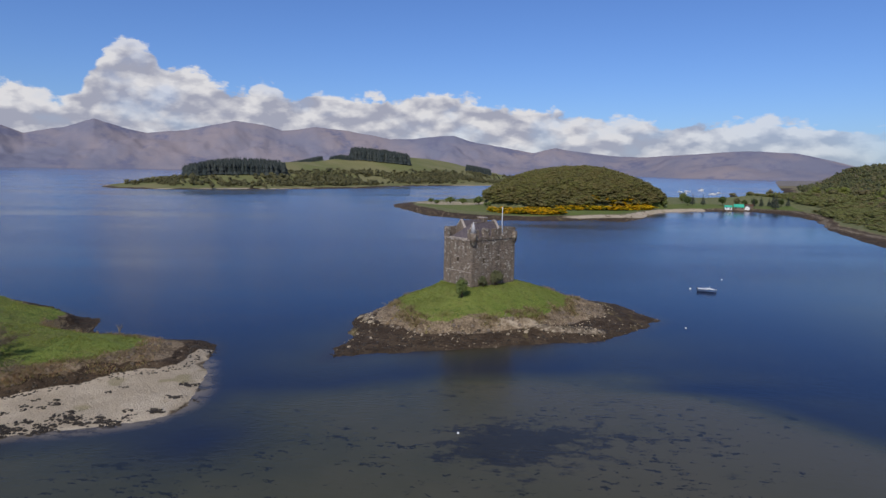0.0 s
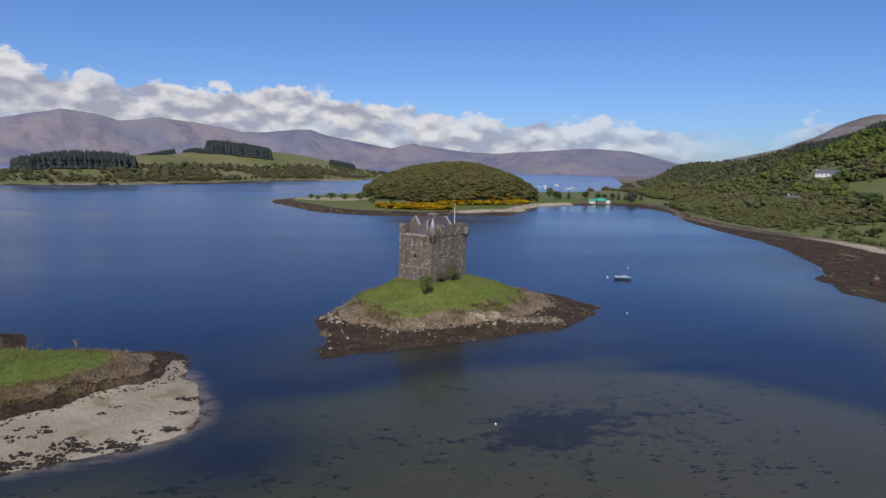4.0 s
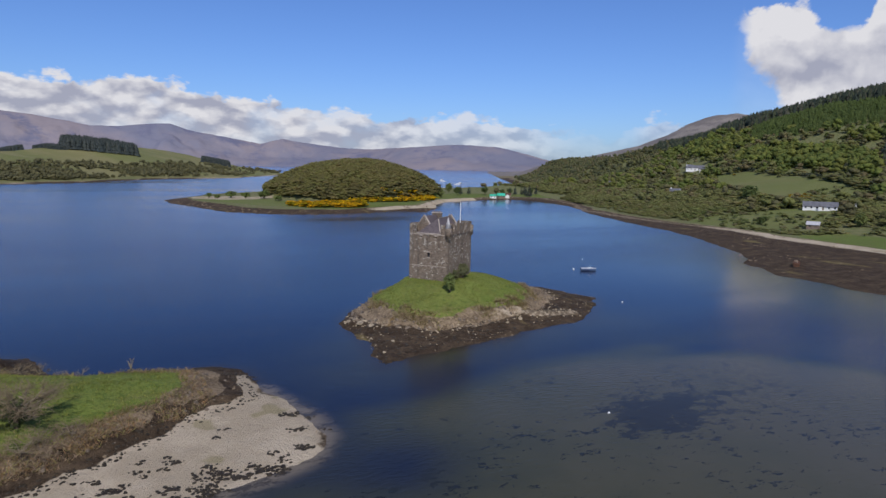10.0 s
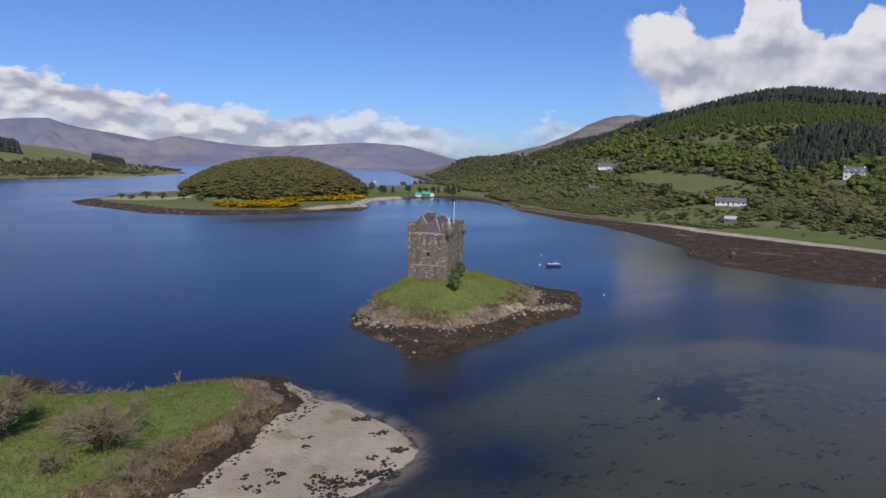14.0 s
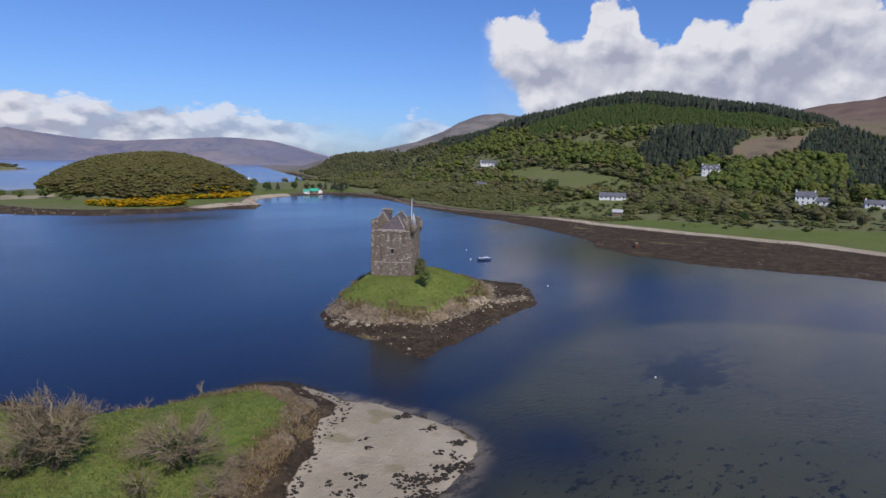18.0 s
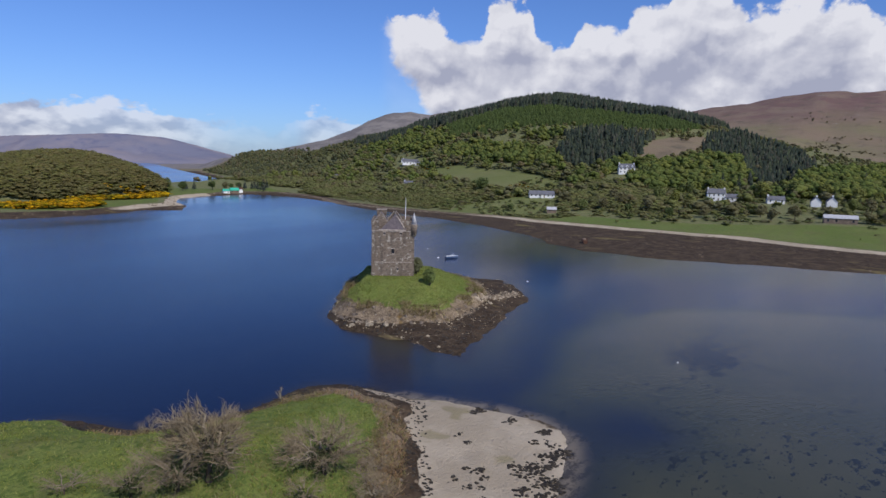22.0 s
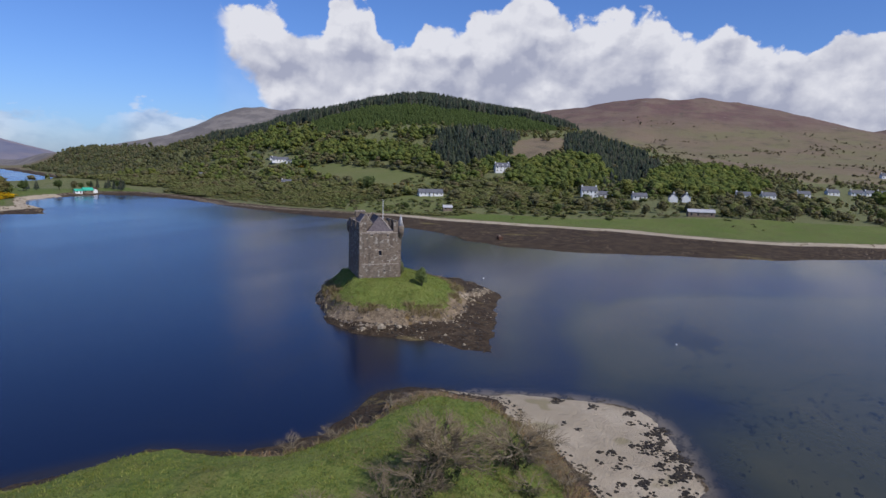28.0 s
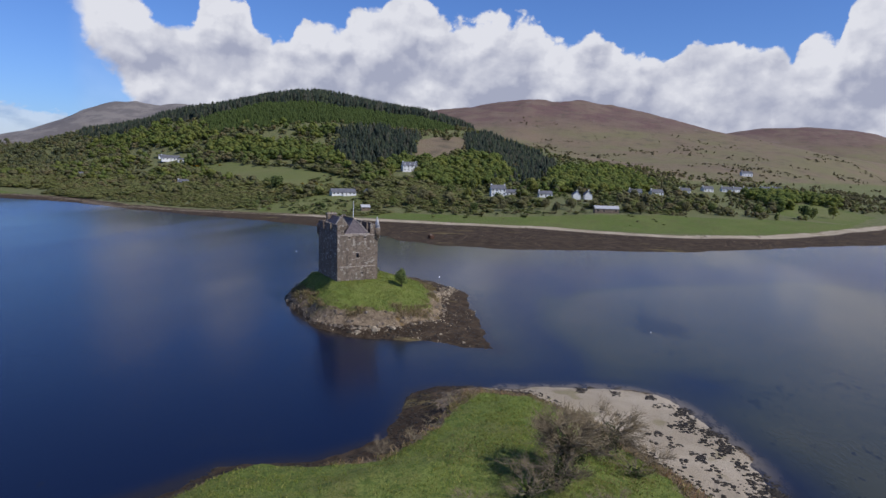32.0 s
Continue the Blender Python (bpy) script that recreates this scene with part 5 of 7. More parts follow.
def wall_bm(width, z0, z1, thick, holes, batter=0.0, wobble=0.0):
    """A wall in the xz plane, its outer face at y=0 and its thickness towards +y, with rectangular holes right through."""
    xs = sorted({-width / 2, width / 2, *[v for h in holes for v in (h[0], h[2])], *np.linspace(-width / 2, width / 2, 9)[1:-1]})
    zs = sorted({z0, z1, *[v for h in holes for v in (h[1], h[3])], *np.linspace(z0, z1, 8)[1:-1]})
    bm = bmesh.new()
    r = np.random.default_rng(int(width * 100))
    grid = {}
    for side in (0, 1):
        for i, x in enumerate(xs):
            for j, z in enumerate(zs):
                out = -batter * (z1 - z) / (z1 - z0) + (r.uniform(-wobble, wobble) if side == 0 and 0 < i < len(xs) - 1 else 0)
                grid[side, i, j] = bm.verts.new((x, (out if side == 0 else thick), z))
    def hole(i, j):
        cx, cz = (xs[i] + xs[i + 1]) / 2, (zs[j] + zs[j + 1]) / 2
        return any(h[0] < cx < h[2] and h[1] < cz < h[3] for h in holes)
    solid = {(i, j) for i in range(len(xs) - 1) for j in range(len(zs) - 1) if not hole(i, j)}
    for i, j in solid:
        for side in (0, 1):
            bm.faces.new([grid[side, a, b] for a, b in ((i, j), (i + 1, j), (i + 1, j + 1), (i, j + 1))])
        for di, dj, p, q in ((-1, 0, (0, 0), (0, 1)), (1, 0, (1, 0), (1, 1)), (0, -1, (0, 0), (1, 0)), (0, 1, (0, 1), (1, 1))):
            if (i + di, j + dj) not in solid:
                a, b = (i + p[0], j + p[1]), (i + q[0], j + q[1])
                bm.faces.new((grid[0, *a], grid[0, *b], grid[1, *b], grid[1, *a]))
    return bm


def turned(bm, m):
    bmesh.ops.transform(bm, matrix=m, verts=bm.verts)
    return bm


def castle():
    base, eave = 5.6, 18.6
    c = thing("castle_tower", (CASTLE[0], CASTLE[1], base), "grey-brown rubble stone tower house with slate roof on an islet", "castle", CASTLE[2])
    L, W, h, top = 7.03, 5.2, eave - base, 20.0 - base
    west = pose(-L, 0, 0, 0, 0, -90)
    south = pose(0, -W, 0, 0, 0, 0)
    east = pose(L, 0, 0, 0, 0, 90)
    north = pose(0, W, 0, 0, 0, 180)
    # walls, with windows right through; x runs along each wall seen from outside
    sides = ((west, 2 * W, [(-0.35, 7.3, 0.35, 8.5), (0.95, 3.2, 1.35, 3.7), (-2.35, 12.0, -1.9, 12.5), (1.65, 12.0, 2.1, 12.5)]),
             (south, 2 * L - 2.0, [(-3.7, 7.2, -3.1, 8.6), (1.2, 7.6, 1.7, 8.8), (-2.8, 10.8, -2.3, 11.7), (0.2, 2.6, 1.5, 4.9), (3.6, 5.4, 4.0, 6.4)]),
             (east, 2 * W, [(-0.4, 7.4, 0.4, 8.6), (1.6, 4.0, 2.0, 4.9)]),
             (north, 2 * L - 2.0, [(-3.0, 7.3, -2.4, 8.5), (2.2, 7.5, 2.8, 8.7), (0.1, 4.1, 0.5, 5.0)]))
    for m, width, holes in sides:
        part("wall", turned(wall_bm(width, 0.0, h, 1.0, holes, 0.12, 0.035), m), STONE, c)
    # parapet with a walk behind it, broken by low crenels
    for m, width, gaps in ((west, 2 * W, [(-3.5, 3.2)]), (south, 2 * L - 1.0, [(-5.2, -3.6), (-1.8, -0.8), (2.4, 3.2)]), (east, 2 * W, [(-1.5, -0.6), (1.4, 2.2)]), (north, 2 * L - 1.0, [(-3.4, -2.4), (2.0, 3.0)])):
        holes = [(a, h + (0.01 if b - a > 5 else 0.55), b, top + 1) for a, b in gaps]
        part("parapet", turned(wall_bm(width + (0.1 if width < 11 else 0), h + 0.003, top, 0.5, holes, 0.0, 0.03), m @ Matrix.Translation((0, -0.05, 0))), STONE, c)
        cope = turned(wall_bm(width * 0.98, h - 0.22, h - 0.02, 0.4, [], 0.0, 0.02), m @ Matrix.Translation((0, -0.14, 0)))
        part("string_course", cope, STONE_PALE if m is west else STONE, c)
    part("roof_walk", box_bm(-L + 0.9, -W + 0.9, h - 0.3, L - 0.9, W - 0.9, h + 0.05), SLATE, c)
    # round bartizans at three corners; one has a pale cone roof
    for x, y, cone in ((-L + 0.15, -W + 0.15, True), (L - 0.2, -W + 0.2, False), (L - 0.2, W - 0.2, False)):
        t = part("turret", cone_bm(x, y, h - 0.9, top + (0.25 if cone else 0.05), 0.72, 0.82, 18), STONE, c, "round corner turret", True)
        corbel = cone_bm(x, y, h - 1.5, h - 0.9, 0.35, 0.72, 18)
        part("corbel", corbel, STONE, t)
        if cone:
            part("cone_roof", cone_bm(x, y, top + 0.25, top + 2.9, 0.72, 0.04, 18), LEAD, t, "pale lead cone roof", True)
    # cap house: a hipped slate roof that rises from the south-west wall head, and a gabled wing beside it
    z = h + 0.06
    hip = bmesh.new()
    low = [hip.verts.new(v) for v in ((-L + 0.25, -3.0, z), (4.1, -3.0, z), (4.1, 1.6, z), (-L + 0.25, 3.3, z))]
    ridge_ends = [hip.verts.new(v) for v in ((-2.9, -0.5, z + 3.5), (4.1, -0.5, z + 3.5))]
    for f in ((0, 1, 5, 4), (2, 3, 4, 5), (3, 0, 4), (1, 2, 5), (3, 2, 1, 0)):
        hip.faces.new([(low + ridge_ends)[i] for i in f])
    part("roof", hip, SLATE, c, "dark slate hipped roof")
    part("ridge_tiles", box_bm(-2.95, -0.62, z + 3.42, 4.1, -0.38, z + 3.62, 0.04), STONE, c)
    wing = [(1.35, z), (1.35, z + 1.7), (3.0, z + 4.0), (4.65, z + 1.7), (4.65, z)]
    part("roof", prism_bm([(1.3, z + 1.55), (3.0, z + 3.9), (4.7, z + 1.55)], -3.3, 3.5, "x"), SLATE, c, "dark slate gabled roof")
    part("wing_wall", prism_bm([(1.4, z - 0.4), (1.4, z + 1.55), (4.6, z + 1.55), (4.6, z - 0.4)], -3.2, 3.4, "x"), STONE, c)
    for x0, x1 in ((-3.75, -3.25), (3.45, 3.9)):
        g = part("gable", prism_bm(wing, x0, x1, "x"), STONE, c)
        for a, b in (((1.25, z + 1.6), (2.9, z + 4.02)), ((3.1, z + 4.02), (4.75, z + 1.6))):
            part("skew", prism_bm([a, b, (b[0], b[1] + 0.2), (a[0], a[1] + 0.2)], x0 - 0.08, x1 + 0.08, "x"), STONE_PALE, g, "pale dressed coping stones")
    g = part("gable", prism_bm([(-3.3, z - 0.4), (-3.3, z + 0.2), (-0.75, z + 3.75), (-0.25, z + 3.75), (1.9, z + 0.9), (1.9, z - 0.4)], 4.1, 4.5, "x"), STONE, c)
    for a, b in (((-3.4, z + 0.15), (-0.72, z + 3.78)), ((-0.28, z + 3.78), (1.3, z + 1.75))):
        part("skew", prism_bm([a, b, (b[0], b[1] + 0.22), (a[0], a[1] + 0.22)], 4.02, 4.6, "x"), STONE_PALE, g, "pale dressed coping stones")
    # low pale kerb where the hipped roof meets the wall head
    part("wall_kerb", box_bm(-L + 0.05, -3.2, h + 0.004, -L + 0.3, 3.4, h + 0.22, 0.04), STONE_PALE, c, "pale kerb stones along the eaves")
    part("skew", turned(box_bm(-2.3, -0.12, 0.0, 2.3, 0.12, 0.22), Matrix.LocRotScale((-4.86, -1.75, z + 1.72), (Vector((-2.9, -0.5, z + 3.5)) - Vector((-L + 0.25, -3.0, z))).to_track_quat("X", "Z"), None)), STONE_PALE, c)
    for x, y, zz, wx, wy, pots in ((3.6, 3.0, z + 2.9, 0.55, 1.25, (-0.8, 0.0, 0.8)), (5.9, 3.6, h + 0.05, 0.75, 0.38, (0.0,))):
        s = part("chimney", box_bm(x - wx, y - wy, zz, x + wx, y + wy, zz + 1.35, 0.04), STONE, c, "stone chimney stack")
        part("chimney_cap", box_bm(x - wx - 0.08, y - wy - 0.08, zz + 1.352, x + wx + 0.08, y + wy + 0.08, zz + 1.5), STONE_PALE, s)
        for k in pots:
            part("chimney_pot", cone_bm(x, y + k, zz + 1.5, zz + 1.9, 0.15, 0.12, 10), TIMBER, s)
    d = part("dormer", prism_bm([(-1.4, z + 0.2), (-1.4, z + 1.5), (-0.7, z + 2.2), (0.0, z + 1.5), (0.0, z + 0.2)], -3.3, -1.7), STONE, c, "small stone dormer")
    part("pane", box_bm(-1.1, -3.33, z + 0.5, -0.3, -3.302, z + 1.4), GLASS_DARK, d)
    # thin offset course half way up the south-west wall
    part("string_course", turned(wall_bm(9.3, 5.15, 5.3, 0.4, [], 0.0, 0.02), west @ Matrix.Translation((0, -0.15, 0))), STONE_PALE, c)
    # flagstaff
    p = part("flagpole", cone_bm(4.45, -3.2, h, 25.7 - base, 0.11, 0.07, 10), WHITE_PAINT, c, "white flagpole")
    part("finial", cone_bm(4.45, -3.2, 25.7 - base, 25.9 - base, 0.12, 0.05, 8), WHITE_PAINT, p)
    # outside stair to the raised door
    for i in range(9):
        part("step", box_bm(0.3 + 0.28 * i - 2.6, -W - 1.25, -0.2 + 0.0, 2.9 - 2.6, -W - 0.2, 0.35 + 0.27 * i) if i else box_bm(-2.7, -W - 1.3, -0.3, 0.3, -W - 0.2, 0.3), STONE, c)
    part("door", box_bm(0.22, -W + 0.5, 2.6, 1.48, -W + 0.58, 4.88), TIMBER, c, "dark timber door")
    for m, width, holes in sides:
        for k, (a, b, cc, dd) in enumerate(holes):
            if (cc - a) > 1:
                continue
            wnd = part("window", turned(box_bm(a, 0.55, b, cc, 0.6, dd), m), GLASS_DARK, c)
            part("sill", turned(box_bm(a - 0.12, -0.1, b - 0.16, cc + 0.12, 0.35, b - 0.002), m), STONE_PALE, wnd)
            part("lintel", turned(box_bm(a - 0.18, -0.08, dd + 0.002, cc + 0.18, 0.35, dd + 0.24), m), STONE_PALE, wnd)
    return c


castle()


def bush(place, height, width, mat, name, label, category, k=500, seed=0, stems=5, tint=(1, 1, 1)):
    """A leafy bush with several stems under a crown of leaf clumps."""
    ob = thing(name, place, label, category)
    r = np.random.default_rng(seed)
    c, nrm, size = broad_proto(k, 11, seed)
    q = leaf_quads(c * np.array([width, width, height]), nrm, size * (width + height) * 0.5, seed)
    crown = leaf_object("crown", q, mat, np.tile(np.array(tint, float), (k, 1)))
    crown.parent = ob
    for i in range(stems):
        a = r.uniform(0, 6.28)
        tip = Vector((math.cos(a) * width * 0.22, math.sin(a) * width * 0.22, height * r.uniform(0.5, 0.75)))
        limb([(Vector((0, 0, -0.3)), 0.10), (tip * 0.5 + Vector((0, 0, 0.1)), 0.07), (tip, 0.025)], "stem", BARK, ob)
    return ob


def limb_bm(bm, pts, seg=5):
    rings = []
    for i, (p, rad) in enumerate(pts):
        d = (pts[min(i + 1, len(pts) - 1)][0] - pts[max(i - 1, 0)][0]).normalized()
        a = d.orthogonal().normalized()
        b = d.cross(a)
        rings.append([bm.verts.new(p + (a * math.cos(6.2832 * k / seg) + b * math.sin(6.2832 * k / seg)) * rad) for k in range(seg)])
    for r0, r1 in zip(rings, rings[1:]):
        for k in range(seg):
            bm.faces.new((r0[k], r0[(k + 1) % seg], r1[(k + 1) % seg], r1[k]))


def limb(pts, name, mat, parent):
    bm = bmesh.new()
    limb_bm(bm, pts)
    return part(name, bm, mat, parent, smooth=True)


isl = lambda x, y: float(islet_height(np.array([float(x)]), np.array([float(y)]))[0])
hdl = lambda x, y: float(head_height(np.array([float(x)]), np.array([float(y)]))[0])
mnl = lambda x, y: float(main_height(np.array([float(x)]), np.array([float(y)]))[0])
bush((4.0, 138.2, isl(4.0, 138.2)), 4.6, 3.2, LEAF_BRIGHT, "shrub", "tall green shrub on the islet's turf slope", "shrub", 900, 3, tint=(0.75, 0.85, 0.8))
bush((12.4, 148.4, isl(12.4, 148.4)), 3.9, 3.9, LEAF_DULL, "shrub", "round dark shrub against the tower wall", "shrub", 700, 4, tint=(0.7, 0.8, 0.7))
bush((9.2, 146.4, isl(9.2, 146.4)), 2.8, 2.8, LEAF_DULL, "shrub", "low dark shrub at the tower's foot", "shrub", 240, 5, tint=(0.6, 0.7, 0.6))


def lumps(name, spots, sizes, mat, label, category, seed=0, squash=0.6, rings=0):
    """Many small rocks or weed clumps as one object: rough, squashed eight-sided stones."""
    r = np.random.default_rng(seed)
    n = len(spots)
    k = 6
    ang = np.arange(k) / k * 2 * np.pi
    low = r.uniform(0.7, 1.15, (n, k))
    up = r.uniform(0.4, 0.8, (n, k))
    v = np.empty((n, 2 * k + 1, 3))
    turn = r.uniform(0, 6.28, (n, 1))
    stretch = r.uniform(0.65, 1.0, (n, 1))
    for j, (rad, z0) in enumerate(((low, -0.35), (up, 0.55))):
        x, y = np.cos(ang + 0.5 * j) * rad, np.sin(ang + 0.5 * j) * rad * stretch
        v[:, j * k:(j + 1) * k, 0] = x * np.cos(turn) - y * np.sin(turn)
        v[:, j * k:(j + 1) * k, 1] = x * np.sin(turn) + y * np.cos(turn)
        v[:, j * k:(j + 1) * k, 2] = (z0 + r.uniform(-0.2, 0.2, (n, k))) * squash
    v[:, 2 * k] = np.stack([r.uniform(-0.2, 0.2, n), r.uniform(-0.2, 0.2, n), np.full(n, 0.85 * squash)], -1)
    v = v * sizes[:, None, None] + spots[:, None, :]
    f = []
    for a in range(k):
        b = (a + 1) % k
        f += [(a, b, k + a), (b, k + b, k + a), (k + a, k + b, 2 * k)]
    f = (np.array(f)[None] + (np.arange(n) * (2 * k + 1))[:, None, None]).reshape(-1, 3)
    ob = add_mesh(name, v.reshape(-1, 3), f, mat, False)
    return tagged(ob, label, category, kind="stuff")


def tufts(name, spots, size, mat, label, category, tints, seed=0, blades=3, lean=0.35, width=0.12, mottle=0.0):
    """Upright tapering blades in bunches."""
    r = np.random.default_rng(seed)
    n = len(spots) * blades
    p = np.repeat(spots, blades, axis=0) + np.stack([r.normal(0, 0.12, n), r.normal(0, 0.12, n), np.zeros(n)], -1)
    h = np.repeat(size, blades) * r.uniform(0.6, 1.2, n)
    a = r.uniform(0, 6.28, n)
    side = np.stack([np.cos(a), np.sin(a), 0 * a], -1)
    tip = np.stack([r.normal(0, lean, n), r.normal(0, lean, n), np.ones(n)], -1)
    wd = h * width * r.uniform(0.6, 1.4, n)
    q = np.stack([p - side * wd[:, None], p + side * wd[:, None], p + side * (wd * 0.35)[:, None] + tip * h[:, None], p - side * (wd * 0.35)[:, None] + tip * h[:, None] * 0.9], 1)
    t = np.array(tints)[r.integers(0, len(tints), n)] * r.uniform(0.8, 1.2, (n, 1))
    if mottle:
        t = t * (1 + mottle * fbm(p[:, 0], p[:, 1], 0.22, 4, 0.6, seed + 200))[:, None]
    return tagged(leaf_object(name, q, mat, t), label, category, kind="stuff")


# ---- the islet's shore: stones, weed, straw fringe ----
spots, r = scatter(9000, (-24, 54, 108, 176), lambda x, y: (sdist(ISLET, x, y) > -0.6) * (sdist(ISLET_ROCK, x, y) < 0.8) * (0.03 + 0.30 * rise(fbm(x, y, 0.16, 3, 0.5, 81), 0.15, 0.4)), islet_height, 31)
lumps("islet_stones", spots + np.array([0, 0, 0.12]), r.uniform(0.06, 0.30, len(spots)), PALE_ROCK, "pale barnacled stones strewn over the foreshore", "stones", 31)
spots, r = scatter(9000, (-24, 56, 106, 178), lambda x, y: (sdist(ISLET, x, y) > -1.5) * (sdist(ISLET_ROCK, x, y) < 0.3) * 0.4, islet_height, 32)
lumps("bladderwrack_islet", spots + np.array([0, 0, 0.08]), r.uniform(0.18, 0.6, len(spots)), WEED_ROCK, "dark brown bladderwrack over the foreshore rocks", "seaweed", 32, 0.4)
spots, r = scatter(9000, (-24, 44, 122, 174), lambda x, y: (sdist(ISLET_TURF, x, y) < -0.8) * (sdist(ISLET_ROCK, x, y) > -1.0) * (0.06 + 0.34 * rise(fbm(x, y, 0.3, 3, 0.5, 85), -0.05, 0.3)), islet_height, 33)
lumps("islet_crags", spots + np.array([0, 0, 0.12]), r.uniform(0.15, 0.62, len(spots)), BANK_ROCK, "rough grey-brown crags under the turf edge", "rocks", 33, 0.9)
spots, r = scatter(5000, (-24, 44, 122, 174), lambda x, y: (np.abs(sdist(ISLET_ROCK, x, y) + 0.4) < 1.2) * 0.25 + 0.6 * (segment(x, y, *LEDGE) < 1.8) + 0.25 * (segment(x, y, *RIDGE) < 2.6), islet_height, 34)
lumps("islet_pale_crags", spots + np.array([0, 0, 0.2]), r.uniform(0.08, 0.38, len(spots)), PALE_ROCK, "pale weathered ledges at the foot of the islet", "rocks", 34, 0.6)
for x, y, w_, h_ in ((-18.9, 141.5, 0.9, 0.45), (-17.4, 137.8, 1.2, 0.5), (-16.0, 134.6, 0.8, 0.4), (17.5, 129.6, 0.8, 0.4), (13.6, 128.3, 0.6, 0.35), (23.5, 130.0, 0.7, 0.35), (-14.8, 124.5, 0.5, 0.35), (-18.5, 119.0, 0.5, 0.3)):
    rock = lumps("boulder", np.array([[x, y, isl(x, y) + 0.1 * h_]]), np.array([w_]), PALE_ROCK, "pale weathered boulder on the tidal rocks", "boulder", int(x * 10) % 97 + 40, h_ / w_)
    rock["kind"] = "thing"
spots, r = scatter(60000, (-20, 42, 122, 174), lambda x, y: (sdist(ISLET_TURF, x, y) > -2.6) * (sdist(ISLET_TURF, x, y) < 0.4 + 1.6 * rise(fbm(x, y, 0.5, 3, 0.5, 90), 0.1, 0.3)) * (0.03 + 0.8 * rise(fbm(x, y, 0.22, 4, 0.6, 86), 0.0, 0.25)), islet_height, 35)
tufts("straw_fringe", spots + np.array([0, 0, 0.1]), r.uniform(0.3, 1.0, len(spots)), STRAW, "long dead straw-coloured grass hanging at the turf's edge", "grass", [(1, 0.97, 0.9), (0.85, 0.78, 0.66), (0.62, 0.70, 0.40), (0.95, 0.85, 0.75)], 35, 3, 0.8, 0.09)
spots, r = scatter(52000, (-14, 36, 127, 170), lambda x, y: (sdist(ISLET_TURF, x, y) > -0.9) * (0.5 + 0.5 * clump(x, y, 0.3, 87)) * (ellipse(x, y, CASTLE[0], CASTLE[1], 7.4, 5.6, 40) > 1), islet_height, 36)
tufts("islet_grass", spots + np.array([0, 0, 0.1]), r.uniform(0.08, 0.26, len(spots)), GRASS_BLADE, "fresh green turf around the tower", "grass", [(1, 1, 0.8), (0.78, 0.95, 0.7), (1.1, 1.0, 0.9), (0.68, 0.82, 0.66), (1.25, 1.12, 1.2)], 36, 3, 0.5, 0.17, 0.45)

# ---- the headland: grass, bracken, weed on the sand ----
spots, r = scatter(80000, (-122, -50, 82, 152), lambda x, y: (sdist(HEAD_TURF, x, y) > 0.0) * (0.30 + 0.70 * clump(x, y, 0.25, 82)), head_height, 37)
tufts("headland_grass", spots + np.array([0, 0, 0.1]), r.uniform(0.10, 0.28, len(spots)), GRASS_BLADE, "rough green pasture grass on the headland", "grass", [(1, 1, 0.8), (0.78, 0.92, 0.7), (1.1, 1.0, 0.9), (0.68, 0.80, 0.64), (1.25, 1.12, 1.2)], 37, 3, 0.6, 0.17, 0.45)
spots, r = scatter(90000, (-100, -44, 76, 124), lambda x, y: (np.abs(sdist(HEAD_TURF, x, y) + 1.2) < 1.8) * (sdist(HEAD_ROCK, x, y) > 0.6) * (0.25 + 0.75 * rise(104 - y, -4, 8)) * (0.2 + 0.8 * clump(x, y, 0.2, 88)), head_height, 38)
tufts("dead_bracken", spots + np.array([0, 0, 0.1]), r.uniform(0.18, 0.55, len(spots)), HEATHER, "dead brown bracken and bramble along the bank", "bracken", [(1, 1, 1), (1.2, 1.15, 1.1), (0.8, 0.78, 0.78), (1.25, 1.0, 0.7), (0.9, 1.1, 0.6)], 38, 4, 0.9, 0.09)
spots, r = scatter(9000, (-118, -40, 78, 162), lambda x, y: (sdist(HEAD_ROCK, x, y) > 0.2) * (sdist(HEAD_ROCK, x, y) < 3.2) * (sdist(HEAD_TURF, x, y) < 0.0) * (0.04 + 0.3 * rise(fbm(x, y, 0.3, 3, 0.5, 89), 0.0, 0.3)), head_height, 39)
lumps("headland_crags", spots, r.uniform(0.10, 0.45, len(spots)), DARK_ROCK, "grey-brown broken rock along the headland's edge", "rocks", 39, 0.9)
spots, r = scatter(1500, (-100, -42, 76, 124), lambda x, y: (sdist(HEAD_TURF, x, y) < -0.3) * (sdist(HEAD_ROCK, x, y) > 0.8) * rise(fbm(x, y, 0.2, 3, 0.5, 93), -0.1, 0.2) * 0.7, head_height, 43)
lumps("bank_rocks", spots + np.array([0, 0, 0.15]), r.uniform(0.15, 0.5, len(spots)), BANK_ROCK, "grey-brown rock outcrops on the grassy bank", "rocks", 43, 0.55)
spots, r = scatter(30000, (-100, -44, 76, 124), lambda x, y: (np.abs(sdist(HEAD_TURF, x, y)) < 0.9) * (0.1 + 0.9 * rise(fbm(x, y, 0.25, 4, 0.6, 94), -0.05, 0.25)), head_height, 44)
tufts("bank_straw", spots + np.array([0, 0, 0.1]), r.uniform(0.2, 0.6, len(spots)), STRAW, "dead pale grass at the top of the bank", "grass", [(0.9, 0.86, 0.75), (0.7, 0.62, 0.5), (0.6, 0.7, 0.4)], 44, 3, 0.8, 0.09)
spots, r = scatter(26000, (-118, -38, 72, 162), lambda x, y: (sdist(HEAD, x, y) > -2.0) * (sdist(HEAD_ROCK, x, y) < 1.0) * (sdist(HEAD_ROCK, x, y) > -1.6 - 2.5 * (y > 112)) * 0.7, head_height, 40)
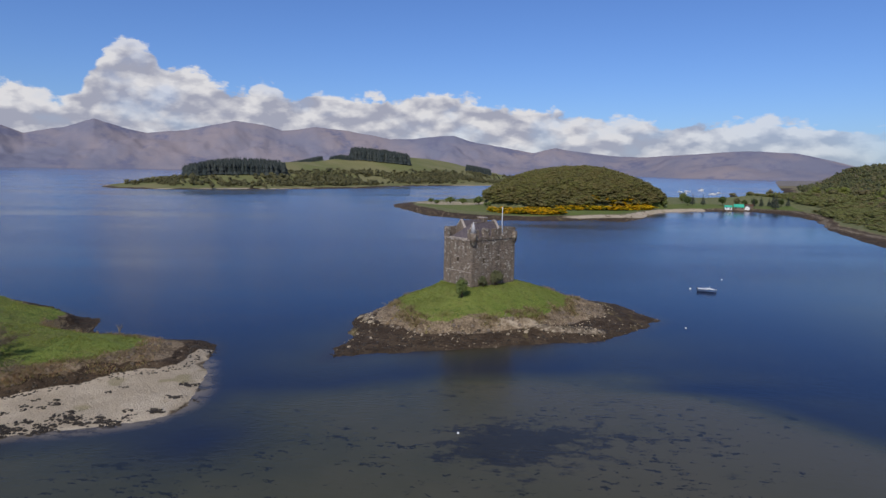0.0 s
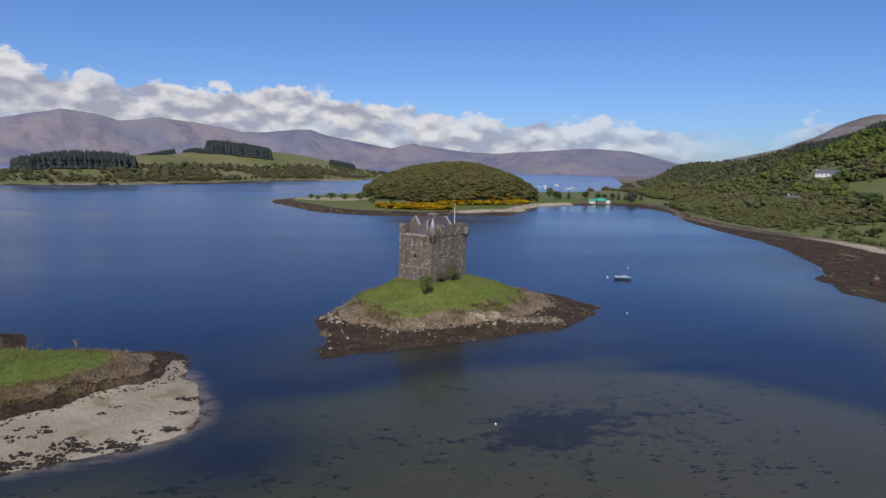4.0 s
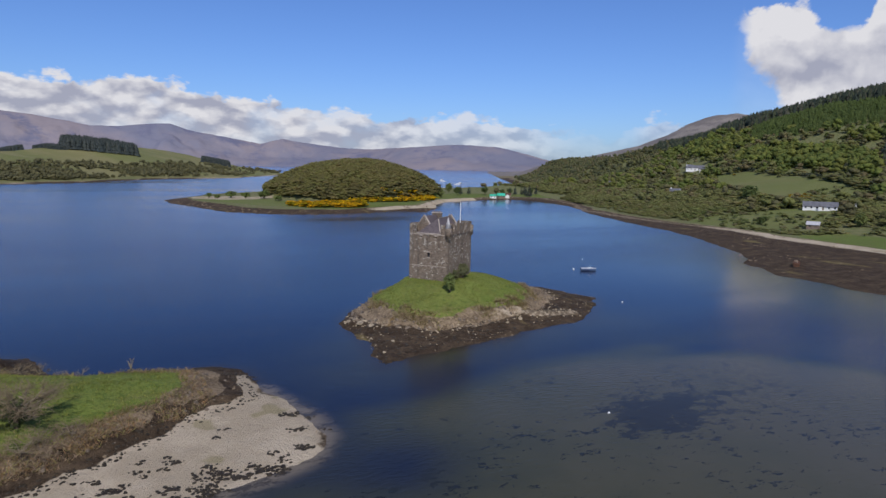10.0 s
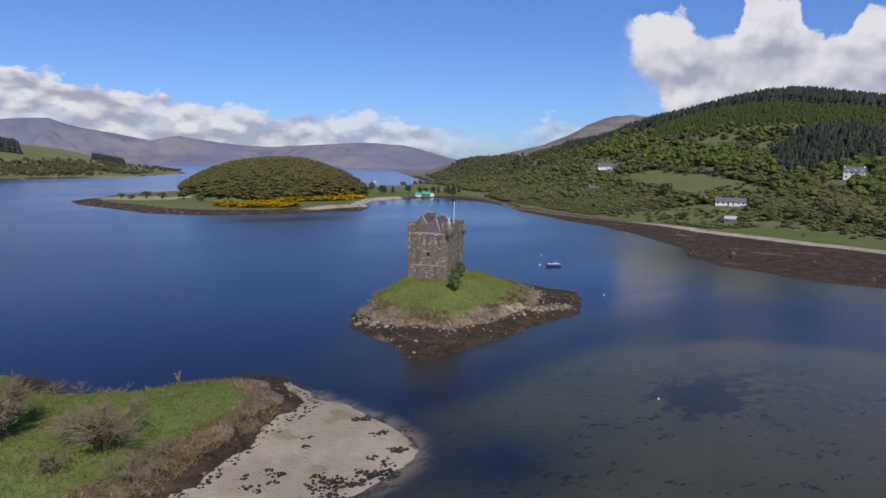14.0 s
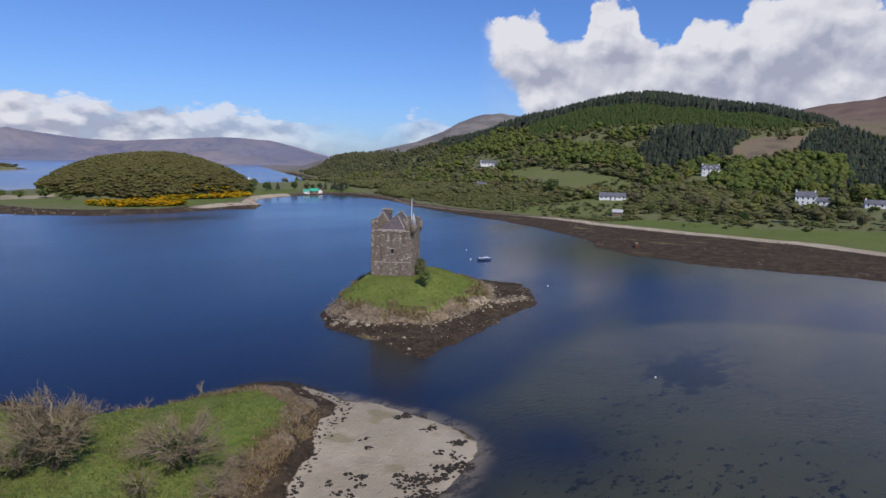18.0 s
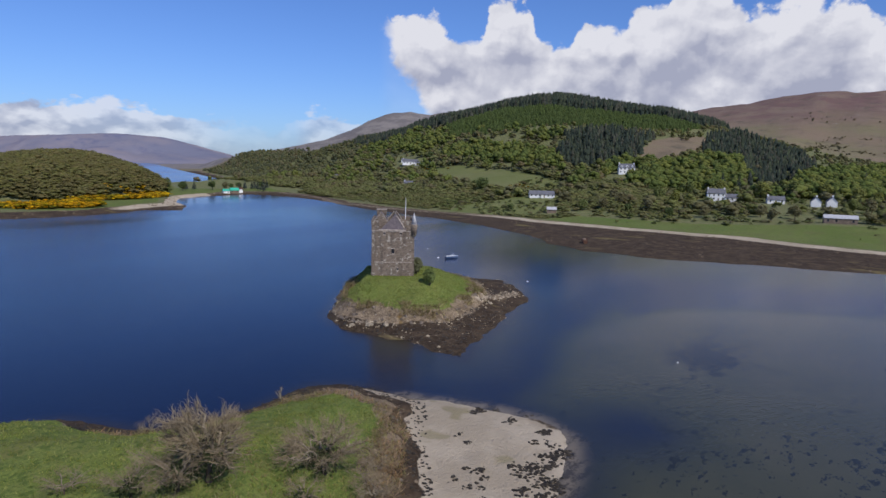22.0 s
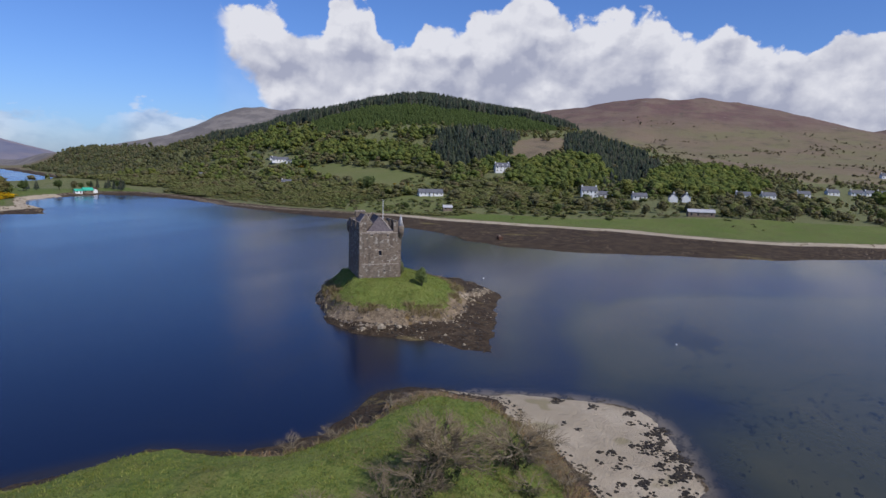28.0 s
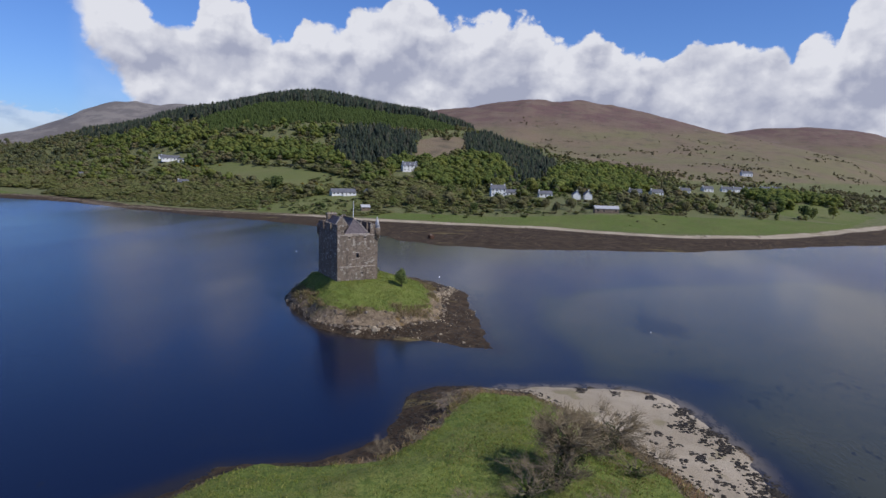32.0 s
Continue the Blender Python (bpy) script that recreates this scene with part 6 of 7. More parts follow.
lumps("bladderwrack_headland", spots + np.array([0, 0, 0.15]), r.uniform(0.10, 0.38, len(spots)), WEED_ROCK, "dark bladderwrack at the foot of the rocks", "seaweed", 40, 0.4)
spots, r = scatter(15000, (-80, -34, 72, 116), lambda x, y: (sdist(HEAD, x, y) > -0.6) * (sdist(HEAD_ROCK, x, y) < -1.5) * (0.007 + 0.75 * np.exp(-((sdist(HEAD, x, y) - 2.2) / 1.8) ** 2) * (y < 97) * rise(fbm(x, y, 0.5, 3, 0.5, 83), 0.0, 0.2) + 0.35 * rise(88 - y + 0.4 * (-54 - x), 0, 7) * rise(fbm(x, y, 0.5, 3, 0.5, 84), 0.0, 0.2)), head_height, 41)
spots = np.repeat(spots[::3], 8, axis=0)
spots = spots + r.normal(0, 1, spots.shape) * np.array([0.48, 0.30, 0.02])
lumps("weed_on_sand", spots + np.array([0, 0, 0.17]), r.uniform(0.12, 0.36, len(spots)), WEED_ROCK, "dark clumps of seaweed lying on pale sand", "seaweed", 41, 0.35)


def bare_tree(place, height, spread, name, label, seed=0, limbs=7, twigs=260, lean=(0.0, 0.0), ivy=0):
    """A leafless hawthorn: a short trunk, crooked limbs and a haze of twigs."""
    r = random.Random(seed)
    ob = thing(name, place, label, "tree" if height > 3 else "shrub")
    crotch = Vector((lean[0] * 0.3, lean[1] * 0.3, height * 0.24))
    limb([(Vector((0, 0, -0.4)), 0.05 * height), (crotch * 0.5 + Vector((0.05, 0.03, 0)), 0.04 * height), (crotch, 0.036 * height)], "trunk", BARK, ob)
    tips = []

    def grow(start, end, rad, bend):
        """A crooked limb from one place to another; its inner points carry twigs."""
        pts = []
        for k in range(6):
            t = k / 5
            sway = Vector((r.gauss(0, 1), r.gauss(0, 1), r.gauss(0, 0.7))) * bend * (0 < k < 5)
            pts.append((start.lerp(end, t) + sway + Vector((0, 0, 0.14 * height * t * (1 - t))), rad * (1 - 0.75 * t)))
        limb(pts, "limb", LICHEN, ob)
        return [p for p, _ in pts[2:]]
    for i in range(limbs):
        a = 6.283 * (i + r.uniform(-0.3, 0.3)) / limbs
        up = r.uniform(0.15, 0.95)
        out = spread * 0.80 * math.sqrt(max(0.05, 1 - up * up))
        end = Vector((math.cos(a) * out + lean[0], math.sin(a) * out + lean[1], height * (0.25 + 0.62 * up)))
        inner = grow(crotch, end, 0.030 * height, 0.05 * spread)
        tips += inner
        for j in range(2):
            fork = inner[r.randrange(3)]
            tips += grow(fork, fork.lerp(end, 0.8) + Vector((r.gauss(0, 0.22), r.gauss(0, 0.22), r.uniform(0, 0.2))) * spread, 0.014 * height, 0.03 * spread)
    bm = bmesh.new()
    heart = Vector((lean[0], lean[1], height * 0.35))
    for i in range(int(twigs * 0.85)):
        p = r.choice(tips) + Vector((r.gauss(0, 0.04), r.gauss(0, 0.04), r.gauss(0, 0.04))) * spread
        d = (p - heart).normalized() + Vector((r.gauss(0, 0.7), r.gauss(0, 0.7), r.gauss(0.1, 0.5)))
        q = p + d.normalized() * r.uniform(0.10, 0.28) * spread
        b = q + (d.normalized() + Vector((r.gauss(0, 0.7), r.gauss(0, 0.7), r.gauss(0.1, 0.6)))) * r.uniform(0.03, 0.09) * spread
        limb_bm(bm, [(p, 0.0036 * height), (q, 0.0024 * height), (b, 0.0012 * height)], 3)
    tagged(part("brushwood", bm, TWIG, ob, "grey-brown lichened twigs"), kind="stuff")
    if ivy:
        c, nrm, size = broad_proto(ivy, 6, seed)
        q = leaf_quads((c - np.array([0, 0, 0.15])) * np.array([spread * 0.9, spread * 0.9, height * 0.75]), nrm, size * spread * 0.5, seed)
        o = leaf_object("ivy", q, LEAF_DULL, np.tile(np.array([0.24, 0.32, 0.22]), (ivy, 1)))
        o.parent = ob
    return ob


for x, y, h_, sp, sd, lim, tw, iv, txt in (
        (-72.2, 94.2, 6.0, 4.6, 11, 14, 1500, 420, "leafless hawthorn with dark ivy on a grassy bank"),
        (-82.0, 98.8, 7.8, 4.4, 12, 16, 1700, 420, "tall leafless grey hawthorn with ivy on the headland"),
        (-84.6, 99.6, 4.4, 3.6, 13, 10, 900, 200, "bare brown thorn bush under a taller tree"),
        (-87.6, 101.8, 3.2, 3.0, 23, 8, 600, 120, "low tangled bare hawthorn on the headland"),
        (-71.0, 88.8, 2.4, 2.8, 24, 9, 800, 0, "low thicket of bare thorns above the bank"),
        (-66.6, 92.6, 1.8, 2.2, 25, 8, 600, 0, "low bare brambles at the edge of the bank"),
        (-90.8, 106.8, 2.2, 2.4, 26, 8, 500, 0, "low bare bramble patch in rough grass"),
        (-76.2, 119.0, 1.8, 1.8, 14, 8, 620, 0, "low bare twiggy thorn at the shore"),
        (-73.0, 116.0, 1.7, 1.5, 15, 7, 420, 0, "low bare thorn leaning at the shore"),
        (-67.6, 115.4, 1.5, 1.2, 17, 5, 120, 0, "small bare thorn bush on the bank"),
        (-70.4, 116.6, 1.6, 1.2, 18, 5, 90, 0, "small bare thorn bush on the bank"),
        (-61.0, 114.2, 2.8, 0.7, 19, 5, 90, 0, "single bare sapling on the turf"),
        (-69.6, 91.0, 1.8, 2.1, 20, 8, 500, 0, "low tangle of bare brambles on the bank"),
        (-77.2, 91.6, 2.3, 2.3, 21, 8, 520, 60, "low tangle of bare brambles and ivy"),
        (-89.0, 94.6, 3.0, 2.5, 22, 8, 520, 60, "low bare thorn bush on the headland")):
    bare_tree((x, y, hdl(x, y)), h_, sp, "hawthorn" if h_ > 2 else "bramble_bush", txt, sd, lim, tw, (0.2, 0.3), iv)


spots, r = scatter(16000, (-94, -64, 86, 112), lambda x, y: (sdist(HEAD_TURF, x, y) > -1.5) * (np.exp(-((x + 74) / 5) ** 2 - ((y - 93) / 4) ** 2) + np.exp(-((x + 82) / 6) ** 2 - ((y - 99) / 5) ** 2) + 0.4 * np.exp(-((x + 78) / 5) ** 2 - ((y - 109) / 5) ** 2)) * 0.4, head_height, 42)
tufts("rank_grass", spots, r.uniform(0.2, 0.5, len(spots)), STRAW, "rank dead grass under the thorn bushes", "grass", [(0.7, 0.8, 0.5), (0.5, 0.7, 0.34), (0.85, 0.8, 0.6)], 42, 3, 0.6)


# ---- houses ----
def house(place, turn, length, depth, eaves, ridge_, wall, roof, label, windows=3, storeys=1, chimneys=2, dormers=0, porch=False, name="house"):
    """A gabled house: walls with openings, roof slabs, chimneys, windows with panes and sills."""
    ob = thing(name, place, label, "house", turn)
    L, D = length / 2, depth / 2
    rows = [(1.0 + 2.7 * k, 2.3 + 2.7 * k) for k in range(storeys)]
    holes = []
    for k, (a, b) in enumerate(rows):
        for i in range(windows):
            x = -L + length * (i + 0.5) / windows
            holes.append((x - 0.5, 0.0, x + 0.5, 2.1) if (k == 0 and i == windows // 2) else (x - 0.5, a, x + 0.5, b))
    for m, w_, hs in ((pose(0, -D, 0), length, holes), (pose(0, D, 0, 0, 0, 180), length, holes), (pose(L - 0.002, 0, 0, 0, 0, 90), depth - 0.7, []), (pose(-L + 0.002, 0, 0, 0, 0, -90), depth - 0.7, [])):
        part("wall", turned(wall_bm(w_, -1.6, eaves, 0.35, hs), m), wall, ob)
    for k, m in enumerate((pose(0, -D, 0), pose(0, D, 0, 0, 0, 180))):
        for a, b, c_, d_ in holes:
            if b == 0:
                part("door", turned(box_bm(a, 0.15, b, c_, 0.2, d_), m), TIMBER, ob)
            else:
                wnd = part("window", turned(box_bm(a, 0.14, b, c_, 0.18, d_), m), GLASS_DARK, ob)
                part("sill", turned(box_bm(a - 0.1, -0.1, b - 0.12, c_ + 0.1, 0.2, b - 0.003), m), wall, wnd)
    for x0, x1 in ((-L + 0.05, -L + 0.4), (L - 0.4, L - 0.05)):
        part("gable", prism_bm([(-D + 0.02, eaves + 0.003), (0, ridge_ - 0.12), (D - 0.02, eaves + 0.003)], x0, x1, "x"), wall, ob)
    o = 0.35
    sl = (ridge_ - eaves) / D
    for s_ in (-1, 1):
        part("roof", prism_bm([(s_ * (D + o), eaves - o * sl + 0.02), (0.0, ridge_ + 0.02), (0.0, ridge_ + 0.24), (s_ * (D + o), eaves - o * sl + 0.24)], -L - 0.3, L + 0.3, "x"), roof, ob)
    for i in range(chimneys):
        x = (-L + 0.5) if i == 0 else (L - 0.5)
        s = part("chimney", box_bm(x - 0.45, -0.5, ridge_ - 0.9, x + 0.45, 0.5, ridge_ + 1.1), wall, ob)
        part("chimney_pot", cone_bm(x, 0, ridge_ + 1.1, ridge_ + 1.6, 0.16, 0.13, 8), TIMBER, s)
    for i in range(dormers):
        x = -L + length * (i + 0.5) / dormers
        d = part("dormer", prism_bm([(x - 0.8, eaves + 0.2), (x - 0.8, eaves + 1.3), (x, eaves + 2.1), (x + 0.8, eaves + 1.3), (x + 0.8, eaves + 0.2)], -D + 0.1, -D + 2.2), wall, ob)
        part("pane", box_bm(x - 0.45, -D + 0.05, eaves + 0.4, x + 0.45, -D + 0.1, eaves + 1.25), GLASS_DARK, d)
    if porch:
        p = part("porch", box_bm(-1.0, -D - 1.4, -1.0, 1.0, -D - 0.01, 2.3), wall, ob)
        part("porch_roof", prism_bm([(-1.3, 2.2), (0, 3.1), (1.3, 2.2)], -D - 1.6, -D, "y"), roof, p)
    return ob


def at_main(x, y):
    return (x, y, mnl(x, y))


FACE = radians(-72)
house(at_main(373, 155), FACE, 12, 7.0, 5.6, 8.6, WHITE_WASH, GREY_ROOF, "two-storey white house with grey slate roof and chimneys", 4, 2, 2)
house(at_main(376, 143), FACE, 13, 6.0, 2.9, 5.2, WHITE_WASH, GREY_ROOF, "low white cottage row with dark slate roof", 4, 1, 1)
house(at_main(451, 250), radians(-62), 14, 9.0, 5.4, 8.8, WHITE_WASH, GREY_ROOF, "large white villa with dormers among trees", 4, 2, 2, 3)
house(at_main(497, 538), radians(-48), 19, 8.0, 2.9, 5.6, WHITE_WASH, GREY_ROOF, "white bungalow with grey roof on the hillside", 5, 1, 1)
house(at_main(507, 556), radians(-48), 7, 5.0, 2.4, 3.8, WHITE_WASH, GREY_ROOF, "small white outhouse beside a bungalow", 2, 1, 0, name="outhouse")
house(at_main(489, 520), radians(-48), 6, 5.0, 2.4, 3.6, WHITE_WASH, GREY_ROOF, "small white garage beside a bungalow", 1, 1, 0, name="garage")
house(at_main(325, 271), radians(-55), 19, 8.0, 2.3, 5.0, WHITE_WASH, GREY_ROOF, "long low white bungalow with dark grey roof", 6, 1, 0, porch=True)
house(at_main(333, 253), radians(35), 8, 6.0, 2.6, 4.8, WHITE_WASH, GREY_ROOF, "white gabled wing beside a bungalow", 2, 1, 0)
house(at_main(296, 73), radians(-80), 16, 6.0, 3.0, 4.6, TIMBER, LEAD, "weathered brown shed with pale sheet roof", 4, 1, 0, name="shed")
house(at_main(374, 92), radians(10), 7, 6.0, 3.4, 6.4, WHITE_WASH, GREY_ROOF, "white cottage with its gable to the shore", 2, 1, 1)
house(at_main(376, 83), radians(10), 7, 6.0, 3.4, 6.4, WHITE_WASH, GREY_ROOF, "white cottage with its gable to the shore", 2, 1, 1)
house(at_main(380, 117), FACE, 11, 6.0, 2.7, 5.0, WHITE_WASH, GREY_ROOF, "white single-storey cottage behind scrub", 3, 1, 1)
house(at_main(265, 233), radians(-60), 6, 4.0, 2.2, 3.6, TIMBER, LEAD, "small grey shed above the shingle", 2, 1, 0, name="shed")
house(at_main(420, 586), radians(-40), 6, 5.0, 3.2, 5.8, WHITE_WASH, GREY_ROOF, "small white gabled house in the woods", 2, 1, 0)
house(at_main(372, 440), radians(-60), 9, 6.0, 2.6, 4.8, WHITE_WASH, GREY_ROOF, "low grey-roofed house half hidden in scrub", 3, 1, 1)
for x, y, tr_ in ((513, -14, -75), (560, -45, -70), (591, -71, -80), (600, -84, -60), (660, -130, -75), (677, -148, -85), (620, -100, -70), (440, 40, -80), (455, 20, -70)):
    house(at_main(x, y), radians(tr_), 11, 6.5, 3.0, 5.4, WHITE_WASH, GREY_ROOF, "white village house with grey roof in the distance", 3, 1, 1)
house(at_main(880, -165), radians(-80), 16, 8.0, 4.0, 7.0, WHITE_WASH, GREY_ROOF, "pale house high on the far slope", 4, 1, 1)

# the green-roofed boathouse on the neck, with its sheds
house(at_main(270, 578), radians(-20), 8, 6.0, 2.6, 4.8, TIMBER, GREEN_ROOF, "timber boathouse with a bright green sheet roof", 3, 1, 0, name="boathouse")
house(at_main(260, 577), radians(-20), 6, 4.5, 2.2, 3.6, WHITE_WASH, GREEN_ROOF, "low shed with a bright green sheet roof", 2, 1, 0, name="shed")
house(at_main(279, 580), radians(60), 5, 4.0, 2.2, 3.8, WHITE_WASH, GREY_ROOF, "small white shed beside a boathouse", 1, 1, 0, name="shed")
house(at_main(286, 592), radians(-10), 7, 4.0, 2.2, 3.4, TIMBER, RUST, "rust-red boat shed by the shore", 2, 1, 0, name="shed")


# ---- single trees ----
def tree(kind, seed):
    """A broadleaved tree or a conifer of height 10, to be copied."""
    r = random.Random(seed)
    if kind == "conifer":
        ob = thing("conifer", (0, 0, -500), "tall dark spruce standing alone", "tree")
        limb([(Vector((0, 0, -0.5)), 0.28), (Vector((0, 0, 5)), 0.17), (Vector((0, 0, 9.7)), 0.03)], "trunk", BARK, ob)
        c, nrm, size = conifer_proto(420, seed)
        q = leaf_quads(c * np.array([4.6, 4.6, 10.0]), nrm, size * 5.5, seed)
        crown = leaf_object("crown", q, LEAF_CONIFER, np.tile(np.array([0.8, 0.85, 0.9]), (len(q), 1)))
    else:
        mat, tint, txt = kind
        ob = thing("tree", (0, 0, -500), txt, "tree")
        limb([(Vector((0, 0, -0.6)), 0.32), (Vector((0.1, 0, 2.2)), 0.24), (Vector((0.1, 0.1, 5.0)), 0.14)], "trunk", BARK, ob)
        for i in range(5):
            a = 6.283 * i / 5 + r.uniform(-0.4, 0.4)
            limb([(Vector((0.1, 0, 2.0 + 0.4 * i)), 0.13), (Vector((math.cos(a) * 1.5, math.sin(a) * 1.5, 4.6 + 0.4 * i)), 0.08), (Vector((math.cos(a) * 2.6, math.sin(a) * 2.6, 6.4 + 0.4 * i)), 0.03)], "limb", BARK, ob)
        c, nrm, size = broad_proto(620, 14, seed)
        q = leaf_quads(c * np.array([9.0, 9.0, 10.4]), nrm, size * 8.6, seed)
        crown = leaf_object("crown", q, mat, np.tile(np.array(tint), (len(q), 1)))
    crown.parent = ob
    return ob


KINDS = [tree((LEAF_BRIGHT, (0.8, 0.85, 0.8), "round-headed tree in fresh green leaf"), 1), tree((LEAF_BRIGHT, (1.05, 1.0, 0.8), "bright yellow-green tree in new leaf"), 2),
         tree((LEAF_DULL, (0.8, 0.82, 0.7), "olive-brown tree coming into leaf"), 3), tree((LEAF_BRIGHT, (0.5, 0.6, 0.6), "dark green broad tree"), 4), tree("conifer", 5)]
made = set()


def plant(k, x, y, h_, z=None):
    """Set tree k at a place; the first of each kind is the tree itself."""
    m = Matrix.LocRotScale(Vector((x, y, mnl(x, y) if z is None else z)), Euler((0, 0, (x * 7.3 + y * 3.1) % 6.28)), (h_ / 10,) * 3)
    if k not in made:
        made.add(k)
        KINDS[k].matrix_basis = m
        tagged(KINDS[k], group="trees on the shore")
    else:
        o = copy_thing(KINDS[k], m)
        o.matrix_basis = m


for k, x, y, h_ in ((3, 333, 331, 13), (0, 344, 344, 9), (4, 302, 574, 15), (4, 308, 590, 11), (3, 236, 612, 10), (4, 243, 618, 12), (4, 255, 622, 11), (3, 272, 616, 10), (2, 284, 612, 9), (0, 250, 662, 11),
                    (0, 346, -36, 10), (3, 356, -71, 11), (0, 366, -80, 9), (1, 388, -102, 10), (3, 376, -60, 8), (2, 297, 50, 9), (2, 327, 16, 9), (3, 336, -2, 8), (2, 289, 106, 8), (2, 305, 96, 9),
                    (2, 318, 80, 8), (2, 298, 180, 8), (2, 316, 205, 10), (0, 281, 218, 8), (2, 292, 208, 9), (3, 277, 160, 7), (2, 286, 142, 8), (2, 303, 114, 8), (2, 310, 130, 9), (0, 330, 150, 9),
                    (1, 343, 175, 10), (0, 354, 190, 11), (2, 330, 215, 10), (1, 420, 235, 11), (0, 436, 228, 12), (1, 430, 262, 10), (3, 470, 268, 12), (0, 395, 180, 12), (1, 408, 160, 12), (1, 402, 130, 13),
                    (0, 410, 110, 13), (1, 415, 90, 12), (1, 405, 70, 12), (0, 420, 60, 11), (1, 395, 58, 10), (4, 425, 150, 14), (4, 440, 165, 15), (4, 450, 140, 14), (4, 520, 70, 14), (4, 560, 30, 12),
                    (4, 575, 40, 11), (2, 345, 60, 9), (2, 360, 40, 9), (0, 350, 70, 8), (3, 262, 262, 5), (2, 300, 300, 6), (2, 312, 245, 9), (3, 288, 190, 6), (0, 480, 560, 9), (3, 515, 520, 10)):
    plant(k, x, y, h_)
plant(0, 201, 577, 9)
for x, y, h_ in ((297, 606, 10), (301, 612, 8), (306, 609, 11), (311, 604, 9), (316, 606, 12), (321, 600, 8), (326, 598, 10), (292, 613, 7)):
    plant(4 if h_ > 8 else 3, x, y, h_)
for x, y, h_, w_ in ((4, 588, 6.5, 12), (16, 584, 6, 10), (30, 572, 8, 12), (-14, 592, 5, 7), (36, 540, 5, 8), (-8, 578, 4, 6)):
    bush((x, y, mnl(x, y)), h_, w_, LEAF_BRIGHT, "shrub", "rounded green shrub on a pale grass point", "shrub", 200, int(x) % 9, tint=(0.6, 0.7, 0.6))
for x, y, h_ in ((-280, 905, 7), (-262, 915, 6), (-200, 985, 8), (-150, 1045, 7), (-330, 885, 9)):
    plant(2, x, y, h_, float(isle_height(np.array([float(x)]), np.array([float(y)]))[0]))


# ---- boats, buoys and a wreck ----
def hull_bm(length, beam, depth, bow=0.55):
    bm = bmesh.new()
    rings = []
    n = 9
    for i in range(n):
        t = i / (n - 1)
        x = (t - 0.5) * length
        wdt = beam / 2 * (1 - max(0, (t - bow) / (1 - bow)) ** 2 * 0.97)
        sheer = depth * (0.75 + 0.35 * t * t)
        rings.append([bm.verts.new(v) for v in ((x, -wdt, sheer), (x, -wdt * 0.9, 0.15 * depth), (x, -wdt * 0.45, -0.30 * depth), (x, wdt * 0.45, -0.30 * depth), (x, wdt * 0.9, 0.15 * depth), (x, wdt, sheer))])
    for a, b in zip(rings, rings[1:]):
        for k in range(5):
            bm.faces.new((a[k], b[k], b[k + 1], a[k + 1]))
        bm.faces.new((a[5], b[5], b[0], a[0]))
    bm.faces.new(rings[0])
    bm.faces.new(rings[-1][::-1])
    return bm


def motor_boat(place, turn, length, label):
    ob = thing("motor_boat", place, label, "boat", turn)
    hull = part("hull", hull_bm(length, length * 0.34, length * 0.14), HULL_BLUE, ob, "blue-painted hull")
    part("gunwale", turned(hull_bm(length * 1.01, length * 0.355, 0.10), Matrix.Translation((0, 0, length * 0.125))), WHITE_PAINT, ob, "white gunwale and deck")
    cab = part("cabin", box_bm(-length * 0.02, -length * 0.11, length * 0.11, length * 0.20, length * 0.11, length * 0.17, 0.05), WHITE_PAINT, ob, "white cabin")
    part("windscreen", box_bm(length * 0.05, -length * 0.113, length * 0.135, length * 0.18, length * 0.113, length * 0.162), GLASS_DARK, cab)
    part("cabin_roof", box_bm(-length * 0.05, -length * 0.13, length * 0.172, length * 0.22, length * 0.13, length * 0.183), WHITE_PAINT, cab)
    part("outboard", box_bm(-length * 0.55, -0.18, 0.1, -length * 0.5, 0.18, length * 0.2, 0.05), GLASS_DARK, ob, "black outboard engine")
    part("mast", cone_bm(length * 0.1, 0, length * 0.18, length * 0.36, 0.04, 0.02, 6), WHITE_PAINT, ob)
    return ob


def yacht(place, turn, length):
    ob = tagged(thing("yacht", place, "white sailing yacht moored in the far bay", "boat", turn), group="moored yachts")
    part("hull", hull_bm(length, length * 0.3, length * 0.14), WHITE_PAINT, ob)
    part("cabin", box_bm(-length * 0.15, -length * 0.09, length * 0.1, length * 0.2, length * 0.09, length * 0.19, 0.1), WHITE_PAINT, ob)
    part("mast", cone_bm(length * 0.08, 0, length * 0.15, length * 1.2, 0.09, 0.05, 6), LEAD, ob)
    part("boom", box_bm(-length * 0.35, -0.12, length * 0.3, length * 0.06, 0.12, length * 0.3 + 0.3), HULL_BLUE, ob)
    return ob


motor_boat((78.1, 183.2, 0.12), radians(-25), 5.2, "small blue and white motor boat at its mooring")
first = None
for i, (x, y) in enumerate(((330, 980), (352, 1040), (385, 1010), (405, 1090), (430, 1120), (360, 1130), (455, 1050), (395, 1180), (330, 1090), (470, 1160), (420, 990), (500, 1230))):
    m = pose(x, y, 0.2, 0, 0, 35 * i)
    if first is None:
        first = yacht((x, y, 0.2), 0.0, 10.0)
    else:
        copy_thing(first, m)


def buoy(x, y, rad, mat, label):
    ob = thing("mooring_buoy", (x, y, 0.0), label, "buoy")
    bm = bmesh.new()
    bmesh.ops.create_icosphere(bm, subdivisions=2, radius=rad, matrix=Matrix.Translation((0, 0, rad * 0.35)))
    part("float", bm, mat, ob, smooth=True)
    part("ring", cone_bm(0, 0, rad * 1.2, rad * 1.65, rad * 0.16, rad * 0.10, 8), LEAD, ob)


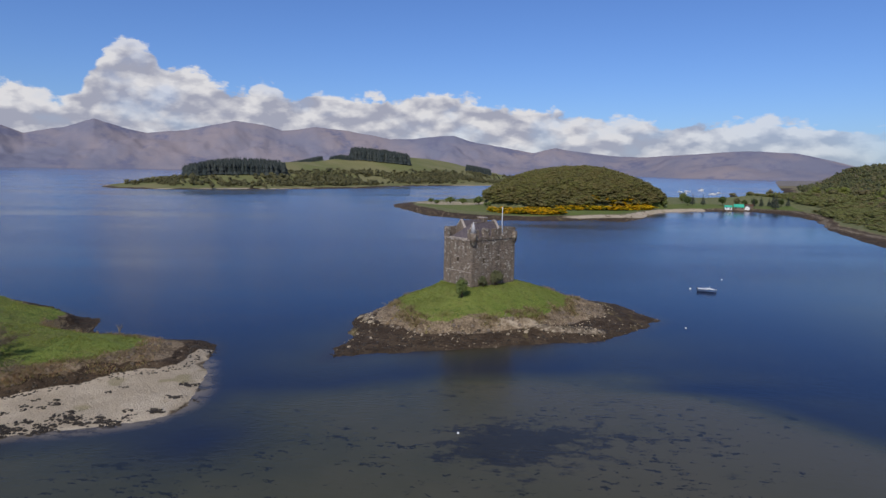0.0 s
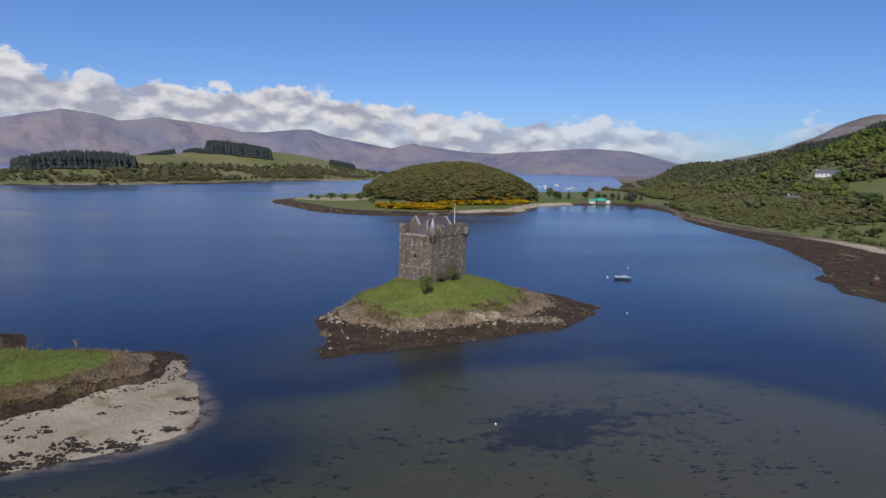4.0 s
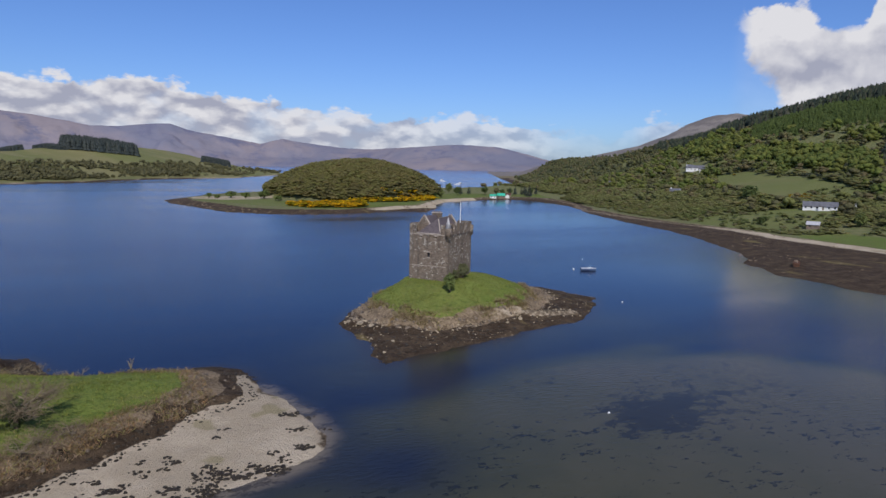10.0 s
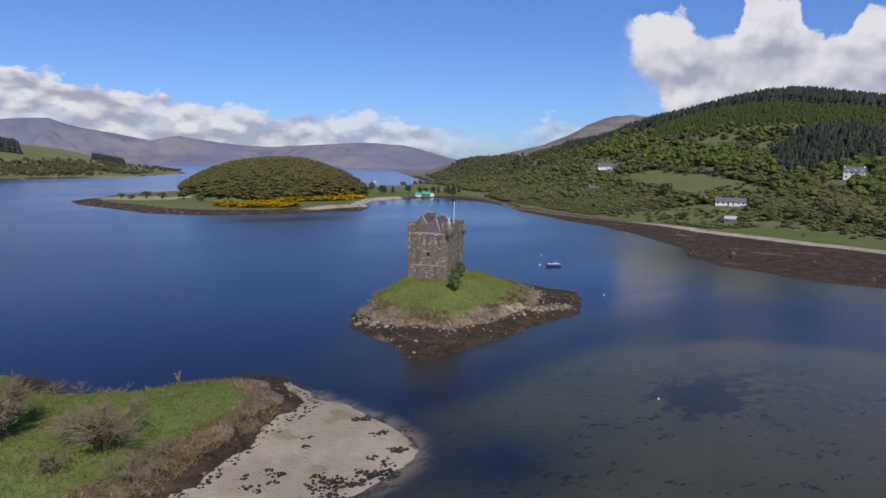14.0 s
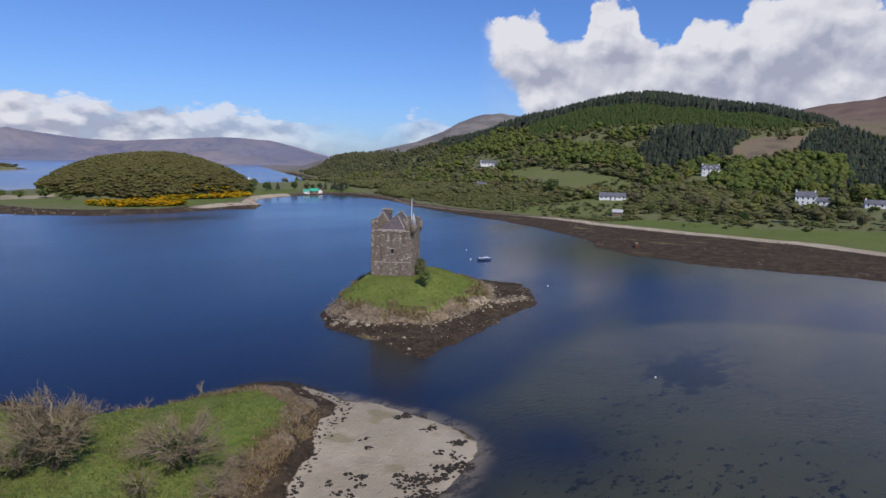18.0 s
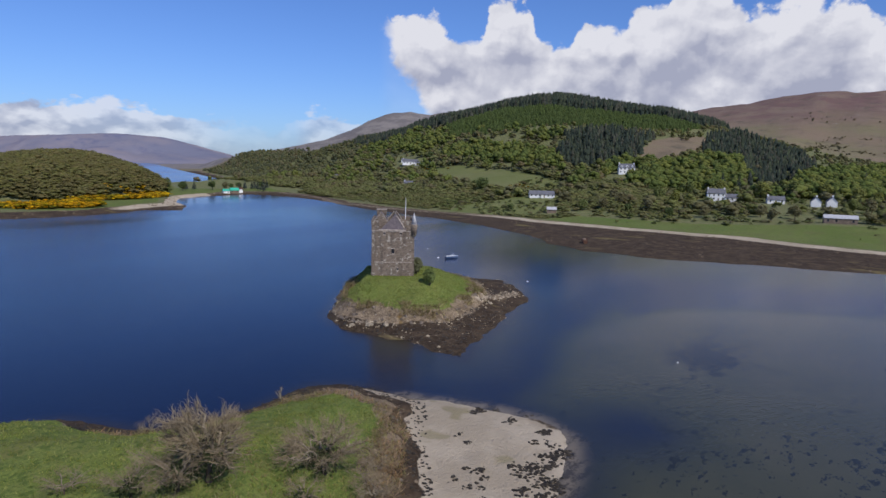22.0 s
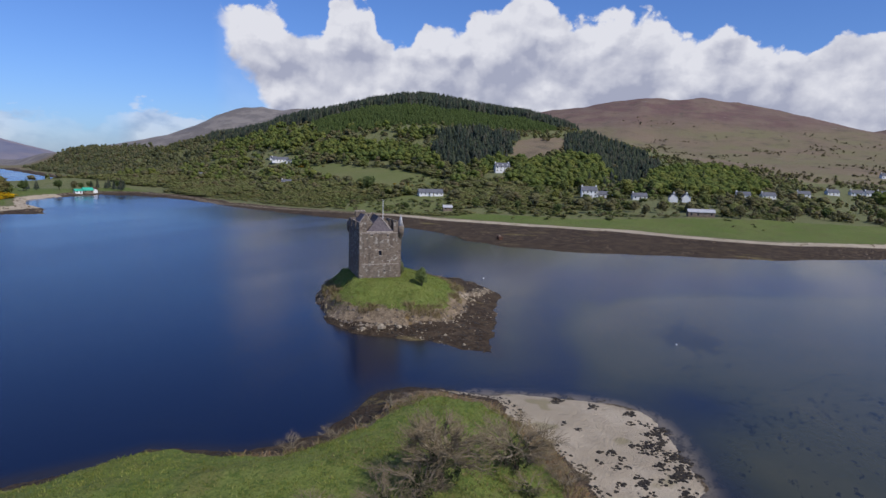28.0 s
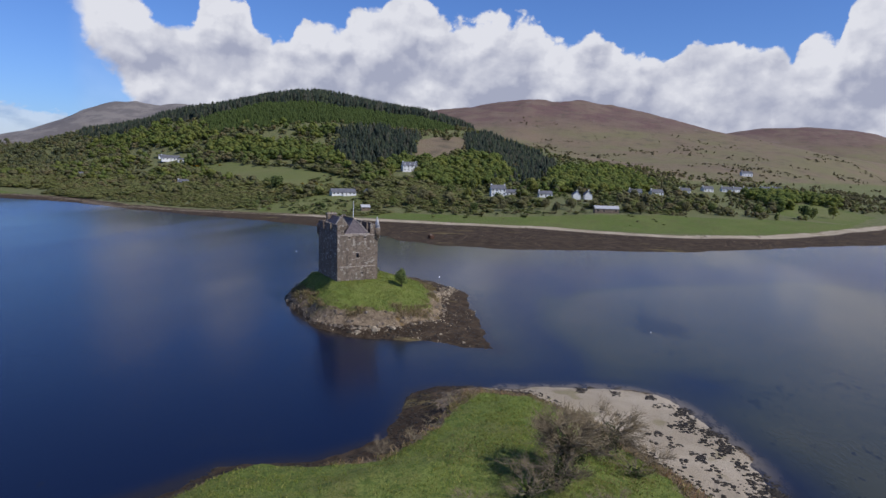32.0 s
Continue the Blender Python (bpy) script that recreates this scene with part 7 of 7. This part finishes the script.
buoy(74.6, 187.0, 0.32, WHITE_PAINT, "round white mooring buoy beside a boat")
buoy(55.0, 138.9, 0.18, WHITE_PAINT, "small white mooring buoy on calm water")
buoy(2.2, 80.0, 0.16, WHITE_PAINT, "small white float over dark weed")
buoy(92.0, 205.0, 0.18, WHITE_PAINT, "small pale mooring buoy near the far shore")

wreck = thing("wreck", (158.0, 164.5, mnl(158.0, 164.5)), "dark rusted wreck of a hull on the foreshore", "wreck", radians(40))
part("hull", turned(hull_bm(4.2, 2.2, 1.6), pose(0, 0, 0.3, 8, -4, 0)), RUST, wreck)
for i in range(5):
    part("rib", turned(box_bm(-1.6 + 0.75 * i, -1.05, 0.4, -1.5 + 0.75 * i, -0.95, 2.1), pose(0, 0, 0, 8, -4, 0)), RUST, wreck)
part("deck_house", box_bm(-0.9, -0.6, 1.2, 0.5, 0.6, 2.2, 0.06), TIMBER, wreck)

# stones and weed over the mainland's foreshore
spots, r = scatter(16000, (130, 300, -60, 560), lambda x, y: (sdist(MAIN, x, y) > 0.5) * (sdist(MAIN_TOP, x, y) < -2) * (0.02 + 0.32 * rise(fbm(x, y, 0.05, 4, 0.6, 91), 0.15, 0.4)), main_height, 51)
lumps("foreshore_stones", spots + np.array([0, 0, 0.2]), r.uniform(0.2, 0.7, len(spots)), DARK_ROCK, "dark stones scattered over the brown foreshore", "stones", 51)
spots, r = scatter(3500, (-50, 260, 420, 600), lambda x, y: (sdist(MAIN, x, y) > -0.5) * (sdist(MAIN_TOP, x, y) < 1) * (0.1 + 0.5 * rise(fbm(x, y, 0.05, 4, 0.6, 92), 0.0, 0.3)), main_height, 52)
lumps("knoll_shore_stones", spots + np.array([0, 0, 0.2]), r.uniform(0.3, 1.1, len(spots)), DARK_ROCK, "broken dark rocks along the knoll's shore", "stones", 52)

# dark hedge along the top of the sloping field
line = [(497, 528), (484, 456), (434, 318), (408, 282)]
pts = np.concatenate([np.linspace(a, b, 70) for a, b in zip(line, line[1:])])
pts = pts + np.random.default_rng(5).normal(0, 1.6, pts.shape)
spots = np.concatenate([pts, main_height(pts[:, 0], pts[:, 1])[:, None] - 0.2], 1)
r = np.random.default_rng(6)
hh = r.uniform(2.0, 4.2, len(spots))
forest("field_hedge", spots, hh, hh * 1.2, SCRUB, LEAF_CONIFER, "dark hedge along the upper edge of a field", "hedge", [(0.8, 0.8, 0.8), (1.3, 1.3, 1.0)], 61)
